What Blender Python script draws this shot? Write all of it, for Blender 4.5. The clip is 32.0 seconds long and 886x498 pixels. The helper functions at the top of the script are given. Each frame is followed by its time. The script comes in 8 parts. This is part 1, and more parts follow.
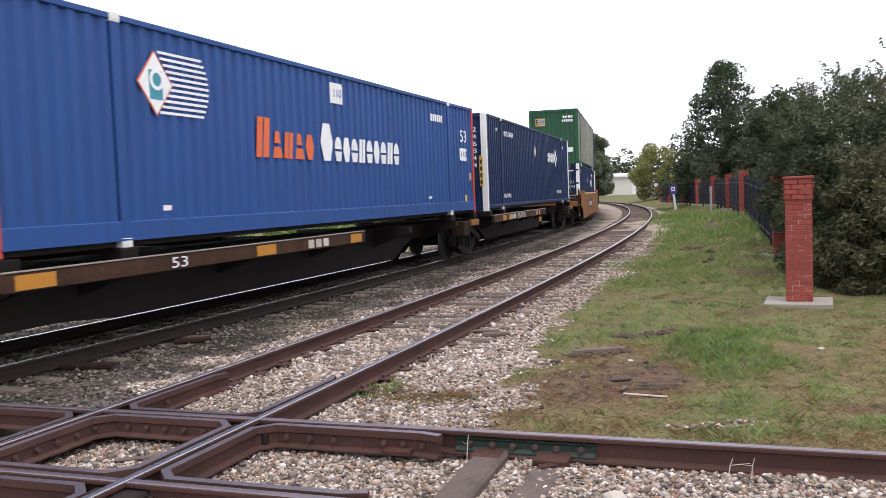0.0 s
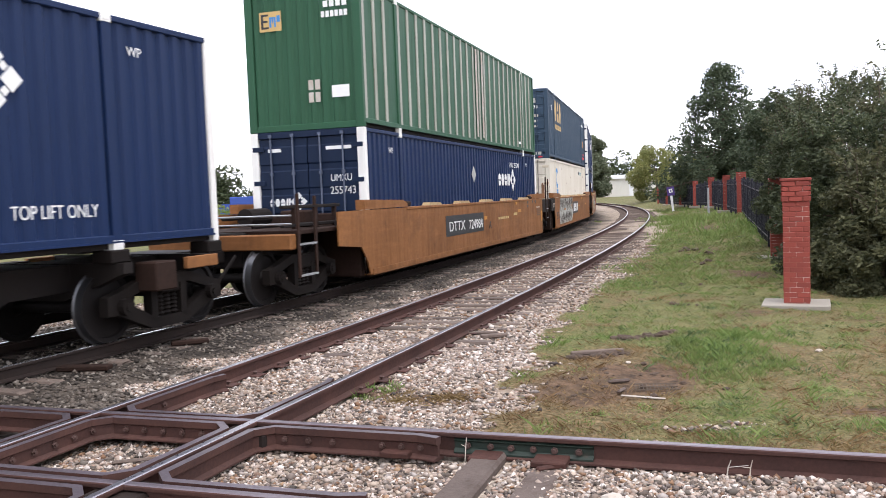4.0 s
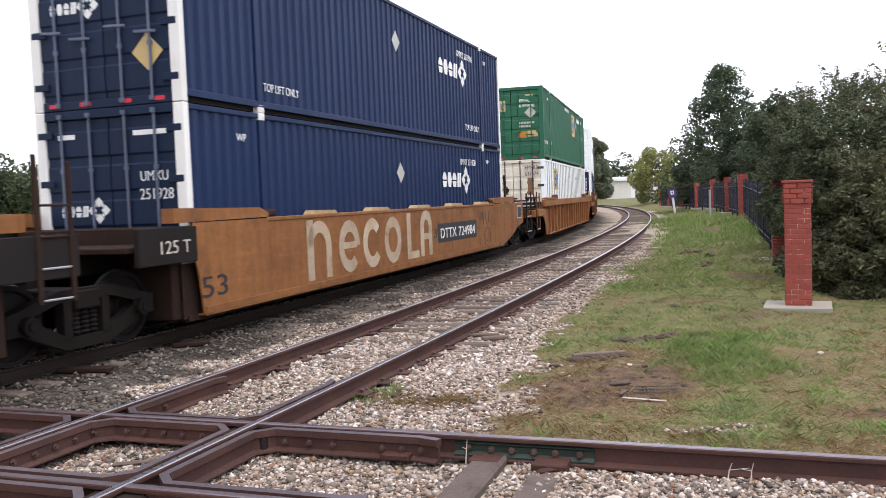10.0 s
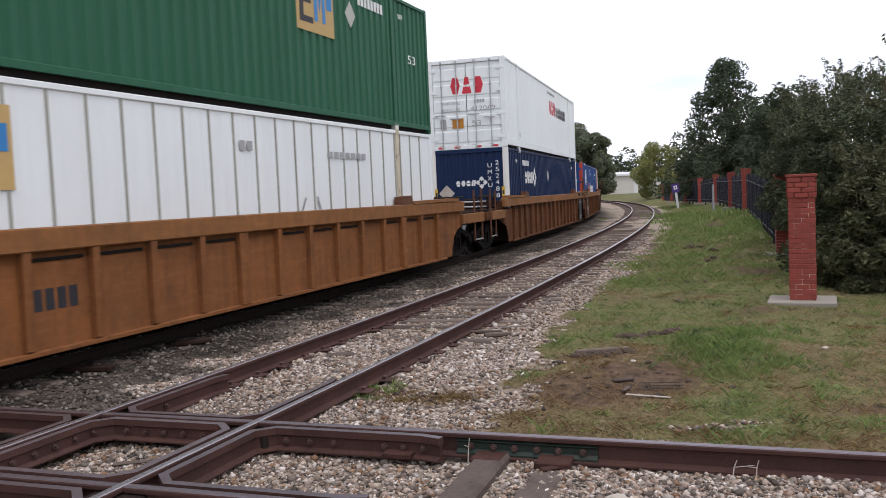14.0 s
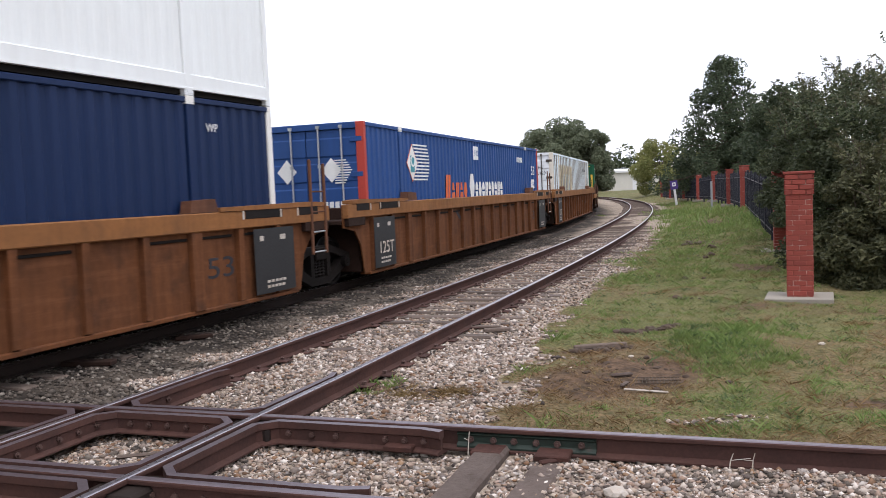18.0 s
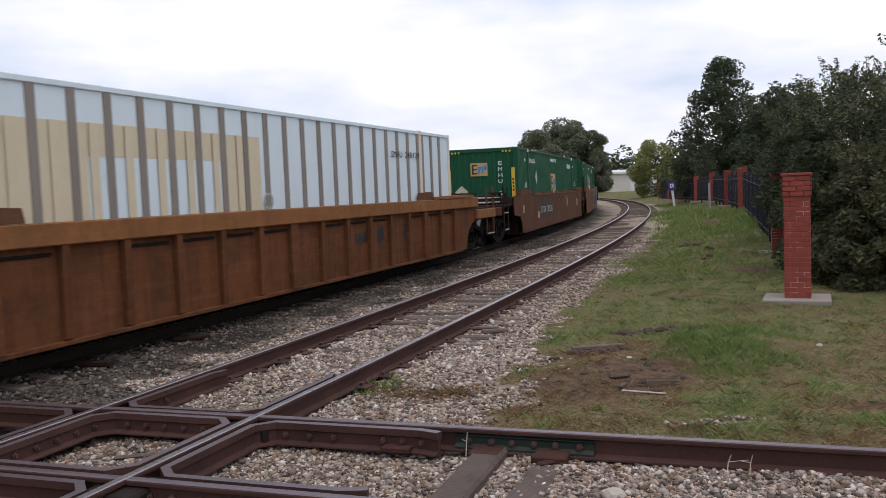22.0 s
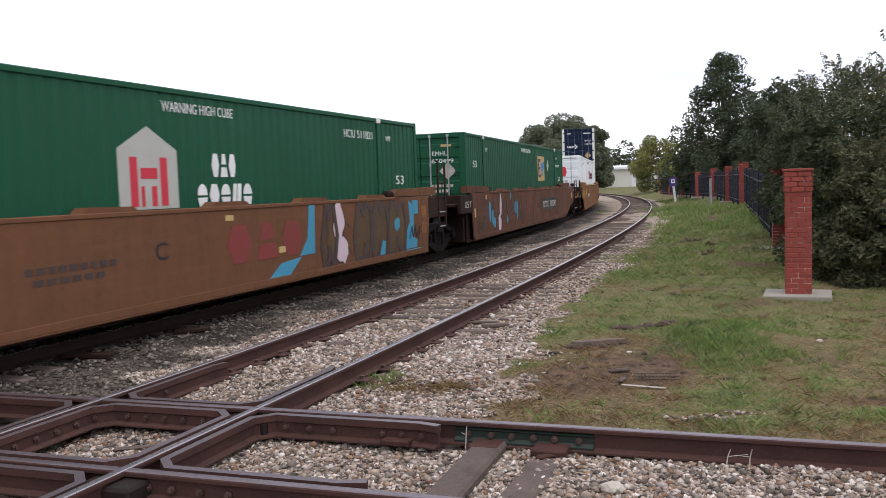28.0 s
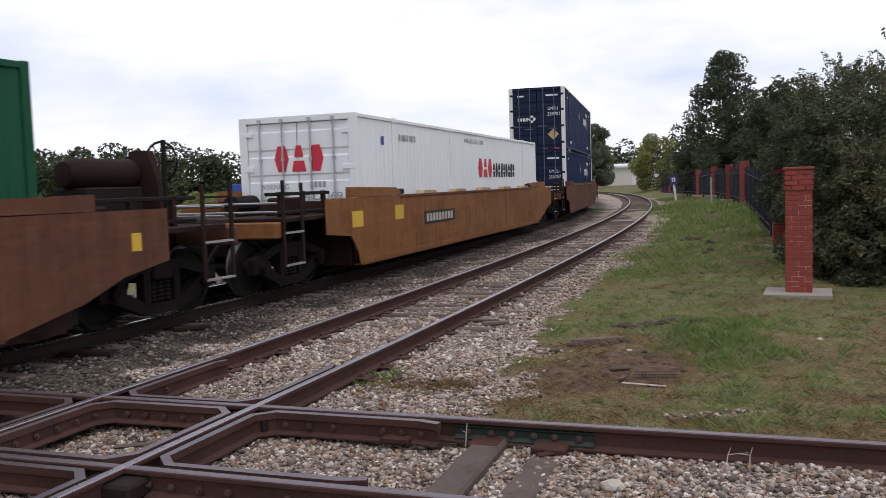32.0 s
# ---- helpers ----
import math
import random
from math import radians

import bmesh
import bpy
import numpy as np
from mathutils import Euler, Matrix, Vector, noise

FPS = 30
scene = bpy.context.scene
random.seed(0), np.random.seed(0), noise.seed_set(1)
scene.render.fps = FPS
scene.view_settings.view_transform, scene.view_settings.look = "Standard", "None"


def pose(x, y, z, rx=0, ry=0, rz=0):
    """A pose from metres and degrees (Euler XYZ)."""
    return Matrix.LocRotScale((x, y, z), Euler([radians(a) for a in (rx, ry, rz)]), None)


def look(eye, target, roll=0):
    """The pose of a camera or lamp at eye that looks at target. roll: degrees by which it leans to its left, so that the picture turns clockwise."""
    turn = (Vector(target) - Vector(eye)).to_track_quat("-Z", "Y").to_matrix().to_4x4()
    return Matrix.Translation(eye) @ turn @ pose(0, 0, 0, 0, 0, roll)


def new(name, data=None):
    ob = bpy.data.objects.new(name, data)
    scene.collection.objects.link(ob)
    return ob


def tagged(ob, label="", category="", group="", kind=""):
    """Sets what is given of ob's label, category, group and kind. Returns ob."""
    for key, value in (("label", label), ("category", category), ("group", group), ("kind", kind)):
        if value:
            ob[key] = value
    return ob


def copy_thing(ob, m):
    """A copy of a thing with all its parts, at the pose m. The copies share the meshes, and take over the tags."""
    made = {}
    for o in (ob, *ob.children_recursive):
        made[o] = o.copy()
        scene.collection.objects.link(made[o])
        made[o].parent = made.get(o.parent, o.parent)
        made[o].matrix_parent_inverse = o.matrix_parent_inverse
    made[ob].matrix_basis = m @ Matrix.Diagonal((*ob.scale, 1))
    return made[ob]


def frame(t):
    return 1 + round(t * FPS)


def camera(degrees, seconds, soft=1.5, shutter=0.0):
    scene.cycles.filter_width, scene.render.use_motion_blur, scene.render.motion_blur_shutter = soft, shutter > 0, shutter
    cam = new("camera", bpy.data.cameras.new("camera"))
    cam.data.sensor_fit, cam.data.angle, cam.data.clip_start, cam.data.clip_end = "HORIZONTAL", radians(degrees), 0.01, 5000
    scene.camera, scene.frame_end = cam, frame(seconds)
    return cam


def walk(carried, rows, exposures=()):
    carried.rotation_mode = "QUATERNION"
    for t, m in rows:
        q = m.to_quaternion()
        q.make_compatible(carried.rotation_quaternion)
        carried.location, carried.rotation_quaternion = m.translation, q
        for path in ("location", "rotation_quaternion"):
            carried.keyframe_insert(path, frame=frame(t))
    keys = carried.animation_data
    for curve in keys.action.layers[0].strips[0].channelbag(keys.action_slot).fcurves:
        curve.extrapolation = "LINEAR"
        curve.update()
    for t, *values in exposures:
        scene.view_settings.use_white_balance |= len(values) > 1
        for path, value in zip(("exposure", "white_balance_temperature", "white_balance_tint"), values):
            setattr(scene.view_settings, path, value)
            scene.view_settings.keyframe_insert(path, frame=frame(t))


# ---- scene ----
from collections import defaultdict

cam = camera(54.76, 32.0, soft=0.6, shutter=0.18)
PATH = [
    (0.0, pose(-0.000, -0.000, 1.678, 86.470, 2.193, -0.135)),
    (0.5, pose(0.003, -0.006, 1.680, 86.597, 2.107, -0.099)),
    (1.0, pose(0.000, -0.006, 1.680, 86.492, 2.083, -0.262)),
    (1.5, pose(-0.001, -0.003, 1.680, 86.386, 2.098, -0.187)),
    (2.0, pose(0.005, 0.001, 1.679, 86.426, 2.149, -0.409)),
    (2.5, pose(-0.001, -0.004, 1.684, 86.526, 2.174, -0.308)),
    (3.0, pose(0.003, 0.002, 1.678, 86.570, 2.151, -0.315)),
    (3.5, pose(-0.000, 0.001, 1.680, 86.584, 2.217, -0.326)),
    (5.5, pose(-0.005, -0.001, 1.684, 86.402, 1.906, -0.070)),
    (6.0, pose(-0.001, 0.000, 1.681, 86.388, 2.001, -0.136)),
    (6.5, pose(0.004, -0.013, 1.682, 86.569, 2.156, -0.291)),
    (7.0, pose(0.005, -0.001, 1.678, 86.736, 2.134, -0.292)),
    (7.5, pose(0.000, -0.002, 1.684, 86.620, 2.302, -0.343)),
    (8.0, pose(0.002, -0.004, 1.687, 86.511, 2.156, -0.234)),
    (8.5, pose(0.017, 0.070, 1.681, 86.414, 2.189, -0.072)),
    (9.0, pose(0.008, 0.012, 1.680, 86.402, 2.193, -0.235)),
    (9.5, pose(0.003, 0.005, 1.682, 86.472, 2.205, -0.160)),
    (10.0, pose(0.003, 0.004, 1.683, 86.692, 2.149, -0.179)),
    (10.5, pose(0.005, 0.002, 1.682, 86.620, 2.152, -0.124)),
    (11.0, pose(-0.003, -0.028, 1.679, 86.628, 2.174, -0.199)),
    (11.5, pose(0.007, 0.022, 1.679, 86.642, 2.279, 0.009)),
    (12.0, pose(0.008, 0.004, 1.684, 86.640, 2.454, -0.022)),
    (12.5, pose(0.005, 0.014, 1.686, 86.591, 2.449, -0.124)),
    (13.0, pose(0.007, 0.021, 1.679, 86.720, 2.535, -0.102)),
    (13.5, pose(0.021, 0.069, 1.681, 86.552, 2.509, 0.038)),
    (15.5, pose(0.009, 0.013, 1.681, 86.347, 2.377, -0.129)),
    (16.0, pose(0.013, 0.012, 1.682, 86.247, 2.443, -0.176)),
    (16.5, pose(0.004, -0.007, 1.684, 86.186, 2.465, -0.241)),
    (17.0, pose(0.002, -0.003, 1.683, 86.123, 2.449, -0.300)),
    (17.5, pose(0.001, -0.002, 1.679, 86.068, 2.494, -0.249)),
    (18.0, pose(0.003, -0.008, 1.681, 86.203, 2.364, -0.082)),
    (18.5, pose(0.008, -0.005, 1.681, 86.176, 2.403, -0.181)),
    (19.0, pose(0.007, -0.002, 1.677, 86.041, 2.432, -0.432)),
    (19.5, pose(0.005, -0.007, 1.678, 86.037, 2.344, -0.299)),
    (20.0, pose(0.006, 0.004, 1.675, 86.092, 2.318, -0.352)),
    (20.5, pose(0.007, -0.009, 1.678, 86.160, 2.318, -0.356)),
    (21.0, pose(0.005, -0.011, 1.680, 86.075, 2.290, -0.482)),
    (21.5, pose(0.004, -0.005, 1.681, 86.165, 2.126, -0.472)),
    (22.0, pose(-0.000, -0.008, 1.684, 86.249, 2.259, -0.220)),
    (22.5, pose(0.001, -0.008, 1.678, 86.117, 2.171, -0.216)),
    (23.0, pose(-0.005, -0.031, 1.677, 86.158, 2.153, -0.264)),
    (23.5, pose(0.006, -0.004, 1.677, 86.365, 2.254, -0.127)),
    (24.0, pose(-0.006, -0.005, 1.681, 86.404, 2.186, -0.197)),
    (24.5, pose(0.005, -0.010, 1.678, 86.272, 2.396, -0.131)),
    (25.0, pose(0.004, -0.000, 1.673, 86.078, 2.260, -0.034)),
    (25.5, pose(-0.006, -0.005, 1.680, 85.737, 1.948, 0.028)),
    (27.5, pose(0.000, -0.003, 1.678, 85.720, 1.899, -0.180)),
    (28.0, pose(0.002, -0.002, 1.673, 85.896, 1.983, -0.150)),
    (28.5, pose(-0.003, -0.009, 1.682, 85.731, 1.678, -0.043)),
    (29.0, pose(-0.004, 0.008, 1.674, 85.945, 1.571, -0.105)),
    (29.5, pose(-0.007, -0.001, 1.676, 85.971, 1.638, -0.290)),
    (30.0, pose(-0.001, -0.009, 1.674, 86.017, 1.796, -0.303)),
    (30.5, pose(0.008, 0.019, 1.676, 85.862, 1.699, -0.262)),
    (31.0, pose(-0.002, -0.003, 1.674, 85.744, 1.698, -0.287)),
    (31.5, pose(0.001, -0.002, 1.674, 85.900, 1.644, -0.397)),
    (32.0, pose(0.001, 0.002, 1.670, 85.769, 1.900, -0.126)),
]
EXPOSURES = [(0.0, 0.70), (1.0, 0.75), (3.0, 1.0), (6.0, 1.0), (7.0, 0.65), (8.0, 0.45), (9.0, 0.65), (10.0, 0.88), (11.0, 0.88), (12.0, 0.58), (13.0, 0.18), (16.0, 0.42), (17.0, 0.72), (19.0, 0.22), (20.0, 0.14), (22.0, -0.18), (24.0, -0.08), (25.0, 0.12), (28.0, 0.27), (30.0, 0.25), (32.0, -0.13)]
walk(cam, PATH, [(t, stops + 0.10, 6450, 13.5) for t, stops in EXPOSURES])

# ---- world and light: bright overcast sky, weak wide sun ----
SUN_ELEV, SUN_AZ = radians(66), radians(150)
world = bpy.data.worlds.new("overcast_sky")
scene.world = world
world.use_nodes = True
wn, wl = world.node_tree.nodes, world.node_tree.links
bg = wn["Background"]
sky = wn.new("ShaderNodeTexSky")
sky.sky_type, sky.sun_disc = "NISHITA", False
sky.sun_elevation, sky.sun_rotation, sky.dust_density = SUN_ELEV, SUN_AZ, 4.0
gen = wn.new("ShaderNodeTexCoord")
stretch = wn.new("ShaderNodeMapping")
stretch.inputs["Scale"].default_value = (1.6, 1.6, 5.5)
cloud = wn.new("ShaderNodeTexNoise")
cloud.inputs["Scale"].default_value, cloud.inputs["Detail"].default_value = 2.1, 5.0
ramp = wn.new("ShaderNodeValToRGB")
ramp.color_ramp.elements[0].position, ramp.color_ramp.elements[0].color = 0.33, (0.68, 0.77, 0.92, 1)
ramp.color_ramp.elements[1].position, ramp.color_ramp.elements[1].color = 0.58, (1.04, 1.05, 1.12, 1)
thin = wn.new("ShaderNodeMix")
thin.data_type, thin.inputs[0].default_value = "RGBA", 0.10
wl.new(gen.outputs["Generated"], stretch.inputs["Vector"])
wl.new(stretch.outputs["Vector"], cloud.inputs["Vector"])
wl.new(cloud.outputs["Fac"], ramp.inputs["Fac"])
dim = wn.new("ShaderNodeVectorMath")
dim.operation, dim.inputs[1].default_value = "SCALE", (1, 1, 1)
dim.inputs["Scale"].default_value = 0.10
wl.new(sky.outputs["Color"], dim.inputs[0])
wl.new(ramp.outputs["Color"], thin.inputs[6])
wl.new(dim.outputs["Vector"], thin.inputs[7])
wl.new(thin.outputs[2], bg.inputs["Color"])
bg.inputs["Strength"].default_value = 1.12

sun_data = bpy.data.lights.new("sun", "SUN")
sun_data.energy, sun_data.angle, sun_data.color = 1.0, radians(25), (1.0, 0.98, 0.95)
sun = new("sun", sun_data)
sun.matrix_world = look((0, 0, 60), Vector((0, 0, 60)) - Vector((math.sin(SUN_AZ) * math.cos(SUN_ELEV), math.cos(SUN_AZ) * math.cos(SUN_ELEV), math.sin(SUN_ELEV))))


# ---- materials ----
def nodes_of(name):
    m = bpy.data.materials.new(name)
    m.use_nodes = True
    t = m.node_tree
    return m, t.nodes, t.links, t.nodes["Principled BSDF"]


def noise_node(n, l, vec, scale, detail=4.0, rough=0.55):
    x = n.new("ShaderNodeTexNoise")
    x.inputs["Scale"].default_value, x.inputs["Detail"].default_value, x.inputs["Roughness"].default_value = scale, detail, rough
    l.new(vec, x.inputs["Vector"])
    return x.outputs["Fac"]


def ramp_node(n, l, fac, lo, hi):
    r = n.new("ShaderNodeMapRange")
    r.inputs["From Min"].default_value, r.inputs["From Max"].default_value = lo, hi
    l.new(fac, r.inputs["Value"])
    return r.outputs["Result"]


def mix_node(n, l, fac, a, b):
    x = n.new("ShaderNodeMix")
    x.data_type = "RGBA"
    for sock, v in ((0, fac), (6, a), (7, b)):
        if isinstance(v, (int, float)):
            x.inputs[sock].default_value = v
        elif isinstance(v, tuple):
            x.inputs[sock].default_value = (*v[:3], 1)
        else:
            l.new(v, x.inputs[sock])
    return x.outputs[2]


def mul_node(n, l, a, b, op="MULTIPLY"):
    x = n.new("ShaderNodeMath")
    x.operation = op
    for i, v in enumerate((a, b)):
        if isinstance(v, (int, float)):
            x.inputs[i].default_value = v
        else:
            l.new(v, x.inputs[i])
    return x.outputs[0]


def bump_node(n, l, height, strength, dist, p):
    b = n.new("ShaderNodeBump")
    b.inputs["Strength"].default_value, b.inputs["Distance"].default_value = strength, dist
    l.new(height, b.inputs["Height"])
    l.new(b.outputs["Normal"], p.inputs["Normal"])


def surface(name, col, alt=None, rough=0.6, metal=0.0, big=0.8, fine=18.0, vary=0.35, bump=0.25, depth=0.004, stretch_z=1.0, rand=0.12, wear=None, wear_at=(0.62, 0.72), spec=0.4, wear_scale=3.0):
    """A worn surface: two scales of colour variation, optional wear patches, fine relief."""
    m, n, l, p = nodes_of(name)
    tc = n.new("ShaderNodeTexCoord")
    mp = n.new("ShaderNodeMapping")
    mp.inputs["Scale"].default_value = (1, 1, stretch_z)
    l.new(tc.outputs["Object"], mp.inputs["Vector"])
    info = n.new("ShaderNodeObjectInfo")
    off = n.new("ShaderNodeVectorMath")
    off.operation = "ADD"
    rnd = mul_node(n, l, info.outputs["Random"], 37.0)
    l.new(mp.outputs["Vector"], off.inputs[0])
    l.new(rnd, off.inputs[1])
    v = off.outputs["Vector"]
    alt = alt or tuple(c * 0.6 for c in col)
    a = ramp_node(n, l, noise_node(n, l, v, big), 0.32, 0.7)
    f = noise_node(n, l, v, fine, 6.0, 0.65)
    mixf = mul_node(n, l, mul_node(n, l, a, 0.6), mul_node(n, l, ramp_node(n, l, f, 0.25, 0.75), 0.55), "ADD")
    c = mix_node(n, l, mul_node(n, l, mixf, vary), col, alt)
    if wear:
        w = ramp_node(n, l, noise_node(n, l, v, wear_scale, 7.0, 0.68), *wear_at)
        c = mix_node(n, l, w, c, wear)
    br = n.new("ShaderNodeHueSaturation")
    l.new(c, br.inputs["Color"])
    l.new(mul_node(n, l, mul_node(n, l, info.outputs["Random"], 2 * rand), 1 - rand, "ADD"), br.inputs["Value"])
    l.new(br.outputs["Color"], p.inputs["Base Color"])
    p.inputs["Metallic"].default_value = metal
    p.inputs["Specular IOR Level"].default_value = spec
    r = mul_node(n, l, mul_node(n, l, f, 0.3), rough - 0.15, "ADD")
    l.new(r, p.inputs["Roughness"])
    bump_node(n, l, f, bump, depth, p)
    return m


def car_paint(name, col, dirt=(0.10, 0.065, 0.045), amount=0.55, rust=(0.13, 0.05, 0.025), rust_at=(0.62, 0.75), rough=0.5, mottle=0.0):
    """Painted rail or container steel with vertical grime streaks, blotches and rust spots."""
    m, n, l, p = nodes_of(name)
    tc = n.new("ShaderNodeTexCoord")
    info = n.new("ShaderNodeObjectInfo")
    off = n.new("ShaderNodeVectorMath")
    off.operation = "ADD"
    l.new(tc.outputs["Object"], off.inputs[0])
    l.new(mul_node(n, l, info.outputs["Random"], 53.0), off.inputs[1])
    v = off.outputs["Vector"]
    st = n.new("ShaderNodeMapping")
    st.inputs["Scale"].default_value = (5.0, 5.0, 0.35)
    l.new(v, st.inputs["Vector"])
    streak = ramp_node(n, l, noise_node(n, l, st.outputs["Vector"], 1.3, 5.0), 0.42, 0.78)
    blot = ramp_node(n, l, noise_node(n, l, v, 0.55, 5.0, 0.6), 0.38, 0.75)
    fine = noise_node(n, l, v, 24.0, 5.0, 0.7)
    grime_shade = mul_node(n, l, mul_node(n, l, mul_node(n, l, streak, 0.55), mul_node(n, l, blot, 0.45), "ADD"), amount)
    c = mix_node(n, l, grime_shade, col, dirt)
    if mottle:
        sc = n.new("ShaderNodeMapping")
        sc.inputs["Scale"].default_value = (0.35, 0.35, 5.0)
        l.new(v, sc.inputs["Vector"])
        scuff = ramp_node(n, l, noise_node(n, l, sc.outputs["Vector"], 2.2, 6.0, 0.65), 0.50, 0.72)
        c = mix_node(n, l, mul_node(n, l, scuff, 0.30 * mottle), c, tuple(min(1, x * 1.5 + 0.02) for x in col))
        patch = ramp_node(n, l, noise_node(n, l, v, 1.6, 7.0, 0.7), 0.50, 0.72)
        c = mix_node(n, l, mul_node(n, l, patch, 0.75 * mottle), c, dirt)
        grain = ramp_node(n, l, noise_node(n, l, v, 9.0, 6.0, 0.75), 0.42, 0.72)
        c = mix_node(n, l, mul_node(n, l, grain, 0.5 * mottle), c, tuple(x * 0.45 for x in col))
    c = mix_node(n, l, mul_node(n, l, fine, 0.16), c, tuple(x * 0.55 for x in col))
    spots = ramp_node(n, l, noise_node(n, l, v, 5.5, 7.0, 0.7), *rust_at)
    c = mix_node(n, l, mul_node(n, l, spots, 0.8), c, rust)
    l.new(c, p.inputs["Base Color"])
    p.inputs["Specular IOR Level"].default_value = 0.18
    l.new(mul_node(n, l, mul_node(n, l, grime_shade, 0.4), rough, "ADD"), p.inputs["Roughness"])
    bump_node(n, l, fine, 0.15, 0.003, p)
    return m


def leafy(name, col, alt, dead=None):
    """Foliage: each leaf its own green, a little light through it."""
    m, n, l, p = nodes_of(name)
    geo = n.new("ShaderNodeNewGeometry")
    c = mix_node(n, l, geo.outputs["Random Per Island"], col, alt)
    tc = n.new("ShaderNodeTexCoord")
    c = mix_node(n, l, ramp_node(n, l, noise_node(n, l, tc.outputs["Object"], 0.9), 0.45, 0.7), c, dead or tuple(x * 0.7 for x in col))
    l.new(c, p.inputs["Base Color"])
    p.inputs["Roughness"].default_value = 0.6
    p.inputs["Specular IOR Level"].default_value = 0.25
    tr = n.new("ShaderNodeBsdfTranslucent")
    l.new(c, tr.inputs["Color"])
    mx = n.new("ShaderNodeMixShader")
    mx.inputs[0].default_value = 0.3
    l.new(p.outputs[0], mx.inputs[1])
    l.new(tr.outputs[0], mx.inputs[2])
    l.new(mx.outputs[0], n["Material Output"].inputs[0])
    return m


def stone_material(name, cols, rough=0.85):
    """Loose stones: a colour for each stone."""
    m, n, l, p = nodes_of(name)
    geo = n.new("ShaderNodeNewGeometry")
    cr = n.new("ShaderNodeValToRGB")
    cr.color_ramp.interpolation = "LINEAR"
    els = cr.color_ramp.elements
    while len(els) < len(cols):
        els.new(0.5)
    for i, c in enumerate(cols):
        els[i].position, els[i].color = i / (len(cols) - 1), (*c, 1)
    l.new(geo.outputs["Random Per Island"], cr.inputs["Fac"])
    tc = n.new("ShaderNodeTexCoord")
    f = noise_node(n, l, tc.outputs["Object"], 60.0, 4.0)
    c = mix_node(n, l, mul_node(n, l, f, 0.22), cr.outputs["Color"], (0.12, 0.095, 0.075))
    l.new(c, p.inputs["Base Color"])
    p.inputs["Roughness"].default_value = rough
    p.inputs["Specular IOR Level"].default_value = 0.25
    bump_node(n, l, f, 0.3, 0.004, p)
    return m


M = {}
M["blue"] = car_paint("blue_container_paint", (0.023, 0.070, 0.225), dirt=(0.025, 0.045, 0.09), amount=0.5, rust_at=(0.70, 0.80))
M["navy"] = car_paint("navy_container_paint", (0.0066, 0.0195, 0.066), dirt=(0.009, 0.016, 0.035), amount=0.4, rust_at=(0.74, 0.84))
M["slate"] = car_paint("slate_container_paint", (0.034, 0.060, 0.095), dirt=(0.04, 0.05, 0.06), amount=0.45, rust_at=(0.72, 0.82))
M["green"] = car_paint("green_container_paint", (0.0072, 0.075, 0.035), dirt=(0.009, 0.045, 0.022), amount=0.4, rust_at=(0.74, 0.86))
M["dusty_green"] = car_paint("dusty_green_container_paint", (0.022, 0.105, 0.058), dirt=(0.024, 0.065, 0.040), amount=0.45, rust_at=(0.72, 0.84))
M["old_green"] = car_paint("old_green_container_paint", (0.025, 0.085, 0.045), dirt=(0.025, 0.055, 0.032), amount=0.5, rust_at=(0.74, 0.85))
M["cream"] = car_paint("cream_container_paint", (0.66, 0.615, 0.53), dirt=(0.38, 0.29, 0.19), amount=0.45, rust_at=(0.66, 0.74))
M["white"] = car_paint("white_container_paint", (0.74, 0.77, 0.79), dirt=(0.44, 0.43, 0.40), amount=0.35, rust_at=(0.74, 0.85))
M["bright_white"] = car_paint("bright_white_container_paint", (0.76, 0.79, 0.79), dirt=(0.50, 0.48, 0.45), amount=0.3, rust_at=(0.78, 0.88))
M["dirty_white"] = car_paint("dirty_white_container_paint", (0.58, 0.52, 0.40), dirt=(0.28, 0.16, 0.09), amount=0.6, rust=(0.20, 0.075, 0.03), rust_at=(0.57, 0.70))
M["stained_white"] = car_paint("stained_white_door_paint", (0.66, 0.61, 0.51), dirt=(0.42, 0.31, 0.20), amount=0.5, rust=(0.22, 0.10, 0.05), rust_at=(0.62, 0.74))
M["cool_white"] = car_paint("cool_white_container_paint", (0.64, 0.74, 0.79), dirt=(0.50, 0.53, 0.52), amount=0.3, rust_at=(0.76, 0.86))
M["faded_tan"] = car_paint("sun_yellowed_tan_film", (0.60, 0.53, 0.38), dirt=(0.46, 0.39, 0.27), amount=0.4, rust_at=(0.78, 0.88))
M["red_post"] = car_paint("red_post_paint", (0.42, 0.055, 0.04), amount=0.4)
M["white_post"] = car_paint("white_post_paint", (0.76, 0.75, 0.71), amount=0.3, rust_at=(0.68, 0.78))
M["rib_grey"] = car_paint("grey_rib_metal", (0.33, 0.33, 0.28), dirt=(0.17, 0.15, 0.12), amount=0.6)
M["rib_brown"] = car_paint("grimy_rib_metal", (0.24, 0.215, 0.19), dirt=(0.13, 0.10, 0.08), amount=0.6)
M["yellow_car"] = car_paint("yellow_wagon_paint", (0.245, 0.102, 0.034), dirt=(0.075, 0.032, 0.015), amount=0.6, rust_at=(0.64, 0.76), rough=0.6, mottle=0.9)
M["orange_car"] = car_paint("orange_wagon_paint", (0.25, 0.095, 0.030), dirt=(0.085, 0.04, 0.022), amount=0.9, rust_at=(0.60, 0.76), rough=0.65, mottle=1.0)
M["brown_car"] = car_paint("brown_wagon_paint", (0.150, 0.054, 0.019), dirt=(0.034, 0.018, 0.012), amount=0.9, rust_at=(0.58, 0.76), rough=0.7, mottle=1.0)
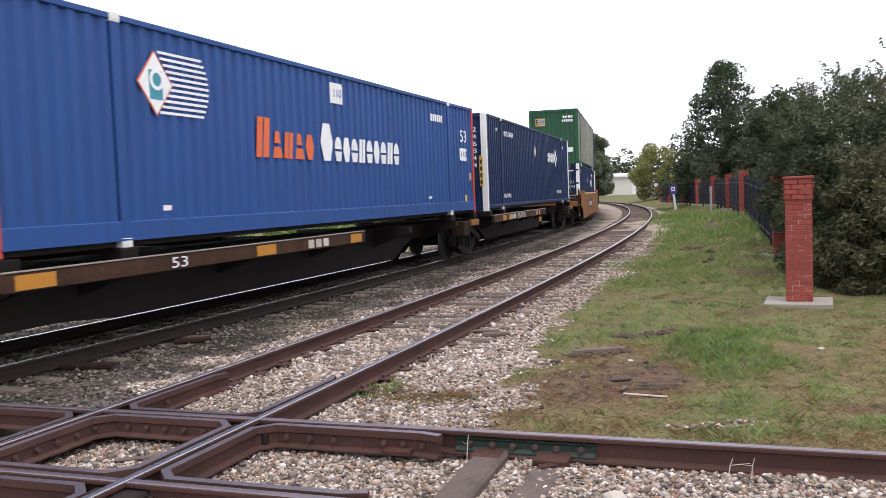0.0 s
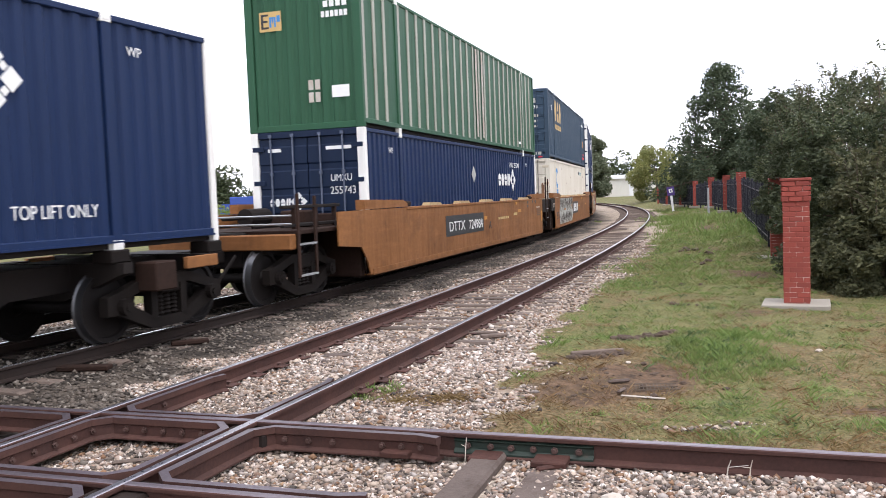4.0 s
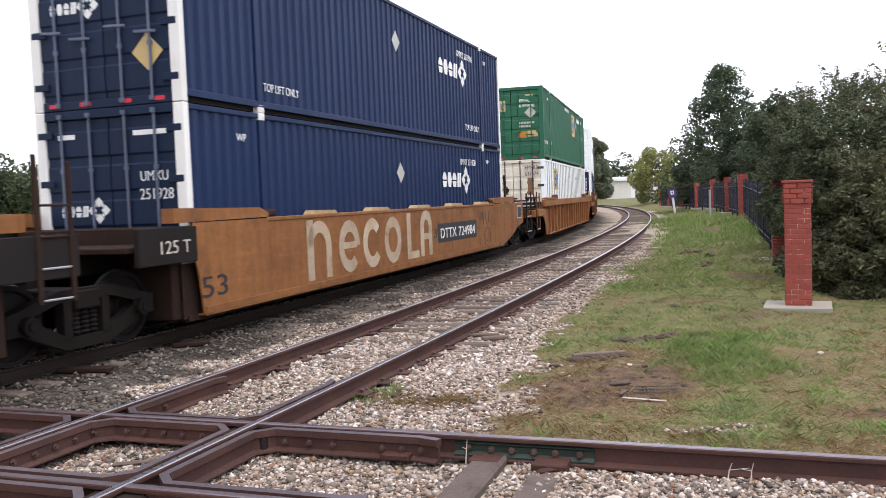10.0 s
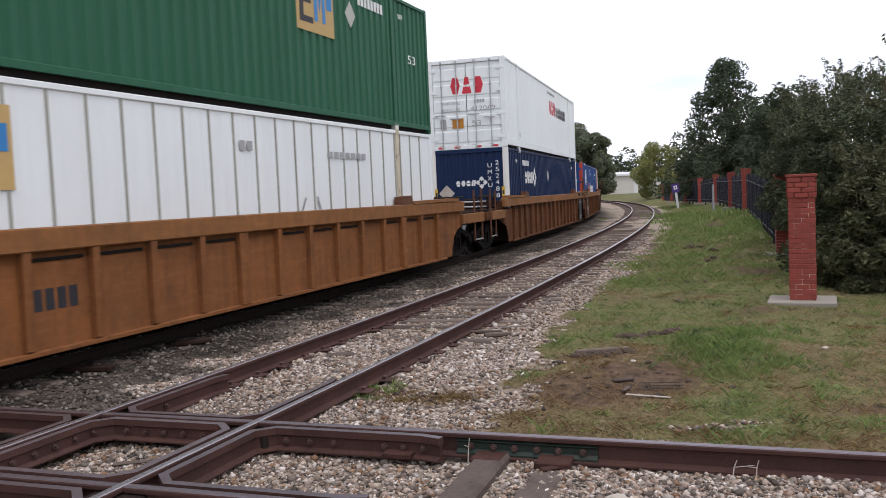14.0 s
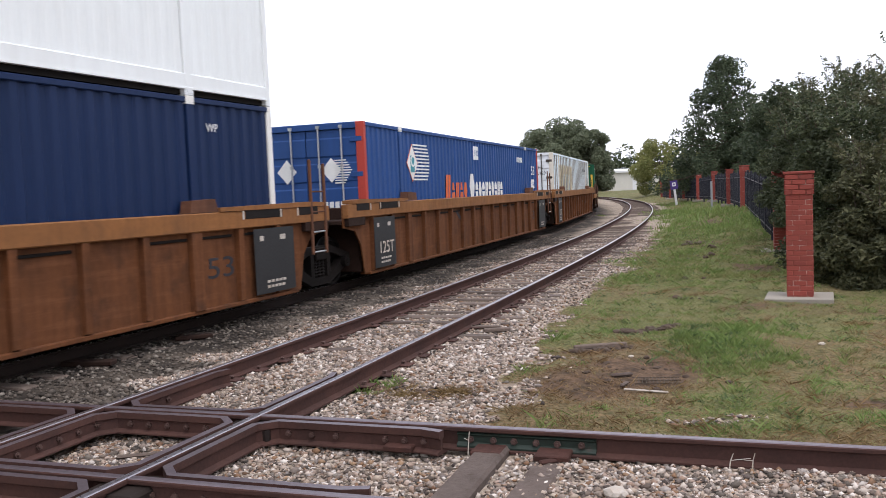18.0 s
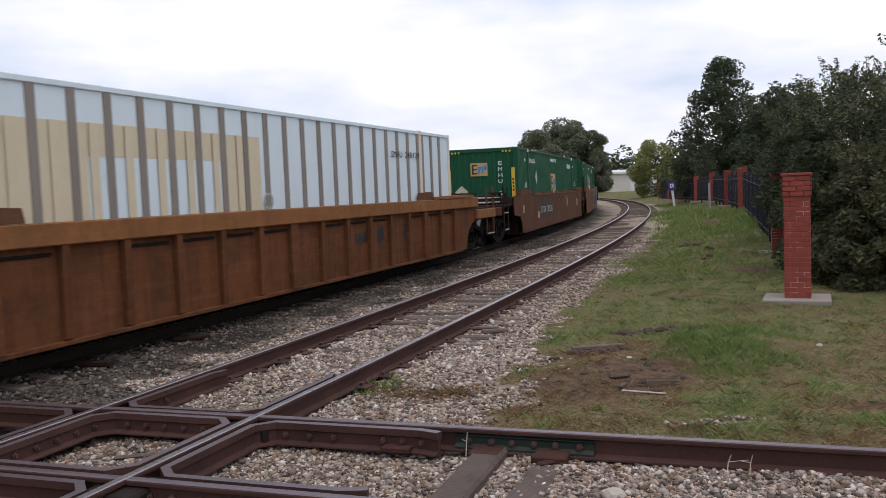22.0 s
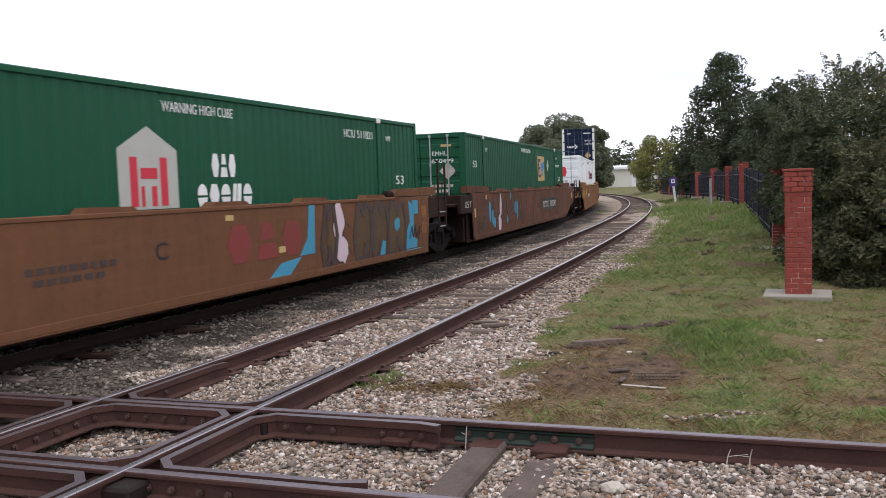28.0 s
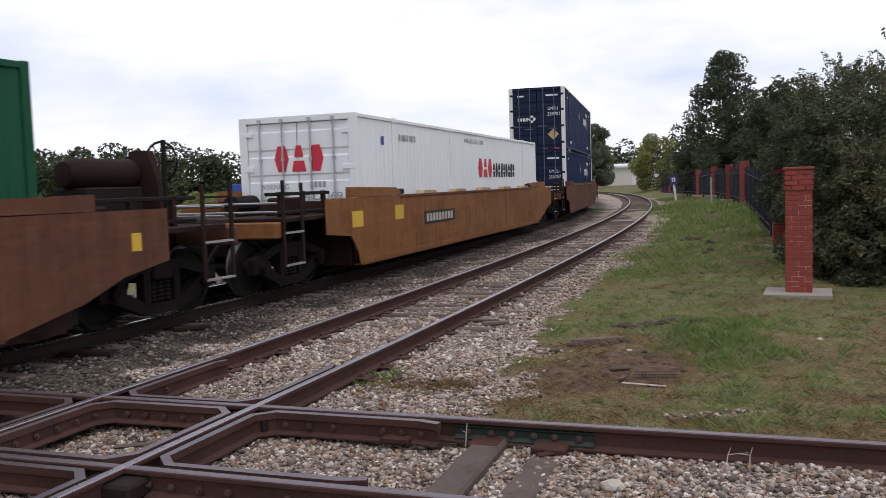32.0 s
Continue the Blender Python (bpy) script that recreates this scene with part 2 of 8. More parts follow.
M["rust_car"] = car_paint("rusty_wagon_paint", (0.132, 0.056, 0.031), dirt=(0.038, 0.021, 0.017), amount=0.7, rust_at=(0.60, 0.78), rough=0.7, mottle=0.9)
M["tan_car"] = car_paint("tan_wagon_paint", (0.155, 0.068, 0.032), dirt=(0.09, 0.045, 0.025), amount=0.6, rust_at=(0.62, 0.78), rough=0.65, mottle=0.6)
M["dusty_car"] = car_paint("dusty_brown_wagon_paint", (0.110, 0.046, 0.023), dirt=(0.060, 0.030, 0.019), amount=0.6, rust_at=(0.62, 0.78), rough=0.7, mottle=0.7)
M["beam_car"] = car_paint("grimy_beam_paint", (0.060, 0.028, 0.014), dirt=(0.016, 0.012, 0.010), amount=0.9, rust_at=(0.60, 0.76), rough=0.7, mottle=1.0)
# the navy again in a darker tone, for door ends only
M["navy_door"] = car_paint("navy_door_darker", (0.0055, 0.0145, 0.040), dirt=(0.007, 0.011, 0.022), amount=0.5, rust_at=(0.70, 0.82))
M["door_rod"] = surface("grey_blue_door_rod", (0.10, 0.12, 0.17), rough=0.5, metal=0.2)
M["chord"] = car_paint("top_chord_paint", (0.25, 0.105, 0.035), dirt=(0.10, 0.05, 0.026), amount=0.6, rust_at=(0.62, 0.78), rough=0.6, mottle=0.8)
M["pale_guide"] = car_paint("pale_worn_guide_paint", (0.42, 0.30, 0.16), dirt=(0.16, 0.085, 0.04), amount=0.6, rust_at=(0.58, 0.72), rough=0.6, mottle=0.5)
M["faded_spray"] = surface("faded_white_spray", (0.44, 0.38, 0.29), (0.30, 0.19, 0.10), rough=0.7, big=1.6, fine=16, vary=0.9, wear=(0.22, 0.095, 0.034), wear_at=(0.55, 0.72), wear_scale=2.2)
M["hinge_dark"] = surface("rusted_dark_hinge", (0.060, 0.045, 0.036), (0.025, 0.020, 0.018), rough=0.8, vary=0.7)
M["rust_run"] = surface("brown_rust_run", (0.24, 0.125, 0.068), (0.12, 0.060, 0.034), rough=0.9, big=2.5, fine=26, vary=0.9, wear=(0.44, 0.34, 0.23), wear_at=(0.56, 0.72), wear_scale=7.0)
M["bubble"] = surface("brown_sprayed_fill", (0.105, 0.058, 0.024), (0.072, 0.040, 0.018), rough=0.7, big=2.0, fine=14, vary=0.8)
M["rag_black"] = surface("grey_black_sprayed_outline", (0.060, 0.062, 0.058), (0.150, 0.125, 0.100), rough=0.7, big=3.0, fine=12, vary=0.9)
M["black"] = surface("black_grimy_steel", (0.010, 0.009, 0.009), (0.022, 0.016, 0.013), rough=0.7, vary=0.6, spec=0.12)
M["bogie"] = surface("bogie_cast_steel", (0.007, 0.006, 0.0055), (0.015, 0.010, 0.008), rough=0.75, vary=0.6, spec=0.12)
M["wheel"] = surface("wheel_steel", (0.009, 0.008, 0.008), (0.018, 0.013, 0.011), rough=0.65, spec=0.12)
M["tread"] = surface("polished_wheel_tread", (0.10, 0.10, 0.105), rough=0.35, metal=0.8, vary=0.2)
M["galv"] = surface("galvanised_metal", (0.42, 0.43, 0.44), rough=0.45, metal=0.6)
M["deck"] = surface("rusty_deck_steel", (0.036, 0.018, 0.013), (0.014, 0.010, 0.008), rough=0.8, vary=0.8, spec=0.12)
M["rail_side"] = surface("rusty_rail_steel", (0.088, 0.041, 0.032), (0.036, 0.021, 0.019), spec=0.18, rough=0.8, vary=0.8, big=2.5, fine=40, rand=0.1)
M["rail_top"] = surface("worn_rail_head", (0.215, 0.180, 0.200), (0.10, 0.072, 0.074), rough=0.40, metal=0.75, big=4.0, fine=30, vary=0.5, bump=0.1)
# oily rail steel, blackened further to hold the shade under the wagons
M["rail_grimy_shaded"] = surface("shaded_oily_rail_steel", (0.016, 0.012, 0.011), (0.030, 0.020, 0.016), rough=0.8, vary=0.8, big=2.5, fine=40, spec=0.15)
M["rail_used"] = surface("lightly_used_rail_head", (0.40, 0.385, 0.415), (0.17, 0.14, 0.145), rough=0.30, metal=0.85, big=4.0, fine=30, vary=0.5, bump=0.1)
M["rail_bright"] = surface("polished_rail_head", (0.55, 0.55, 0.57), (0.35, 0.33, 0.33), rough=0.25, metal=0.85, big=4.0, fine=30, vary=0.4, bump=0.1)
M["bed_plate"] = surface("red_rusted_plate", (0.082, 0.036, 0.028), (0.034, 0.019, 0.016), rough=0.85, vary=0.8, big=5, fine=40, spec=0.15)
M["joint_green"] = surface("green_joint_bar_paint", (0.008, 0.022, 0.015), (0.022, 0.018, 0.014), rough=0.6, wear=(0.05, 0.03, 0.022))
M["bolt"] = surface("bolt_steel", (0.11, 0.065, 0.055), (0.05, 0.03, 0.026), rough=0.6, metal=0.4)
M["tie"] = surface("weathered_tie_wood", (0.150, 0.112, 0.090), (0.050, 0.036, 0.030), rough=0.9, big=3.0, fine=30, vary=0.8, bump=0.6, depth=0.01, rand=0.3)
M["timber"] = surface("grey_split_timber", (0.115, 0.084, 0.070), (0.060, 0.044, 0.036), rough=0.9, big=3.0, fine=22, vary=0.9, bump=0.7, depth=0.014, rand=0.15, wear=(0.05, 0.028, 0.02), wear_at=(0.55, 0.68))
M["brick"] = surface("red_painted_brick", (0.245, 0.046, 0.031), (0.15, 0.030, 0.023), rough=0.75, big=6, fine=60, rand=0.16, wear=(0.48, 0.36, 0.30), wear_at=(0.69, 0.76), wear_scale=10.0)
M["mortar"] = surface("painted_mortar", (0.24, 0.055, 0.04), (0.30, 0.12, 0.09), rough=0.9, big=7, fine=50, vary=0.6, wear=(0.55, 0.42, 0.36), wear_at=(0.50, 0.60), wear_scale=5.5)
M["soil"] = surface("bare_soil", (0.085, 0.055, 0.038), (0.04, 0.028, 0.02), rough=0.95, big=8, fine=60, vary=0.8, bump=0.6, depth=0.012)
M["concrete"] = surface("weathered_concrete", (0.30, 0.27, 0.225), (0.18, 0.16, 0.13), rough=0.9, fine=30)
M["fence"] = surface("black_fence_metal", (0.012, 0.013, 0.022), rough=0.5)
M["sign_white"] = surface("white_sign_paint", (0.70, 0.70, 0.70), rough=0.5, vary=0.2)
M["sign_violet"] = surface("violet_sign_paint", (0.07, 0.04, 0.18), rough=0.5)
M["grey_post"] = surface("grey_steel_post", (0.30, 0.31, 0.32), rough=0.5, metal=0.3)
M["bark"] = surface("tree_bark", (0.10, 0.075, 0.055), (0.05, 0.04, 0.03), rough=0.95, fine=25, bump=0.6, depth=0.02)
M["leaf"] = leafy("hedge_leaf", (0.030, 0.043, 0.021), (0.108, 0.124, 0.060), (0.044, 0.052, 0.027))
M["leaf_olive"] = leafy("olive_hedge_leaf", (0.042, 0.050, 0.025), (0.140, 0.138, 0.068), (0.075, 0.072, 0.038))
M["leaf_dark"] = leafy("dark_tree_leaf", (0.042, 0.062, 0.036), (0.098, 0.120, 0.066), (0.050, 0.064, 0.034))
M["leaf_yellow"] = leafy("yellow_green_leaf", (0.150, 0.165, 0.050), (0.270, 0.265, 0.095), (0.150, 0.165, 0.055))
# leaf green lightened and greyed to stand in for distance haze
M["leaf_clump"] = leafy("hazed_far_leaf", (0.115, 0.140, 0.090), (0.200, 0.220, 0.135), (0.130, 0.145, 0.095))
M["leaf_far"] = leafy("far_wood_leaf", (0.040, 0.058, 0.026), (0.085, 0.100, 0.045), (0.035, 0.050, 0.024))
M["grass"] = leafy("grass_blade", (0.165, 0.178, 0.066), (0.275, 0.262, 0.112), (0.260, 0.200, 0.098))
M["weed"] = leafy("weed_leaf", (0.118, 0.190, 0.050), (0.215, 0.280, 0.085), (0.180, 0.205, 0.070))
M["weed_dark"] = leafy("dark_weed_leaf", (0.055, 0.092, 0.034), (0.110, 0.150, 0.060), (0.075, 0.105, 0.042))
M["dead"] = leafy("brown_dead_grass", (0.110, 0.066, 0.034), (0.265, 0.168, 0.082), (0.200, 0.145, 0.058))
M["straw"] = leafy("dry_grass", (0.28, 0.19, 0.085), (0.38, 0.28, 0.14), (0.22, 0.14, 0.065))
M["stones"] = stone_material("ballast_stones", [(0.040, 0.030, 0.027), (0.17, 0.130, 0.105), (0.43, 0.345, 0.27), (0.15, 0.090, 0.062), (0.50, 0.425, 0.365), (0.075, 0.058, 0.052), (0.36, 0.285, 0.235), (0.26, 0.165, 0.115), (0.70, 0.63, 0.57), (0.115, 0.092, 0.085), (0.52, 0.42, 0.335)])
# dirty stones, their colours lowered for the train's shade as well
M["stones_dark"] = stone_material("grimy_shaded_stones", [(0.025, 0.021, 0.018), (0.07, 0.058, 0.048), (0.14, 0.117, 0.097), (0.08, 0.062, 0.05), (0.25, 0.22, 0.185)])
M["stones_brown"] = stone_material("rusty_ballast_stones", [(0.10, 0.055, 0.035), (0.24, 0.135, 0.075), (0.16, 0.085, 0.05), (0.33, 0.215, 0.13)])
M["building"] = surface("pale_metal_cladding", (0.62, 0.60, 0.54), (0.50, 0.47, 0.42), rough=0.6, big=0.3, fine=4, vary=0.4)
M["building_roof"] = surface("grey_metal_roof", (0.55, 0.56, 0.57), rough=0.5, big=0.3)
M["glass"] = surface("dark_vehicle_glass", (0.02, 0.025, 0.03), rough=0.1, vary=0.1)
M["tyre"] = surface("tyre_rubber", (0.02, 0.02, 0.02), rough=0.8)
for key, col in dict(yellow=(0.62, 0.40, 0.04), white=(0.74, 0.74, 0.72), orange=(0.62, 0.12, 0.03), red=(0.55, 0.03, 0.05), lblue=(0.03, 0.20, 0.48), amber=(0.44, 0.185, 0.020), black=(0.02, 0.02, 0.025),
                     teal=(0.04, 0.26, 0.32), cyan=(0.05, 0.27, 0.40), smoke=(0.055, 0.036, 0.030), pink=(0.62, 0.48, 0.52), silver=(0.42, 0.42, 0.38), tan=(0.50, 0.36, 0.15), grey=(0.34, 0.34, 0.34), ochre=(0.50, 0.335, 0.125), plate=(0.020, 0.020, 0.021), dblue=(0.03, 0.07, 0.30), rustred=(0.20, 0.035, 0.03)).items():
    M["m_" + key] = surface("marking_" + key, col, tuple(c * 0.7 for c in col), rough=0.6, big=4, fine=30, vary=0.45, bump=0.1, rand=0.05)
M["m_dimwhite"] = surface("worn_white_marking", (0.52, 0.50, 0.46), (0.32, 0.22, 0.14), rough=0.7, big=5, fine=30, vary=0.7)


# ---- mesh building ----
class Solid:
    """Collects vertices and faces of one part."""

    def __init__(self):
        self.v, self.f = [], []

    def add(self, verts, faces):
        k = len(self.v)
        self.v.extend(verts)
        self.f.extend([tuple(i + k for i in q) for q in faces])
        return self

    def box(self, x0, x1, y0, y1, z0, z1, c=0.0):
        if c <= 0:
            v = [(x, y, z) for x in (x0, x1) for y in (y0, y1) for z in (z0, z1)]
            return self.add(v, [(0, 1, 3, 2), (4, 6, 7, 5), (0, 4, 5, 1), (2, 3, 7, 6), (0, 2, 6, 4), (1, 5, 7, 3)])
        lo, hi = (x0, y0, z0), (x1, y1, z1)
        c = min(c, *(0.45 * abs(hi[i] - lo[i]) for i in range(3)))
        v, ix = [], {}
        for sx in (0, 1):
            for sy in (0, 1):
                for sz in (0, 1):
                    s = (sx, sy, sz)
                    for a in range(3):
                        q = [(hi[i] if s[i] else lo[i]) if i == a else ((hi[i] - c) if s[i] else (lo[i] + c)) for i in range(3)]
                        ix[s, a] = len(v)
                        v.append(tuple(q))
        f = []
        for a in range(3):
            b, d = (a + 1) % 3, (a + 2) % 3
            for sa in (0, 1):
                ring = []
                for sb, sd in ((0, 0), (1, 0), (1, 1), (0, 1)):
                    s = [0, 0, 0]
                    s[a], s[b], s[d] = sa, sb, sd
                    ring.append(ix[tuple(s), a])
                f.append(tuple(ring if sa else ring[::-1]))
            for sb in (0, 1):
                for sd in (0, 1):
                    p, q = [0, 0, 0], [0, 0, 0]
                    p[b] = q[b] = sb
                    p[d] = q[d] = sd
                    q[a] = 1
                    p, q = tuple(p), tuple(q)
                    r = (ix[p, b], ix[q, b], ix[q, d], ix[p, d])
                    f.append(r if sb == sd else r[::-1])
        for s in [(i, j, k) for i in (0, 1) for j in (0, 1) for k in (0, 1)]:
            t = (ix[s, 0], ix[s, 1], ix[s, 2])
            f.append(t if sum(s) % 2 else t[::-1])
        return self.add(v, f)

    def prism(self, pts, a0, a1, axis="y"):
        """A flat outline, pushed from a0 to a1 along an axis (outline in the other two, in order xz, yz or xy)."""
        n = len(pts)

        def at(p, a):
            return {"y": (p[0], a, p[1]), "x": (a, p[0], p[1]), "z": (p[0], p[1], a)}[axis]
        v = [at(p, a0) for p in pts] + [at(p, a1) for p in pts]
        f = [tuple(range(n))[::-1], tuple(range(n, 2 * n))] + [(i, (i + 1) % n, n + (i + 1) % n, n + i) for i in range(n)]
        return self.add(v, f)

    def cyl(self, p, q, r, n=12, r2=None):
        p, q = Vector(p), Vector(q)
        r2 = r if r2 is None else r2
        w = (q - p).normalized()
        a = w.orthogonal().normalized()
        b = w.cross(a)
        ring = [a * math.cos(2 * math.pi * i / n) + b * math.sin(2 * math.pi * i / n) for i in range(n)]
        v = [tuple(p + d * r) for d in ring] + [tuple(q + d * r2) for d in ring]
        return self.add(v, [tuple(range(n))[::-1], tuple(range(n, 2 * n))] + [(i, (i + 1) % n, n + (i + 1) % n, n + i) for i in range(n)])

    def lathe_y(self, prof, n=28, cx=0.0, cz=0.0):
        """Turns (radius, y) outline points round the y axis."""
        k = len(prof)
        v = [(cx + r * math.cos(2 * math.pi * i / n), y, cz + r * math.sin(2 * math.pi * i / n)) for i in range(n) for r, y in prof]
        f = [(i * k + j, i * k + j + 1, (i + 1) % n * k + j + 1, (i + 1) % n * k + j) for i in range(n) for j in range(k - 1)]
        f += [tuple(i * k for i in range(n)), tuple(i * k + k - 1 for i in range(n))[::-1]]
        return self.add(v, f)

    def torus_ring(self, c, r, w, n=20, axis="x"):
        pts = []
        for i in range(n):
            a = 2 * math.pi * i / n
            pts.append((c[0], c[1] + r * math.cos(a), c[2] + r * math.sin(a)) if axis == "x" else (c[0] + r * math.cos(a), c[1], c[2] + r * math.sin(a)))
        for i in range(n):
            self.cyl(pts[i], pts[(i + 1) % n], w, 6)
        return self

    def mesh(self, name, mat, smooth=False):
        me = bpy.data.meshes.new(name)
        me.from_pydata(self.v, [], self.f)
        me.materials.append(M[mat] if isinstance(mat, str) else mat)
        bm = bmesh.new()
        bm.from_mesh(me)
        bmesh.ops.recalc_face_normals(bm, faces=bm.faces)
        bm.to_mesh(me)
        bm.free()
        if smooth:
            me.polygons.foreach_set("use_smooth", [True] * len(me.polygons))
            me.set_sharp_from_angle(angle=radians(35))
        return me


def part(name, solid, mat, parent, label="", at=None, smooth=False):
    """One mesh object under a thing or a part."""
    data = solid.mesh(name, mat, smooth) if isinstance(solid, Solid) else solid
    ob = new(name, data)
    ob.parent = parent
    if at is not None:
        ob.matrix_basis = at
    if label:
        ob["label"] = label
    return ob


def raw_mesh(name, verts, faces, mat):
    """A big mesh from arrays: equal-sized faces."""
    me = bpy.data.meshes.new(name)
    verts, faces = np.asarray(verts, np.float32), np.asarray(faces, np.int32)
    k = faces.shape[1]
    me.vertices.add(len(verts))
    me.vertices.foreach_set("co", verts.ravel())
    me.loops.add(faces.size)
    me.loops.foreach_set("vertex_index", faces.ravel())
    me.polygons.add(len(faces))
    me.polygons.foreach_set("loop_start", np.arange(0, faces.size, k, dtype=np.int32))
    me.update(calc_edges=True)
    me.materials.append(M[mat] if isinstance(mat, str) else mat)
    return me


def thing(name, label, category, group="", m=None, kind=""):
    ob = tagged(new(name), label, category, group, kind)
    ob.empty_display_size = 0.3
    if m is not None:
        ob.matrix_basis = m
    return ob


# ---- the three tracks, as plan curves: s metres along, heading clockwise from +y ----
SIDE_X, SIDE_Y, SIDE_TH, SIDE_K, SIDE_K1 = -2.481, 6.177, 0.3557, 0.00194, 0.0000105
MAIN_X = SIDE_X - 4.188 * math.cos(SIDE_TH)
MAIN_Y = SIDE_Y + 4.188 * math.sin(SIDE_TH)
MAIN_TH, MAIN_K = 0.38423, 0.0032807
CROSS_PHI = 0.3346


def main_at(s):
    a = MAIN_TH - MAIN_K * s
    return MAIN_X + (math.cos(a) - math.cos(MAIN_TH)) / MAIN_K, MAIN_Y + (math.sin(MAIN_TH) - math.sin(a)) / MAIN_K, a


def side_line(s0, s1, step):
    out, x, y, s = [], SIDE_X, SIDE_Y, 0.0
    h = 0.25
    fwd = [(0.0, x, y, SIDE_TH)]
    while s < s1:
        a = SIDE_TH - SIDE_K * s - 0.5 * SIDE_K1 * s * s
        x, y, s = x + math.sin(a) * h, y + math.cos(a) * h, s + h
        fwd.append((s, x, y, a))
    x, y, s, back = SIDE_X, SIDE_Y, 0.0, []
    while s > s0:
        a = SIDE_TH - SIDE_K * s
        x, y, s = x - math.sin(a) * h, y - math.cos(a) * h, s - h
        back.append((s, x, y, a))
    rows = back[::-1] + fwd
    k = int(round(step / h))
    return [r[1:] for r in rows[::k]], [r[0] for r in rows[::k]]


SIDE_PTS, SIDE_S = side_line(-40.0, 190.0, 0.5)
MAIN_PTS = [main_at(s) for s in np.arange(-60, 420, 1.0)]
cross_dir = (math.cos(CROSS_PHI), -math.sin(CROSS_PHI))


def cross_at(u):
    return SIDE_X + u * cross_dir[0], SIDE_Y + u * cross_dir[1], math.atan2(cross_dir[0], cross_dir[1])


CROSS_PTS = [cross_at(u) for u in np.arange(-30, 31, 1.0)]

# ---- ground: one sheet to the horizon ----
def seg_dist(px, py, pts):
    """Distance from points to a plan curve, and the side (right positive)."""
    best = np.full(px.shape, 1e9)
    side = np.zeros(px.shape)
    P = np.array([(p[0], p[1], p[2]) for p in pts])
    for x, y, a in P[::2]:
        dx, dy = px - x, py - y
        d = np.hypot(dx, dy)
        lat = dx * math.cos(a) - dy * math.sin(a)
        m = d < best
        best = np.where(m, d, best)
        side = np.where(m, lat, side)
    return np.where(best < 60, np.abs(side), best), side


def hump(px, py, x, y, rx, ry):
    return np.exp(-(((px - x) / rx) ** 2 + ((py - y) / ry) ** 2))


def wob(px, py, f, ph):
    return np.sin(px * f + ph) * np.cos(py * f * 0.83 + ph * 1.7) + 0.5 * np.sin(px * f * 2.3 + py * f * 1.9 + ph)


def cross_v(px, py):
    """Across the crossing track: positive beyond its far rail side."""
    return (px - SIDE_X) * math.sin(CROSS_PHI) + (py - SIDE_Y) * math.cos(CROSS_PHI)


def smooth(e0, e1, x):
    t = np.clip((x - e0) / (e1 - e0), 0, 1)
    return t * t * (3 - 2 * t)


def vnoise(px, py, size, seed):
    """Smooth random field, 0 to 1, with lumps of the given size in metres."""
    x, y = np.asarray(px, float) / size + seed * 17.3, np.asarray(py, float) / size + seed * 5.7
    ix, iy = np.floor(x), np.floor(y)
    fx, fy = x - ix, y - iy
    fx, fy = fx * fx * (3 - 2 * fx), fy * fy * (3 - 2 * fy)

    def h(a, b):
        q = np.sin(a * 127.1 + b * 311.7 + seed * 74.7) * 43758.5453
        return q - np.floor(q)
    return (h(ix, iy) * (1 - fx) + h(ix + 1, iy) * fx) * (1 - fy) + (h(ix, iy + 1) * (1 - fx) + h(ix + 1, iy + 1) * fx) * fy


def dry_field(px, py):
    """Where the verge is brown and dead rather than green."""
    zone = np.maximum.reduce([hump(px, py, 1.35, 7.9, 1.0, 1.35), 0.9 * hump(px, py, 1.9, 8.6, 0.75, 1.1), 0.8 * hump(px, py, 0.6, 7.1, 0.7, 0.5), 0.7 * hump(px, py, 3.3, 6.7, 0.7, 0.35), 0.9 * hump(px, py, -0.15, 7.85, 0.5, 0.22), 0.5 * hump(px, py, 4.9, 12.4, 0.9, 0.5), 0.55 * hump(px, py, 4.6, 8.6, 0.9, 0.45)])
    lush = np.maximum.reduce([hump(px, py, 2.95, 9.5, 0.55, 0.9), 0.9 * hump(px, py, 4.7, 10.3, 0.9, 0.5), 0.8 * hump(px, py, 1.7, 10.45, 0.55, 0.3), 0.8 * hump(px, py, 2.3, 7.2, 0.45, 0.25), 0.8 * hump(px, py, 3.4, 12.6, 0.9, 1.3), 0.7 * hump(px, py, 5.4, 17, 1.4, 3)])
    n = (0.6 * vnoise(px, py, 0.9, 1) + 0.4 * vnoise(px, py, 0.33, 2)) * (1 - 0.25 * smooth(11, 18, py))
    return np.clip(0.95 * zone - 0.65 * lush + 1.7 * (n - 0.31), 0, 1)


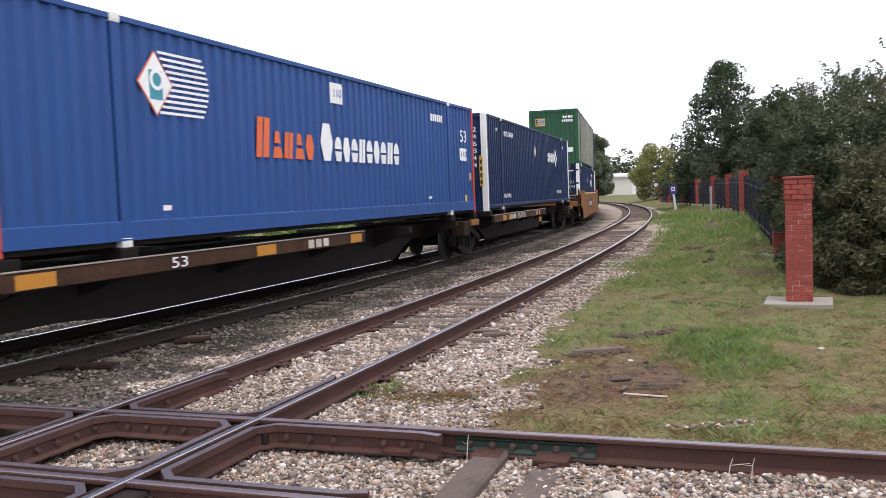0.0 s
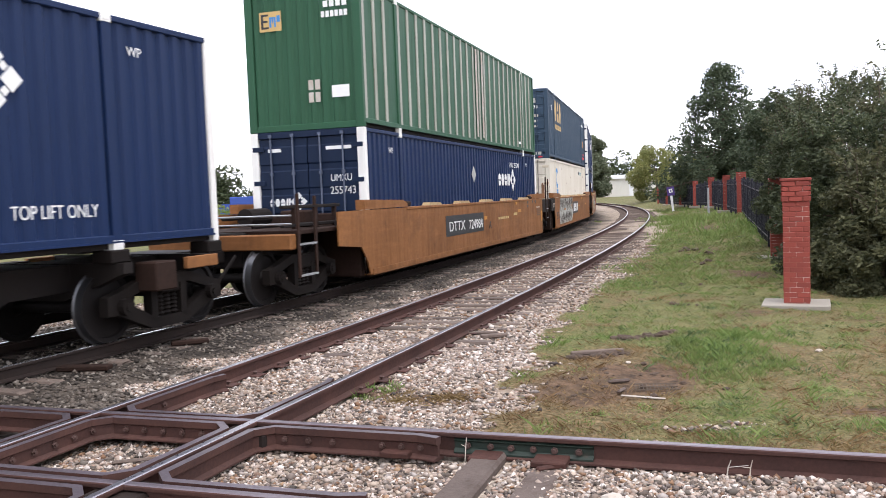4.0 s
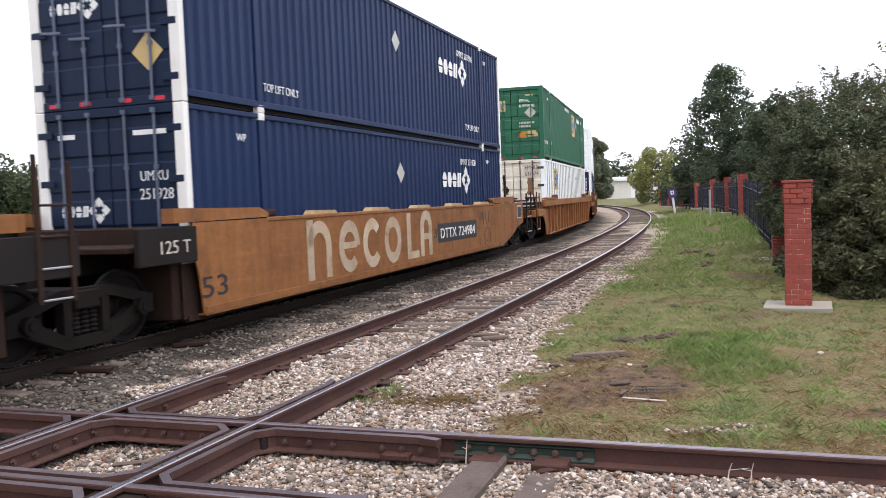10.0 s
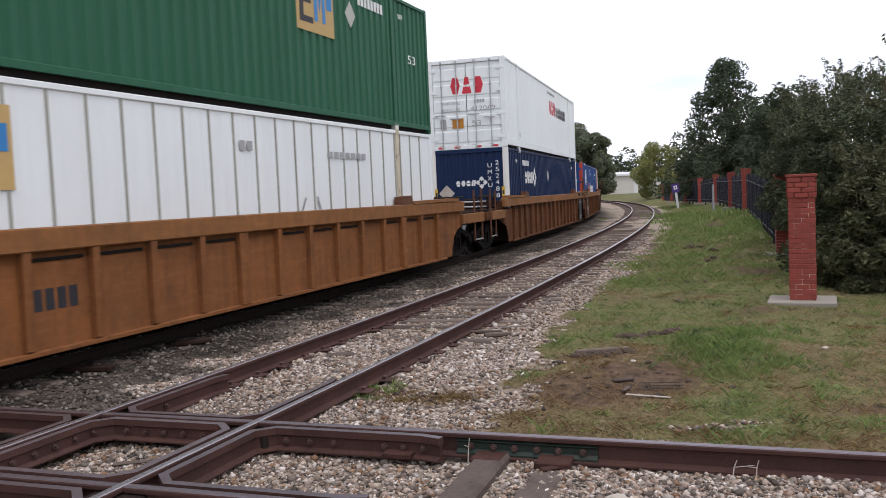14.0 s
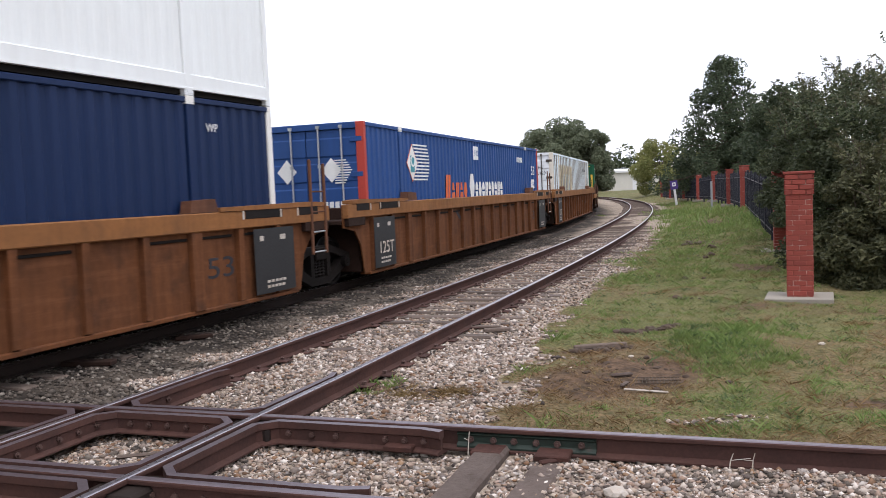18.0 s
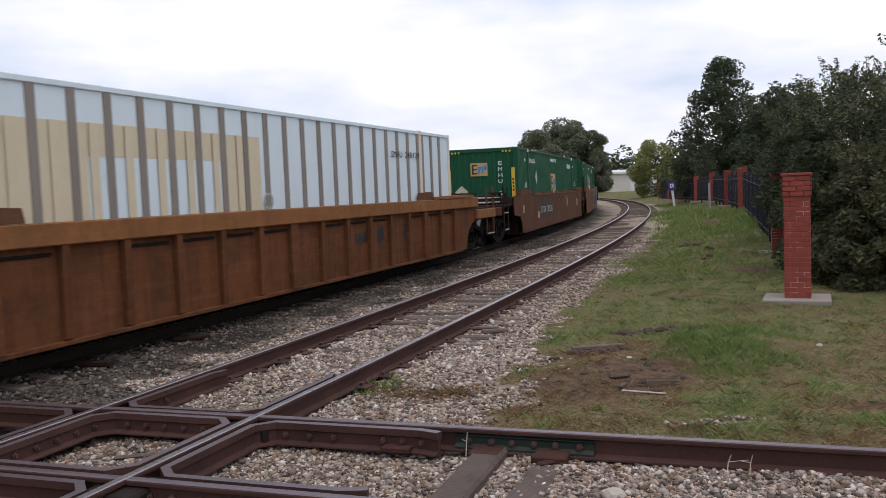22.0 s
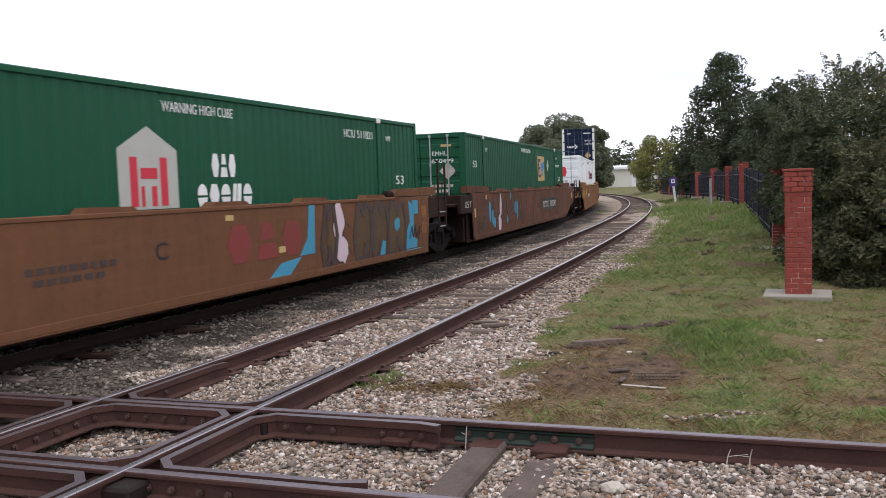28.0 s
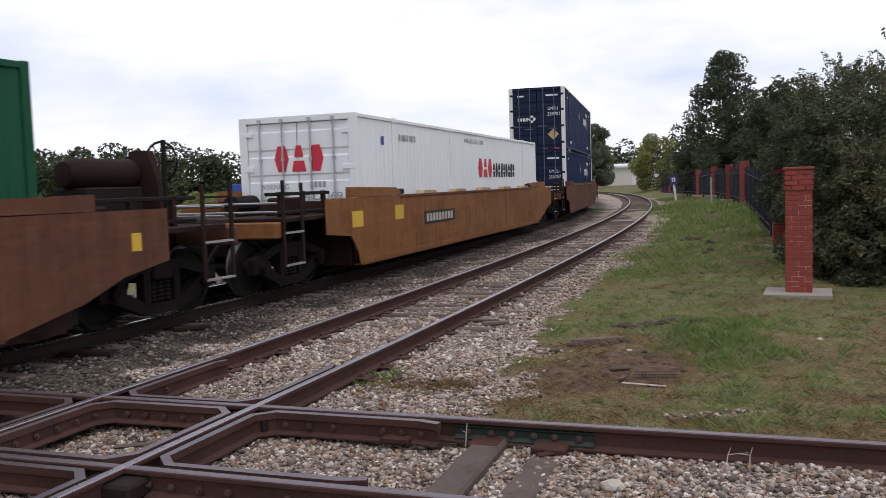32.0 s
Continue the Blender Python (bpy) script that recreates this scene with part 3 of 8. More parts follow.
def ground_fields(px, py):
    """Height, ballast share, bare-soil share, share of painted train shade and dirt at plan points."""
    ds, lat = seg_dist(px, py, SIDE_PTS)
    dm, latm = seg_dist(px, py, MAIN_PTS)
    v = cross_v(px, py)
    n1, n2 = wob(px, py, 1.7, 0.3), wob(px, py, 5.1, 1.9)
    r1, r2 = vnoise(px, py, 0.75, 4) - 0.5, vnoise(px, py, 0.22, 5) - 0.5
    edge = 2.50 - 0.80 * smooth(7.2, 11.2, py) + 0.75 * r1 + 0.45 * r2
    ballast = 1 - smooth(edge - 0.22, edge + 0.30, np.where(lat > 0, ds, 0))
    ballast = np.where(latm < 0, 1 - smooth(2.6, 3.4, dm + 0.2 * n1), ballast)
    rt = smooth(1.6, 3.2, px)
    near = (1 - smooth(0.95 - 0.12 * rt, 1.35 - 0.35 * rt, v + 0.5 * r1)) * smooth(-60, -50, v)
    ballast = np.maximum.reduce([ballast, near, 0.9 * hump(px, py, 1.95, 6.36, 0.34, 0.13)])
    far = np.hypot(px, py)
    ballast = np.where(far > 200, 0, ballast)
    right = smooth(2.0, 7.0, lat) * (lat > 0)
    # the verge rises towards the fence further along
    z = -0.20 + 0.05 * smooth(1.8, 3.2, np.where(lat > 0, ds, 0)) * (lat > 0)
    z = z + 0.52 * right * smooth(14, 36, py) * (1 - smooth(110, 170, py)) * (px > 0)
    z = z + 0.30 * hump(px, py, 12.0, 38, 1.7, 7) + 0.10 * hump(px, py, 3.0, 9.6, 0.6, 0.8) + 0.05 * hump(px, py, 1.8, 10.2, 0.6, 0.4) + 0.12 * hump(px, py, 9.6, 29, 1.0, 3)
    z = z - 0.5 * smooth(2.6, 5.5, np.where(latm < 0, dm, 0))
    z = z + (0.012 * n2 + 0.02 * n1) * np.where(ballast > 0.5, 0.6, 1.4)
    z = z + np.where(ballast > 0.5, 0.012, 0.05) * r1 * (far < 60)
    z = z - 0.03 * smooth(4.0, 1.0, v) * (v < 1)
    # shoulder between main line and siding
    between = (lat < 0) & (latm > 0)
    z = z - between * 0.06 * np.exp(-((ds - 2.1) / 0.5) ** 2)
    soil = np.maximum.reduce([hump(px, py, 1.66, 9.5, 0.42, 0.22), hump(px, py, 2.45, 10.36, 0.40, 0.2), 0.8 * hump(px, py, 1.95, 8.5, 0.55, 0.6), hump(px, py, 1.9, 7.85, 0.35, 0.3), 0.55 * hump(px, py, 1.2, 7.9, 0.7, 0.8), 0.6 * hump(px, py, 3.26, 6.75, 0.5, 0.25), 1.1 * hump(px, py, -0.1, 7.88, 0.5, 0.24), 1.0 * hump(px, py, -0.62, 8.38, 0.34, 0.28),
                              0.6 * hump(px, py, 7.6, 25, 0.5, 2.6), 0.55 * hump(px, py, 6.4, 17.5, 0.5, 1.6), 0.6 * hump(px, py, 5.0, 21, 0.5, 1.2), 0.5 * hump(px, py, 4.3, 12.2, 0.6, 0.4), 0.55 * hump(px, py, 10.5, 34, 0.7, 2.5), 0.6 * hump(px, py, 6.6, 28, 0.5, 2), 0.45 * hump(px, py, 5.6, 11.3, 0.8, 0.3)])
    soil = np.clip(soil * (0.7 + 1.0 * vnoise(px, py, 0.28, 6)), 0, 1)
    # painted band along the main line: shade of the train plus oily dirt
    grime_shade = 1 - smooth(1.6, 2.9, dm - 0.15 * n1 - 1.3 * r1 - 0.5 * r2)
    return z, ballast, soil, grime_shade


def ground_z(x, y):
    return float(ground_fields(np.array([float(x)]), np.array([float(y)]))[0][0])


def spread(lo, hi, step, far, ratio):
    a = list(np.arange(lo, hi + 1e-6, step))
    d, x = step, hi
    while x < far:
        d *= ratio
        x += d
        a.append(x)
    d, x = step, lo
    while x > -far:
        d *= ratio
        x -= d
        a.insert(0, x)
    return np.array(a)


def ground_material():
    m, n, l, p = nodes_of("ground")
    tc = n.new("ShaderNodeTexCoord")
    v = tc.outputs["Object"]

    def attr(name):
        a = n.new("ShaderNodeAttribute")
        a.attribute_name = name
        return a.outputs["Fac"]
    fine, mid, big = noise_node(n, l, v, 26, 6, 0.7), noise_node(n, l, v, 3.2, 6, 0.65), noise_node(n, l, v, 0.35, 4)
    vor = n.new("ShaderNodeTexVoronoi")
    vor.inputs["Scale"].default_value = 22.0
    l.new(v, vor.inputs["Vector"])
    cell = n.new("ShaderNodeSeparateColor")
    l.new(vor.outputs["Color"], cell.inputs[0])
    stones = mix_node(n, l, cell.outputs[0], (0.19, 0.155, 0.125), (0.50, 0.42, 0.34))
    stones = mix_node(n, l, ramp_node(n, l, mid, 0.35, 0.7), stones, (0.22, 0.165, 0.12))
    # near-black tone puts the shade beneath the train into the ground colour
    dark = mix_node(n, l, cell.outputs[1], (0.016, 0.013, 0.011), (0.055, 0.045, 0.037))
    stones = mix_node(n, l, attr("grime_shade"), stones, dark)
    tuft = noise_node(n, l, v, 9.0, 6, 0.75)
    nap = noise_node(n, l, v, 55.0, 5, 0.75)
    grass = mix_node(n, l, ramp_node(n, l, mid, 0.35, 0.65), (0.115, 0.122, 0.045), (0.195, 0.178, 0.075))
    grass = mix_node(n, l, ramp_node(n, l, big, 0.50, 0.70), grass, (0.195, 0.155, 0.080))
    dead = mix_node(n, l, ramp_node(n, l, tuft, 0.35, 0.65), (0.115, 0.078, 0.042), (0.245, 0.168, 0.092))
    grass = mix_node(n, l, ramp_node(n, l, mul_node(n, l, attr("dry"), mul_node(n, l, tuft, 0.8), "ADD"), 0.55, 1.0), grass, dead)
    grass = mix_node(n, l, mul_node(n, l, ramp_node(n, l, fine, 0.40, 0.62), 0.75), grass, (0.030, 0.036, 0.013))
    grass = mix_node(n, l, mul_node(n, l, ramp_node(n, l, nap, 0.52, 0.70), 0.5), grass, (0.22, 0.215, 0.095))
    soil = mix_node(n, l, ramp_node(n, l, tuft, 0.35, 0.65), (0.042, 0.028, 0.019), (0.150, 0.094, 0.058))
    edge = ramp_node(n, l, mul_node(n, l, attr("ballast"), mul_node(n, l, mid, 0.5), "ADD"), 0.62, 0.86)
    c = mix_node(n, l, edge, grass, stones)
    sl = ramp_node(n, l, mul_node(n, l, attr("soil"), mul_node(n, l, fine, 0.5), "ADD"), 0.48, 0.82)
    c = mix_node(n, l, sl, c, soil)
    l.new(c, p.inputs["Base Color"])
    p.inputs["Roughness"].default_value = 0.95
    p.inputs["Specular IOR Level"].default_value = 0.15
    h = mul_node(n, l, fine, mul_node(n, l, vor.outputs["Distance"], 1.2), "SUBTRACT")
    bump_node(n, l, h, 0.6, 0.03, p)
    return m


gx, gy = spread(-12, 16, 0.16, 4200, 1.13), spread(2, 34, 0.16, 4200, 1.13)
GX, GY = np.meshgrid(gx, gy)
gzz, gball, gsoil, ggrime_shade = ground_fields(GX.ravel(), GY.ravel())
nx, ny = len(gx), len(gy)
quad = (np.arange(ny - 1)[:, None] * nx + np.arange(nx - 1)[None, :]).ravel()
ground_me = raw_mesh("ground", np.stack([GX.ravel(), GY.ravel(), gzz], 1), np.stack([quad, quad + 1, quad + nx + 1, quad + nx], 1), ground_material())
ground_me.polygons.foreach_set("use_smooth", [True] * len(ground_me.polygons))
for aname, vals in (("ballast", gball), ("soil", gsoil), ("grime_shade", ggrime_shade), ("dry", dry_field(GX.ravel(), GY.ravel()))):
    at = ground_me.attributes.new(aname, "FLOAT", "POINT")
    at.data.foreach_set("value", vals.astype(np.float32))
ground = tagged(new("ground", ground_me), "rough green and brown grass verge and pale ballast, flat field beyond", "ground", kind="structure")

# ---- rails ----
RAIL = [(-0.024, 0.0), (0.024, 0.0), (0.033, -0.005), (0.037, -0.014), (0.036, -0.034), (0.010, -0.046), (0.009, -0.138), (0.070, -0.156), (0.070, -0.170),
        (-0.070, -0.170), (-0.070, -0.156), (-0.009, -0.138), (-0.010, -0.046), (-0.036, -0.034), (-0.037, -0.014), (-0.033, -0.005)]


def sweep(pts, off, prof, drop=0.0):
    """A profile carried along a plan curve, off metres to its right."""
    s = Solid()
    k = len(prof)
    v = []
    for x, y, a in pts:
        ca, sa = math.cos(a), math.sin(a)
        v += [(x + (off + o) * ca, y - (off + o) * sa, z - drop) for o, z in prof]
    f = [(i * k + j, i * k + (j + 1) % k, (i + 1) * k + (j + 1) % k, (i + 1) * k + j) for i in range(len(pts) - 1) for j in range(k)]
    f += [tuple(range(k)), tuple(range((len(pts) - 1) * k, len(pts) * k))[::-1]]
    return s.add(v, f)


def rail(parent, pts, off, head, label="", drop=0.0, name="rail", web="rail_side"):
    ob = part(name, sweep(pts, off, RAIL, drop), web, parent, label)
    ob.data.materials.append(M[head])
    for p in ob.data.polygons:
        if p.normal.z > 0.6 and p.center.z > -0.01 - drop:
            p.material_index = 1
    return ob


GAUGE = 1.505
siding = thing("siding_track", "rusty siding track on weathered wooden ties in pale ballast", "railway track", kind="structure")
main_track = thing("main_track", "main line track under the passing train, ballast dark with dirt and painted shade", "railway track", kind="structure")
crossing = thing("crossing_track", "rusty track crossing the siding at a bolted diamond", "railway track", kind="structure")
for o in (-GAUGE / 2, GAUGE / 2):
    rail(siding, SIDE_PTS, o, "rail_used")
    rail(main_track, MAIN_PTS, o, "rail_bright", drop=0.002, web="rail_grimy_shaded")
    rail(crossing, CROSS_PTS, o, "rail_top", drop=0.004)

# guard rails of the diamond: inside every running rail, with mitred or flared ends
GUARD = [(-0.030, 0.0), (0.030, 0.0), (0.030, -0.05), (0.012, -0.06), (0.012, -0.138), (0.06, -0.156), (0.06, -0.168), (-0.06, -0.168), (-0.06, -0.156), (-0.012, -0.138), (-0.012, -0.06), (-0.030, -0.05)]


def side_s(s):
    return SIDE_X + s * math.sin(SIDE_TH), SIDE_Y + s * math.cos(SIDE_TH), SIDE_TH


IN = GAUGE / 2 - 0.036 - 0.048 - 0.030
OUT = GAUGE / 2 + 0.036 + 0.048 + 0.030
SIDE_DIR = Vector((math.sin(SIDE_TH), math.cos(SIDE_TH)))
CROSS_DIR = Vector(cross_dir)


def bent_guard(corners, closed, drop):
    """A guard rail bent round corners, given in metres along the crossing and the siding; mitred at every bend."""
    pts = [Vector((SIDE_X, SIDE_Y)) + CROSS_DIR * a + SIDE_DIR * b for a, b in corners]
    n, k, v = len(pts), len(GUARD), []
    for i, p in enumerate(pts):
        d0 = (p - pts[i - 1]).normalized() if closed or i else (pts[1] - p).normalized()
        d1 = (pts[(i + 1) % n] - p).normalized() if closed or i < n - 1 else d0
        n0, n1 = Vector((d0.y, -d0.x)), Vector((d1.y, -d1.x))
        m = n0 + n1
        m = m / max(0.3, m.dot(n0))
        v += [(p.x + m.x * o, p.y + m.y * o, z - drop) for o, z in GUARD]
    f = [(i * k + j, i * k + (j + 1) % k, (i + 1) % n * k + (j + 1) % k, (i + 1) % n * k + j) for i in range(n if closed else n - 1) for j in range(k)]
    if not closed:
        f += [tuple(range(k)), tuple(range((n - 1) * k, n * k))[::-1]]
    ob = part("guard_rail", Solid().add(v, f), "rail_side", crossing)
    ob.data.materials.append(M["rail_top"])
    for p in ob.data.polygons:
        if p.normal.z > 0.6 and p.center.z > -0.02:
            p.material_index = 1


C, REACH = 0.13, GAUGE / 2 + 1.58
bent_guard([(-IN + C, -IN), (IN - C, -IN), (IN, -IN + C), (IN, IN - C), (IN - C, IN), (-IN + C, IN), (-IN, IN - C), (-IN, -IN + C)], True, 0.007)
for sg in (1, -1):
    arm = [(REACH, IN - 0.045), (REACH - 0.16, IN), (OUT + C, IN), (OUT, IN - C), (OUT, -IN + C), (OUT + C, -IN), (REACH - 0.16, -IN), (REACH, -IN + 0.045)]
    bent_guard([(sg * a, b) for a, b in arm], False, 0.009)
    bent_guard([(b, sg * a) for a, b in arm], False, 0.011)

# frog castings under the four corners
for sa in (-1, 1):
    for sb in (-1, 1):
        x, y, h = side_s(sa * GAUGE / 2)
        x, y = x + sb * GAUGE / 2 * math.cos(h), y - sb * GAUGE / 2 * math.sin(h)
        part("frog_casting", Solid().box(-0.20, 0.20, -0.20, 0.20, -0.168, -0.052, 0.02), "rail_grimy_shaded", crossing, at=pose(x, y, 0, 0, 0, -math.degrees(CROSS_PHI)))


def bolt(parent, x, y, z, h, r=0.022):
    """A bolt head and nut that face across the rail (h: heading of the rail)."""
    s = Solid().cyl((0, 0, 0), (0, -0.016, 0), r * 1.15, 6).cyl((0, -0.016, 0), (0, -0.034, 0), r * 0.62, 8)
    return part("bolt", s, "bolt", parent, at=pose(x, y, z, 0, 0, 90 - math.degrees(h)))


bolt_me = None
for fn, rng in ((cross_at, (-0.55, -0.36, -0.18, 0.0, 0.18, 0.36, 0.55, 0.93, 1.1, 1.3, 1.5, 1.9, 2.05, 2.2)), (side_s, (-0.5, -0.3, -0.1, 0.1, 0.3, 0.5, 0.95, 1.15, 1.4))):
    for u in rng:
        for off in ((-IN, GAUGE / 2) if fn is cross_at else (-IN, IN)):
            x, y, h = fn(u)
            o = off + 0.014
            ob = bolt(crossing, x + o * math.cos(h), y - o * math.sin(h), -0.10, h)
            if bolt_me is None:
                bolt_me = ob.data
            else:
                ob.data = bolt_me

# joint bars: one painted dark green, on the camera side of the far crossing rail
for u0, mat, lab in ((2.42, "joint_green", "green-painted joint bar"), (-3.9, "rail_side", "")):
    x, y, h = cross_at(u0)
    o = -GAUGE / 2 + 0.012
    prof = [(0.010, -0.050), (0.034, -0.060), (0.022, -0.075), (0.022, -0.118), (0.050, -0.140), (0.050, -0.152), (0.010, -0.140)]
    part("joint_bar", sweep([(*cross_at(u0 + t)[:2], h) for t in (0, 0.5, 1.0)], -GAUGE / 2, prof), mat, crossing, lab)
    for t in (0.10, 0.27, 0.42, 0.58, 0.73, 0.90):
        x, y, h = cross_at(u0 + t)
        o = -GAUGE / 2 + 0.022
        b = bolt(crossing, x + o * math.cos(h), y - o * math.sin(h), -0.096, h)
        b.data = bolt_me

# rusty bed plates on the timbers below the joint
for u0, w in ((2.02, 0.22), (2.68, 0.22), (3.14, 0.24)):
    x, y, h = cross_at(u0)
    o = -GAUGE / 2 + 0.12
    part("bed_plate", Solid().box(-w / 2, w / 2, -0.10, 0.10, -0.168, -0.124, 0.008), "bed_plate", crossing, "rusty red-brown bed plate", at=pose(x + o * math.cos(h), y - o * math.sin(h), 0, 0, 0, 90 - math.degrees(h)))

# ties: one mesh, many objects
rnd = random.Random(7)


def tie_mesh(k):
    s = Solid().box(-1.3, 1.3, -0.115, 0.115, -0.18, 0.0, 0.018)
    r = random.Random(k)
    s.v = [(x + r.uniform(-0.03, 0.03) * (abs(x) > 1.2), y + r.uniform(-0.008, 0.008), z + r.uniform(-0.008, 0.004)) for x, y, z in s.v]
    return s.mesh("tie", "tie")


TIES = [tie_mesh(k) for k in range(4)]
PLATE = Solid().box(-0.18, 0.18, -0.09, 0.09, 0.0, 0.014, 0.004).mesh("tie_plate", "rail_side")


def lay_ties(parent, pts_fn, s0, s1, step, drop, skip=None, jitter=0.03):
    s = s0
    while s < s1:
        x, y, a = pts_fn(s)
        if not (skip and skip(s)):
            t = part("tie", rnd.choice(TIES), None, parent, at=pose(x + rnd.uniform(-.06, .06), y, -0.172 - drop - (0.05 if parent is siding and s < 4.8 else 0.0) + rnd.uniform(-0.012, 0.004), 0, 0, -math.degrees(a) + rnd.uniform(-1.5, 1.5)))
        s += step * (1 + rnd.uniform(-jitter, jitter))


def side_fn(s):
    i = min(range(len(SIDE_S)), key=lambda k: abs(SIDE_S[k] - s))
    return SIDE_PTS[i]


lay_ties(siding, side_fn, 2.4, 100, 0.56, 0.0)
lay_ties(main_track, main_at, -14, 60, 0.55, 0.02)
lay_ties(crossing, cross_at, -8, -2.3, 0.58, 0.0)
# long timbers under the diamond
for u in (-1.9, 2.70, 3.12):
    x, y, a = cross_at(u)
    part("timber", Solid().box(-0.92, 1.5, -0.115, 0.115, -0.2, 0.0, 0.02), "timber", crossing, at=pose(x, y, {2.70: -0.128, 3.12: -0.165}.get(u, -0.182), 0, 0, -math.degrees(a) + rnd.uniform(-2, 2)))
SPIKE = Solid().box(-0.012, 0.012, -0.012, 0.012, -0.03, 0.02, 0.003).box(-0.02, 0.024, -0.018, 0.018, 0.014, 0.03, 0.005).mesh("spike", "bolt")
for s in np.arange(2.4, 24, 0.56):
    x, y, a = side_fn(s)
    for o in (-GAUGE / 2, GAUGE / 2):
        part("tie_plate", PLATE, None, siding, at=pose(x + o * math.cos(a), y - o * math.sin(a), -0.172, 0, 0, -math.degrees(a)))
        for e in (-0.085, 0.085):
            part("spike", SPIKE, None, siding, at=pose(x + (o + e) * math.cos(a), y - (o + e) * math.sin(a), -0.155, 0, 0, -math.degrees(a) + (180 if e > 0 else 0)))

# ---- brick gate pillar and the fence row ----
def brick_pillar(w, h, bricks, label):
    """A square pillar of painted bricks with a stepped brick cap, on a concrete slab."""
    p = thing("brick_pillar", label, "pillar", "fence pillars")
    part("core", Solid().box(-w / 2 + 0.006, w / 2 - 0.006, -w / 2 + 0.006, w / 2 - 0.006, 0.0, h - 0.02), "mortar", p)
    part("base_slab", Solid().box(-0.49, 0.46, -0.44, 0.44, -0.12, 0.022, 0.012), "concrete", p, "cracked pale concrete slab")
    course, bh = 0.0755, 0.067
    k0 = w / 0.42
    n = int((h - 0.04) / course)
    if bricks:
        long_me = Solid().box(-0.1 * k0, 0.1 * k0, -0.05, 0.05, 0, bh, 0.004).mesh("brick", "brick")
        short_me = Solid().box(-0.047 * k0, 0.047 * k0, -0.05, 0.05, 0, bh, 0.004).mesh("brick", "brick")
        r = random.Random(3)
        for k in range(n):
            z = 0.04 + k * course
            grow = 0.020 if k >= n - 4 else 0.0
            hw = w / 2 - 0.05 + grow
            for side in range(4):
                if side % 2:
                    row = ((0.0, long_me),)
                elif k % 2:
                    row = ((-0.105, long_me), (0.105, long_me))
                else:
                    row = ((-0.157, short_me), (0.0, long_me), (0.157, short_me))
                for x, me in row:
                    q = pose(0, 0, 0, 0, 0, 90 * side) @ pose(x * k0 * (1 + grow * 2), -hw + r.uniform(-0.002, 0.002), z)
                    part("brick", me, None, p, at=q)
    else:
        s = Solid()
        for k in range(n):
            z = 0.04 + k * course
            g = 0.022 if k >= n - 4 else 0.0
            s.box(-w / 2 - g, w / 2 + g, -w / 2 - g, w / 2 + g, z, z + bh, 0.004)
        part("brick_courses", s, "brick", p)
    part("cap", Solid().box(-w / 2 - 0.03, w / 2 + 0.03, -w / 2 - 0.03, w / 2 + 0.03, h - 0.02, h + 0.025, 0.01), "brick", p)
    return p


def set_pillar(p, x, y, z, rz):
    p.matrix_basis = pose(x, y, z, 0, 0, rz)
    return p


PIL_Z = -0.12
set_pillar(brick_pillar(0.375, 1.87, True, "tall red-painted brick pillar with flaking mortar on a concrete slab"), 5.365, 12.86, PIL_Z, -24)
POSTS = [(8.22, 20.75, ground_z(8.22, 20.75) + 0.02, 2.0), (13.25, 37.5, 0.38, 1.90), (15.8, 47.0, 0.38, 1.85), (18.15, 57.0, 0.42, 1.75), (19.8, 66.0, 0.28, 1.8), (21.5, 76.0, 0.2, 1.75), (23.5, 88.0, 0.1, 1.7), (25.2, 98.0, 0.0, 1.7)]
second = brick_pillar(0.37, 1.9, False, "red brick fence pillar with a stepped cap")
set_pillar(second, *POSTS[0][:3], -18)
for x, y, z, h in POSTS[1:]:
    set_pillar(copy_thing(second, pose(0, 0, 0)), x, y, z, -18)

# black metal fence bays between the pillars
ends = [q[:3] for q in POSTS]
for (x0, y0, z0), (x1, y1, z1) in zip(ends[:-1], ends[1:]):
    L = math.hypot(x1 - x0, y1 - y0) - 0.5
    ang = math.degrees(math.atan2(y1 - y0, x1 - x0))
    slope = -math.degrees(math.atan2(z1 - z0, L))
    bay = thing("fence_bay", "black metal picket fence between brick pillars", "fence", "fence bays", pose((x0 + x1) / 2, (y0 + y1) / 2, (z0 + z1) / 2 + 0.05, 0, slope, ang))
    for z in (0.18, 1.35):
        part("fence_rail", Solid().box(-L / 2, L / 2, -0.02, 0.02, z, z + 0.04, 0.005), "fence", bay)
    pk = Solid().box(-0.011, 0.011, -0.011, 0.011, 0.03, 1.56).cyl((0, 0, 1.56), (0, 0, 1.63), 0.016, 4, 0.002).mesh("picket", "fence")
    step = 0.13 if y0 < 30 else 0.2
    n_posts = int(L / 2.4)
    for i in range(1, n_posts):
        part("fence_post", Solid().box(-0.045, 0.045, -0.045, 0.045, -0.2, 1.70, 0.01), "fence", bay, at=pose(-L / 2 + i * L / n_posts, 0.0, 0))
    for i in range(int(L / step)):
        part("picket", pk, None, bay, at=pose(-L / 2 + (i + 0.5) * step, 0, 0))

# ---- posts by the line ----
gp = thing("steel_post", "plain grey steel post in the grass", "post", m=pose(14.1, 44.8, ground_z(14.1, 44.8)))
part("shaft", Solid().cyl((0, 0, -0.1), (0, 0, 1.62), 0.055, 12).cyl((0, 0, 1.62), (0, 0, 1.66), 0.06, 12), "grey_post", gp)
ms = thing("marker_post", "leaning white marker post with a dark violet square sign", "signpost", m=pose(18.75, 68.5, ground_z(18.75, 68.5), 0, -7, 0))
part("stake", Solid().box(-0.09, 0.09, -0.03, 0.03, -0.1, 1.45, 0.01), "sign_white", ms)
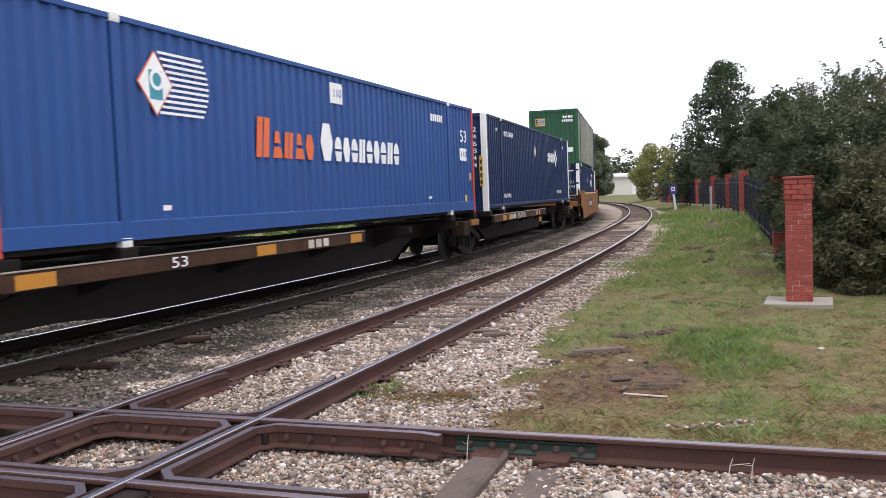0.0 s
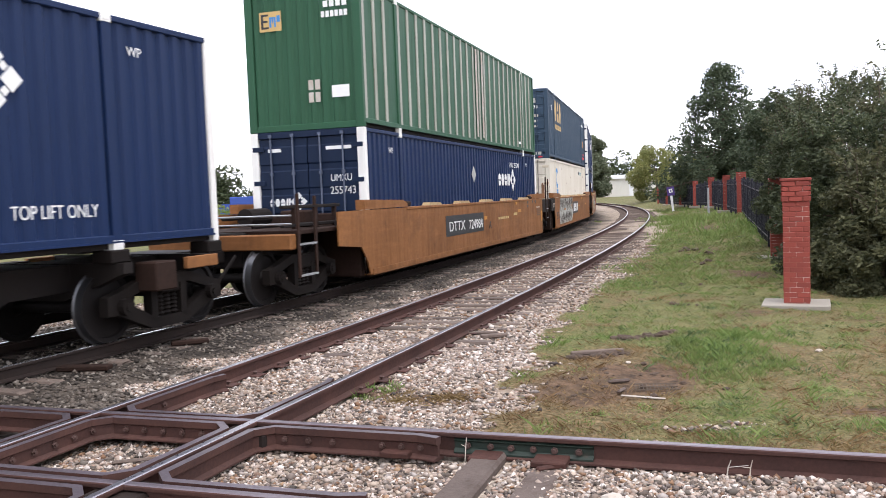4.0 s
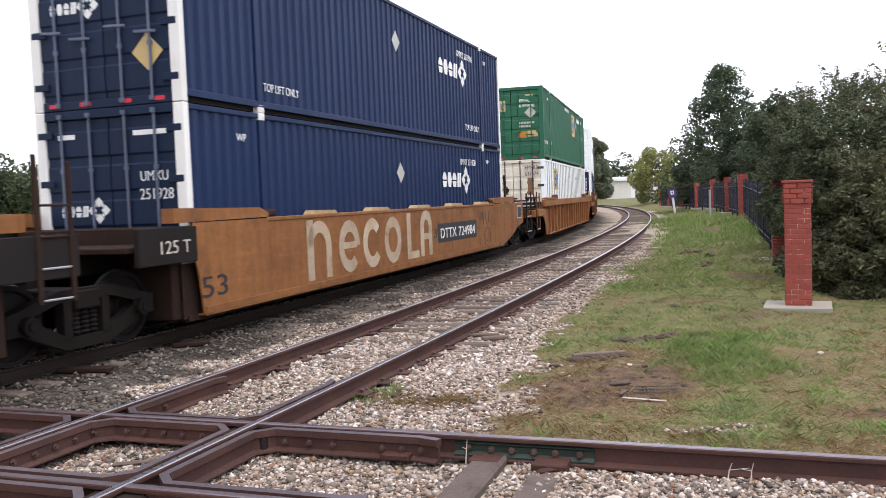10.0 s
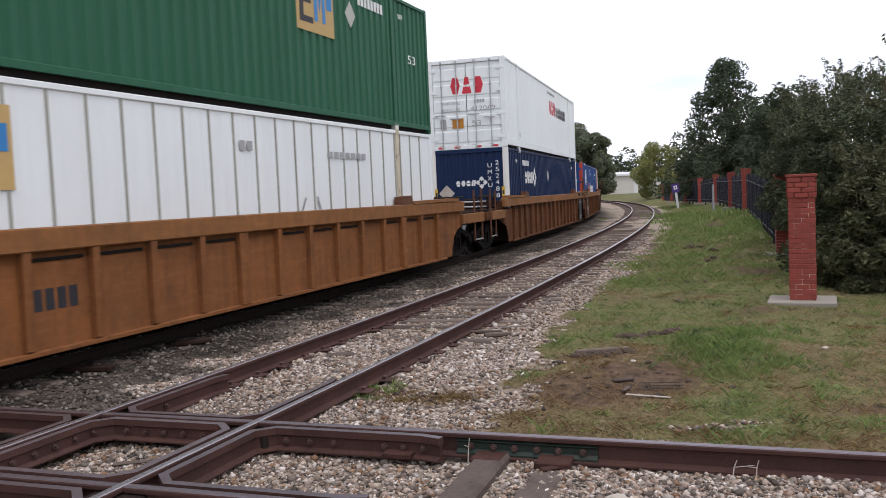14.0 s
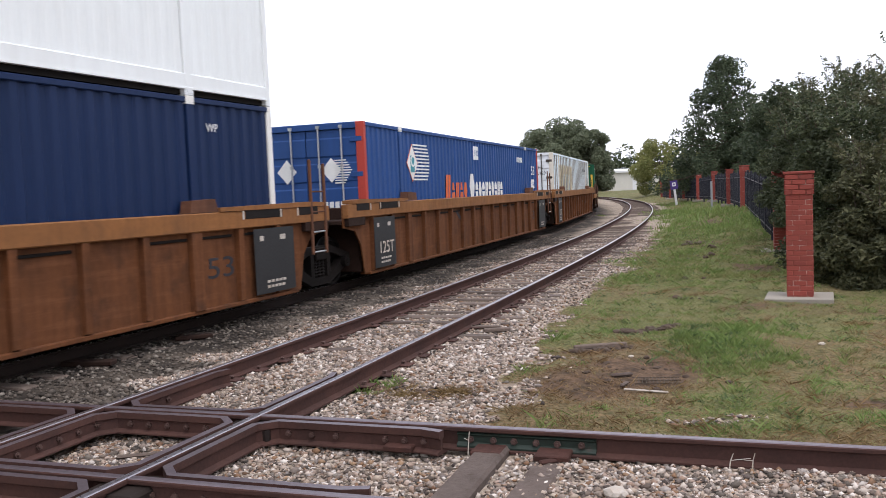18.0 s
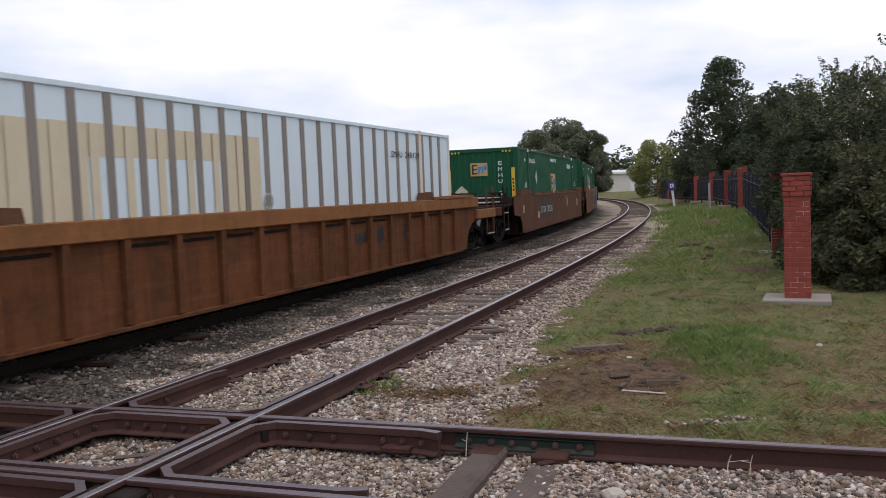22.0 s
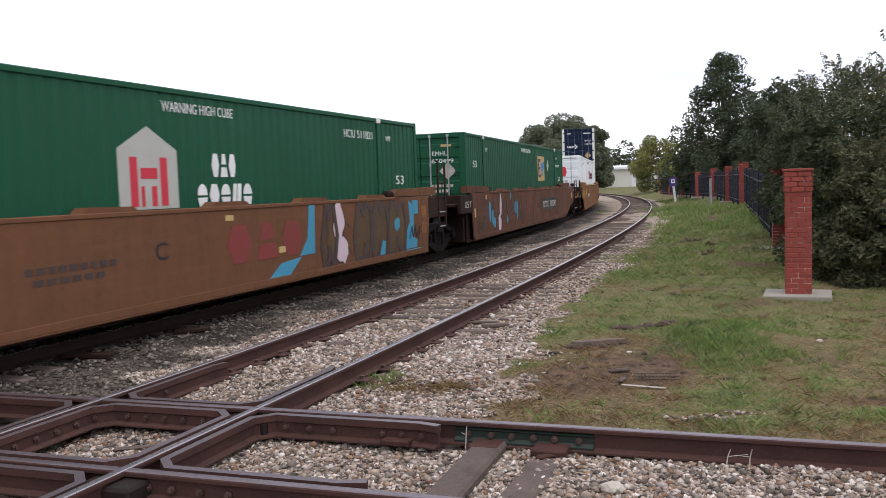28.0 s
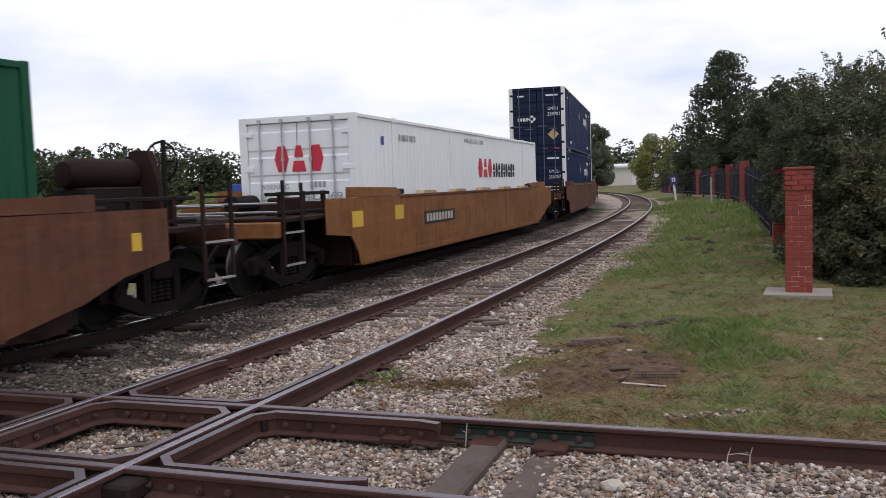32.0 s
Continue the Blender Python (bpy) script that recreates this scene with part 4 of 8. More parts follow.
sg = part("sign_plate", Solid().box(-0.30, 0.30, -0.06, -0.032, 1.3, 2.0, 0.01), "sign_violet", ms, "violet plate with a white square")
part("sign_square", Solid().box(-0.14, 0.14, -0.068, -0.061, 1.55, 1.85), "m_white", sg)
part("sign_square", Solid().box(-0.06, 0.06, -0.074, -0.069, 1.62, 1.78), "sign_violet", sg)


# ---- plants ----
def leaf_cloud(rng, centres, radii, count, size, flat=0.6):
    """Leaves scattered through lumps: arrays of small folded blades."""
    w = np.array([r ** 2.2 for r in radii])
    pick = rng.choice(len(centres), count, p=w / w.sum())
    d = rng.normal(size=(count, 3))
    d /= np.linalg.norm(d, axis=1)[:, None]
    rad = rng.uniform(0.35, 1.0, count) ** 0.45
    c = np.array(centres)[pick] + d * (np.array(radii)[pick] * rad)[:, None] * np.array([1, 1, 0.85])
    a = rng.normal(size=(count, 3))
    a[:, 2] *= flat
    a /= np.linalg.norm(a, axis=1)[:, None]
    b = np.cross(a, rng.normal(size=(count, 3)))
    b /= np.linalg.norm(b, axis=1)[:, None]
    s = size * rng.uniform(0.6, 1.5, count)[:, None]
    v = np.stack([c - a * s, c + b * s * 0.42 + a * s * 0.1, c + a * s, c - b * s * 0.42 + a * s * 0.1], 1).reshape(-1, 3)
    f = np.arange(count * 4).reshape(-1, 4)
    return v, f


def limb(s, p, q, r0, r1, rng, bend=0.08):
    p, q = Vector(p), Vector(q)
    n = 4
    prev = p
    for i in range(1, n + 1):
        t = i / n
        nxt = p.lerp(q, t) + Vector(rng.normal(0, bend * (q - p).length * 0.3, 3)) * (t < 1)
        s.cyl(prev, nxt, r0 + (r1 - r0) * (i - 1) / n, 7, r0 + (r1 - r0) * t)
        prev = nxt


def tree(name, label, x, y, h, spread_r, lumps, leaves, size, mat, seed, low=0.25, cone=0.0, cat="tree", group="", twigs=0, big=1.0):
    rng = np.random.default_rng(seed)
    z0 = ground_z(x, y) - 0.05
    t = thing(name, label, cat, group, pose(x, y, z0))
    trunk = Solid()
    limb(trunk, (0, 0, -0.1), (rng.normal(0, .1), rng.normal(0, .1), h * 0.6), 0.028 * h, 0.012 * h, rng)
    part("trunk", trunk, "bark", t)
    cs, rs = [], []
    for i in range(lumps):
        u = low + (1 - low) * (i + rng.uniform(0, 1)) / lumps
        if cone:
            taper = (1 - u) ** 0.8 * 1.15 + 0.10
        else:
            taper = math.sqrt(max(0.06, 1 - ((u - 0.45) / 0.62) ** 2))
        a, rr = rng.uniform(0, 2 * math.pi), spread_r * taper * math.sqrt(rng.uniform(0.1, 1))
        r = spread_r * rng.uniform(0.13, 0.30) * (0.6 + 0.5 * taper) * big
        c = (rr * math.cos(a), rr * math.sin(a), u * h - r * 0.3)
        cs.append(c)
        rs.append(r)
        if i % 4 == 0:
            b = Solid()
            limb(b, (0, 0, h * min(0.55, 0.15 + 0.5 * u)), c, 0.009 * h, 0.003 * h, rng)
            part("branch", b, "bark", t)
    v, f = leaf_cloud(rng, cs, rs, leaves, size)
    for i in range(twigs):
        # long arching shoots with leaves in rows, out of the top
        a, rr = rng.uniform(0, 2 * math.pi), spread_r * rng.uniform(0.1, 0.8)
        p = np.array([rr * math.cos(a), rr * math.sin(a), h * rng.uniform(0.90, 1.0)])
        out = np.array([math.cos(a), math.sin(a), 0]) * rng.uniform(0.1, 0.55)
        up = rng.uniform(0.35, 0.95)
        b = Solid()
        spine = [p + out * k * k + np.array([0, 0, up]) * (k - 0.25 * k * k) for k in np.linspace(0, 1, 7)]
        for q0, q1, k in zip(spine[:-1], spine[1:], range(6)):
            b.cyl(tuple(q0), tuple(q1), 0.011 - 0.0014 * k, 6, 0.0096 - 0.0014 * k)
        part("shoot", b, "bark", t)
        v2, f2 = leaf_cloud(rng, [tuple(q) for q in spine], [0.12, 0.11, 0.10, 0.10, 0.09, 0.08, 0.06], 90, size * 1.1)
        f = np.concatenate([f, f2 + len(v)])
        v = np.concatenate([v, v2])
    part("crown", raw_mesh("crown", v, f, mat), None, t)
    return t


HEDGE = [(7.9, 16.4, 3.0, 1.25, 61), (9.3, 17.0, 3.5, 1.5, 62), (11.0, 18.6, 4.3, 1.8, 63), (10.4, 21.2, 4.0, 1.6, 64), (7.2, 14.5, 2.0, 0.85, 65), (8.8, 14.3, 2.9, 1.2, 66),
         (10.6, 15.6, 3.7, 1.5, 67), (12.2, 24.6, 4.4, 1.7, 68), (14.0, 29.0, 4.9, 1.9, 69), (12.8, 21.5, 4.3, 1.8, 70), (15.6, 35.0, 5.2, 1.9, 71), (8.42, 20.0, 2.9, 0.8, 72), (9.6, 23.0, 3.7, 1.0, 73), (7.1, 13.75, 1.4, 0.7, 50), (8.2, 13.2, 1.6, 0.8, 51), (9.5, 12.9, 1.9, 1.0, 52)]
for i, (x, y, h, r, sd) in enumerate(HEDGE):
    tree("hedge_shrub", "tall dark green overgrown shrub behind the fence", x, y, h, r, 46, 26000 if y < 19 else 16000, 0.042, ("leaf", "leaf_olive")[i % 3 == 1], sd, low=0.32 if sd > 71 else 0.06, cat="shrub", group="overgrown hedge", twigs=16 if y < 19 else 9, big=1.25)
tree("evergreen_tree", "tall dark conical tree behind the fence", 23.4, 70.0, 11.4, 4.8, 150, 26000, 0.13, "leaf_dark", 81, low=0.08, cone=1.0, big=0.85)
tree("evergreen_tree", "dark broad tree behind the brick fence", 18.6, 46.0, 6.2, 2.3, 44, 16000, 0.10, "leaf_dark", 82, low=0.06, big=1.2)
tree("evergreen_tree", "dark broad tree behind the brick fence", 22.5, 56.0, 6.8, 3.0, 44, 16000, 0.12, "leaf_dark", 83, low=0.06, big=1.2)
tree("pale_tree", "yellow-green young tree at the end of the fence", 28.2, 110.0, 6.8, 3.9, 60, 22000, 0.13, "leaf_yellow", 84, low=0.1)
tree("pale_tree", "yellow-green young tree at the end of the fence", 33.0, 114.0, 5.2, 2.2, 50, 12000, 0.13, "leaf_yellow", 85, low=0.1)

tree("broadleaf_tree", "dark green bushy tree close behind the brick fence", 19.6, 52.0, 5.0, 1.7, 44, 12000, 0.10, "leaf_dark", 86, low=0.05)
tree("broadleaf_tree", "dark green bushy tree close behind the brick fence", 23.8, 68.0, 5.4, 2.0, 44, 12000, 0.12, "leaf_dark", 87, low=0.05)

# clump beyond the bend, woods round the field
for i, (x, y, h, r) in enumerate([(24, 205, 15.5, 7), (31, 207, 18.0, 7.5), (36, 204, 15.0, 5), (20, 212, 12, 5), (28, 215, 16, 7)]):
    tree("roadside_tree", "broad grey-green tree in a clump beyond the bend", x, y, h, r, 60, 26000, 0.28, "leaf_clump", 90 + i, low=0.1, group="tree clump", big=1.3)


def woods(name, label, pts, seed, mat, leaf, per):
    """A far wood: trunks hidden, one uneven mass of leaf lumps."""
    rng = np.random.default_rng(seed)
    cs, rs = [], []
    for x, y, h in pts:
        z0 = ground_z(x, y)
        for k in range(12):
            r = h * rng.uniform(0.16, 0.30)
            cs.append((x + rng.normal(0, h * 0.28), y + rng.normal(0, h * 0.25), z0 + max(r * 0.7, h * rng.uniform(0.05, 0.85))))
            rs.append(r)
    v, f = leaf_cloud(rng, cs, rs, per, leaf)
    return tagged(new(name, raw_mesh(name, v, f, mat)), label, "trees", kind="stuff")


rw = random.Random(5)
line = []
for i in range(60):
    t = i / 59
    line.append((-130 + 115 * t + rw.uniform(-3, 3), 100 + 40 * t + rw.uniform(-8, 8), (rw.uniform(9.0, 13.0) if t < 0.66 else rw.uniform(6.0, 11.0) if t < 0.82 else rw.uniform(3.5, 5.5))))
woods("wood_edge", "dark uneven line of trees across the field", line, 41, "leaf_far", 0.34, 170000)
line = []
for i in range(46):
    t = i / 45
    line.append((-15 + 55 * t, 190 + 70 * t + rw.uniform(-8, 8), rw.uniform(7, 11)))
woods("wood_edge", "dark uneven line of trees beyond the bend", line, 42, "leaf_far", 0.4, 34000)
line = []
for i in range(50):
    t = i / 49
    line.append((55 + 130 * t, 340 + rw.uniform(-10, 10), rw.uniform(11, 17)))
woods("wood_edge", "distant trees behind the pale building", line, 43, "leaf_far", 0.8, 22000)
line = [(37 + 5.5 * i + rw.uniform(-1, 1), 118 + 14 * i, rw.uniform(6, 9)) for i in range(10)]
woods("wood_edge", "dark trees at the end of the fence", line, 44, "leaf_far", 0.3, 22000)
line = [(-52 + 1.5 * i + rw.uniform(-1, 1), 53 + rw.uniform(-9, 9), rw.uniform(1.5, 2.9)) for i in range(34)]
woods("field_brush", "low light green brush at the field edge", line, 45, "weed", 0.11, 60000)

# ---- far building ----
bd = thing("warehouse", "long low pale metal warehouse with a wide door", "building", m=pose(61.5, 285, -0.3, 0, 0, 4))
part("wall", Solid().box(-9.2, 9.2, -6, 6, 0, 6.3, 0.05), "building", bd)
ribs = Solid()
for i in range(46):
    ribs.box(-9.1 + i * 0.4, -9.02 + i * 0.4, -6.06, -6.0, 0.1, 6.2)
part("wall_ribs", ribs, "building", bd)
part("roof", Solid().prism([(-6.6, 6.2), (6.6, 6.2), (6.6, 6.5), (0, 7.3), (-6.6, 6.5)], -9.5, 9.5, "x"), "building_roof", bd)
part("fascia", Solid().box(-9.5, 9.5, -6.75, -6.61, 5.9, 6.55, 0.02), "sign_white", bd)
part("door", Solid().box(0.2, 1.5, -6.1, -6.02, 0, 4.1, 0.03), "sign_white", bd, "white metal door")
sh = thing("shed", "small brown shed beside the warehouse", "shed", m=pose(51.2, 284, -0.3))
part("wall", Solid().box(-1.2, 1.2, -3, 3, 0, 6.4, 0.05), "tie", sh)
part("roof", Solid().prism([(-3.3, 6.35), (3.3, 6.35), (0, 7.1)], -1.4, 1.4, "x"), "building_roof", sh)


# ---- parked vehicles beyond the train ----
def parked_truck(x, y, rz, col, label):
    t = thing("parked_truck", label, "truck", "parked vehicles", pose(x, y, ground_z(x, y), 0, 0, rz))
    part("body", Solid().box(-2.2, 3.2, -1.15, 1.15, 1.0, 3.3, 0.06), col, t)
    part("cab", Solid().prism([(-4.0, 0.7), (-2.25, 0.7), (-2.25, 2.6), (-3.2, 2.6), (-3.5, 1.8), (-4.0, 1.7)], -1.05, 1.05), col, t)
    part("windscreen", Solid().prism([(-3.47, 1.8), (-3.18, 2.5), (-3.21, 2.52), (-3.51, 1.82)], -0.95, 0.95), "glass", t)
    part("chassis", Solid().box(-3.9, 3.1, -0.5, 0.5, 0.55, 1.0), "black", t)
    for wx in (-3.1, 1.6, 2.6):
        for wy in (-1.0, 1.0):
            part("wheel", Solid().lathe_y([(0.2, wy - 0.13), (0.45, wy - 0.13), (0.48, wy - 0.08), (0.48, wy + 0.08), (0.45, wy + 0.13), (0.2, wy + 0.13)], 16, wx, 0.48), "tyre", t)
    return t


parked_truck(-14.0, 88, 10, "m_dblue", "dark blue box truck parked beyond the railway")
parked_truck(-9.5, 90, 170, "m_white", "white box truck parked beyond the railway")
parked_truck(-20.0, 92, 5, "m_dblue", "dark blue box truck parked beyond the railway")

# ---- train: containers ----
CL, CH, CW = 16.15, 2.89, 1.29     # length, height, half width
POST_A, POST_B = 2.00, 14.15


def text_mesh(body, size, mat):
    cu = bpy.data.curves.new("lettering", "FONT")
    cu.body, cu.size, cu.extrude, cu.align_x, cu.align_y = body, size, 0.002, "LEFT", "BOTTOM_BASELINE"
    ob = bpy.data.objects.new("lettering", cu)
    me = bpy.data.meshes.new_from_object(ob)
    bpy.data.objects.remove(ob)
    me.materials.clear()
    me.materials.append(M[mat])
    return me


FACES = {"side": lambda y: pose(0, y, 0, 90, 0, 0), "end": lambda x: pose(x, 0, 0, 90, 0, -90)}


def lettering(parent, body, face, off, a, z, size, mat, width=None, name="lettering"):
    """Readable words on a face: a is the distance along it (side: x, end: -y)."""
    me = text_mesh(body, size, mat)
    ob = part(name, me, None, parent, at=FACES[face](off) @ pose(a, z, 0.0025))
    if width:
        xs = [v.co.x for v in me.vertices]
        k = width / max(0.01, max(xs) - min(xs))
        for v in me.vertices:
            v.co.x *= k
    return ob


SINGLE = {"emblem": "emblem_piece", "graffiti": "graffiti_piece", "marking": "marking", "faded_patch": "faded_patch", "scratch": "scratch", "pale_strip": "pale_strip", "soot_mark": "soot_mark", "number_bars": "number_bar", "wordmark": "wordmark_block", "speed_lines": "speed_line", "paint_patch": "paint_patch", "reflector": "reflector", "reflective_strip": "reflective_strip", "strip_bars": "strip_bar", "notice_plate": "notice_plate"}


def shape(parent, polys, face, off, mat, name="marking", label="", layer=0.004):
    """Flat painted outlines, a few millimetres proud: each a list of (a, z)."""
    if name in SINGLE:
        for p in polys:
            part(SINGLE[name], Solid().prism(p, 0, 0.0035, "z"), mat, parent, label, at=FACES[face](off))
        return None
    s = Solid()
    for i, p in enumerate(polys):
        s.prism(p, 0, 0.0035 + (i % 25) * 0.00015, "z")
    return part(name, s, mat, parent, label, at=FACES[face](off))


def blob(a, z, r, n, seed, sx=1.0):
    q = random.Random(seed)
    return [(a + sx * r * q.uniform(0.7, 1.1) * math.cos(2 * math.pi * i / n), z + r * q.uniform(0.7, 1.1) * math.sin(2 * math.pi * i / n)) for i in range(n)]


def rect(a0, a1, z0, z1):
    return [(a0, z0), (a1, z0), (a1, z1), (a0, z1)]


def diamond(a, z, w, h):
    return [(a - w, z), (a, z - h), (a + w, z), (a, z + h)]


def ring(a, z, r0, r1, a0=0.0, a1=360.0, n=20, squash=1.0):
    """A round band, whole or open, as one outline."""
    t = [radians(a0 + (a1 - a0) * i / n) for i in range(n + 1)]
    return [[(a + r1 * squash * math.cos(q), z + r1 * math.sin(q)) for q in t] + [(a + r0 * squash * math.cos(q), z + r0 * math.sin(q)) for q in t[::-1]]]


def brand_blocks(a0, a1, z0, z1, n, seed):
    """A wordmark as plain solid shapes, some split by a slit: no letters."""
    w, h = (a1 - a0) / n, z1 - z0
    out = []
    for i in range(n):
        x, k = a0 + i * w, (seed + i * 3 + (i * i) // 2) % 4
        m, zm = x + w / 2, (z0 + z1) / 2
        if k == 0:
            half = [(m + 0.40 * w * math.cos(t), zm + h / 2 * math.sin(t)) for t in (radians(12 + 15.6 * q) for q in range(11))]
            out += [half + [(m - 0.40 * w, zm), (m + 0.40 * w, zm)], [(m - 0.40 * w, zm - 0.1 * h), (m - 0.28 * w, z0), (m + 0.28 * w, z0), (m + 0.40 * w, zm - 0.1 * h)]]
        elif k == 1:
            out += [[(x + 0.05 * w, z0), (x + 0.38 * w, z0), (x + 0.54 * w, z1), (x + 0.21 * w, z1)], [(x + 0.46 * w, z0), (x + 0.79 * w, z0), (x + 0.95 * w, z1), (x + 0.62 * w, z1)]]
        elif k == 2:
            out += [[(x + 0.08 * w, z0), (x + 0.92 * w, z0), (x + 0.80 * w, z0 + 0.42 * h), (x + 0.20 * w, z0 + 0.42 * h)], [(x + 0.23 * w, z0 + 0.55 * h), (x + 0.77 * w, z0 + 0.55 * h), (x + 0.66 * w, z1), (x + 0.34 * w, z1)]]
        else:
            out += [[(x + 0.08 * w, zm), (x + 0.28 * w, z0), (x + 0.72 * w, z0), (x + 0.92 * w, zm), (x + 0.72 * w, z1), (x + 0.28 * w, z1)]]
    return out


def bars(a0, a1, z0, z1, n):
    """Unreadable writing as plain bars."""
    w = (a1 - a0) / n
    return [rect(a0 + i * w, a0 + i * w + w * 0.72, z0, z1) for i in range(n)]


def side_sheet(x0, x1, z0, z1, style):
    s = Solid()
    if style in ("corr", "fine"):
        pitch, deep = (0.275, 0.034) if style == "corr" else (0.24, 0.012)
        n = max(1, round((x1 - x0) / pitch))
        w = (x1 - x0) / n
        line = []
        for i in range(n):
            x = x0 + i * w
            line += [(x, -CW + 0.018 + deep), (x + 0.36 * w, -CW + 0.018 + deep), (x + 0.5 * w, -CW + 0.018), (x + 0.86 * w, -CW + 0.018)]
        line.append((x1, -CW + 0.018 + deep))
        k = len(line)
        v = [(x, y, z) for z in (z0, z1) for x, y in line] + [(x0, -CW + 0.10, z0), (x1, -CW + 0.10, z0), (x0, -CW + 0.10, z1), (x1, -CW + 0.10, z1)]
        f = [(i, i + 1, k + i + 1, k + i) for i in range(k - 1)] + [(2 * k, 2 * k + 1, 2 * k + 3, 2 * k + 2)]
        s.add(v, f)
    else:
        s.box(x0, x1, -CW + 0.022, -CW + 0.06, z0, z1)
    return s


def corner_casting():
    return Solid().box(-0.09, 0.09, -0.082, 0.082, -0.06, 0.06, 0.008).box(-0.05, 0.05, -0.086, -0.083, -0.028, 0.028)


SHEETS = {}


def shared(key, make, mat):
    if key not in SHEETS:
        SHEETS[key] = make().mesh(key[0], mat)
    return SHEETS[key]


def container(name, label, mat, style="corr", end="doors", post=None, rods="galv", end_mat=None, rib_mat=None, lift=None, rail_mat=None, castings="white_post", hinges=None, sill_z=0.185):
    """A 53-foot container. x from its leading end, y across, z from its floor; near side is -y."""
    c = thing(name, label, "container", "containers on the train")
    post = post or mat
    end_mat = end_mat or mat
    rail_mat = rail_mat or mat
    spans = [(0.11, POST_A - 0.08), (POST_A + 0.08, POST_B - 0.08), (POST_B + 0.08, CL - 0.11)]
    for turn in (0, 1):
        at = pose(CL, 0, 0, 0, 0, 180) if turn else pose(0, 0, 0)
        for i, (x0, x1) in enumerate(spans):
            part("side_panel", shared(("side_panel", style, i, mat), lambda: side_sheet(x0, x1, 0.17, CH - 0.07, style), mat), None, c, at=at)
            if style in ("rib", "seam") and not turn:
                n = max(2, round((x1 - x0) / 0.61))
                for k in range(n + (i == 1)):
                    x = x0 + 0.07 + (x1 - x0 - 0.14) * k / max(1, n)
                    w = 0.065 if style == "rib" else 0.016
                    me = shared(("rib", style, rib_mat), lambda: Solid().box(-w, w, -CW, -CW + 0.024, 0.17, CH - 0.07, 0.004), rib_mat)
                    part("rib", me, None, c, at=pose(x, 0, 0))
        part("top_rail", shared(("top_rail", rail_mat), lambda: Solid().box(0.1, CL - 0.1, -CW - 0.004, -CW + 0.07, CH - 0.09, CH - 0.01, 0.012), rail_mat), None, c, at=at)
        part("bottom_rail", shared(("bottom_rail", rail_mat, sill_z), lambda: Solid().box(0.1, CL - 0.1, -CW - 0.004, -CW + 0.07, 0.085, sill_z, 0.012).box(0.1, CL - 0.1, -CW - 0.016, -CW - 0.003, 0.085, 0.11), rail_mat), None, c, at=at)
        for x in (POST_A, POST_B):
            part("lift_post", shared(("lift_post", lift or mat), lambda: Solid().box(-0.075, 0.075, -CW - 0.008, -CW + 0.08, 0.0, CH, 0.01), lift or mat), None, c, at=at @ pose(x, 0, 0))
            for z in (CH - 0.055, 0.06):
                part("corner_casting", shared(("corner_casting", castings), corner_casting, castings), None, c, at=at @ pose(x, -CW + 0.07, z))
        for x in (0.06, CL - 0.06):
            part("corner_post", shared(("corner_post", post), lambda: Solid().box(-0.06, 0.06, -CW - 0.006, -CW + 0.17, 0, CH, 0.012), post), None, c, at=at @ pose(x, 0, 0))
    part("roof", shared(("roof", mat), lambda: Solid().box(0.05, CL - 0.05, -CW + 0.06, CW - 0.06, CH - 0.04, CH - 0.015, 0.01), mat), None, c)
    part("floor", shared(("floor",), lambda: Solid().box(0.1, CL - 0.1, -CW + 0.08, CW - 0.08, 0.012, 0.16), "black"), None, c)
    iw = CW - 0.17
    for k, x in ((0, 0.0), (1, CL)):
        at = pose(CL, 0, 0, 0, 0, 180) if k else pose(0, 0, 0)
        part("end_header", shared(("end_header", end_mat), lambda: Solid().box(0.004, 0.10, -iw, iw, CH - 0.13, CH, 0.01), end_mat), None, c, at=at)
        part("end_sill", shared(("end_sill", end_mat), lambda: Solid().box(0.006, 0.10, -iw, iw, 0.0, 0.13, 0.01), end_mat), None, c, at=at)
        if k == 0 and end == "doors":
            shape(c, [rect(a, a + 0.2, 0.04, 0.10) for a in (-1.0, -0.45, 0.25, 0.8)], "end", 0.0045, "m_red", "reflective_strip")
            for sgn in (-1, 1):
                y0, y1 = (0.012, iw - 0.01) if sgn > 0 else (-iw + 0.01, -0.012)

                def leaf():
                    prof = [(0.09, 0.14), (0.045, 0.14)]
                    for j in range(5):
                        z = 0.24 + j * 0.5
                        prof += [(0.045, z - 0.03), (0.028, z), (0.028, z + 0.33), (0.045, z + 0.36)]
                    return Solid().prism(prof + [(0.045, CH - 0.14), (0.09, CH - 0.14)], y0, y1, "y")
                door = part("door", shared(("door", end_mat, sgn), leaf, end_mat), None, c)
                for q in (0.28, 0.74):
                    y = y0 + (y1 - y0) * q
                    part("locking_bar", shared(("locking_bar", rods), lambda: Solid().cyl((0, 0, 0.05), (0, 0, CH - 0.05), 0.019, 8).box(-0.03, 0.03, -0.035, 0.035, 0.05, 0.11).box(-0.03, 0.03, -0.035, 0.035, CH - 0.11, CH - 0.05).box(-0.02, 0.02, -0.03, 0.03, 0.8, 0.86).box(-0.02, 0.02, -0.03, 0.03, 2.0, 2.06), rods), None, door, at=pose(0.0, y, 0))
                    part("door_handle", shared(("door_handle", rods), lambda: Solid().box(-0.012, 0.012, -0.02, 0.34, -0.02, 0.02, 0.006), rods), None, door, at=pose(-0.02, y - 0.1, 0.98 + 0.12 * (q > 0.5), 3, 0, 0))
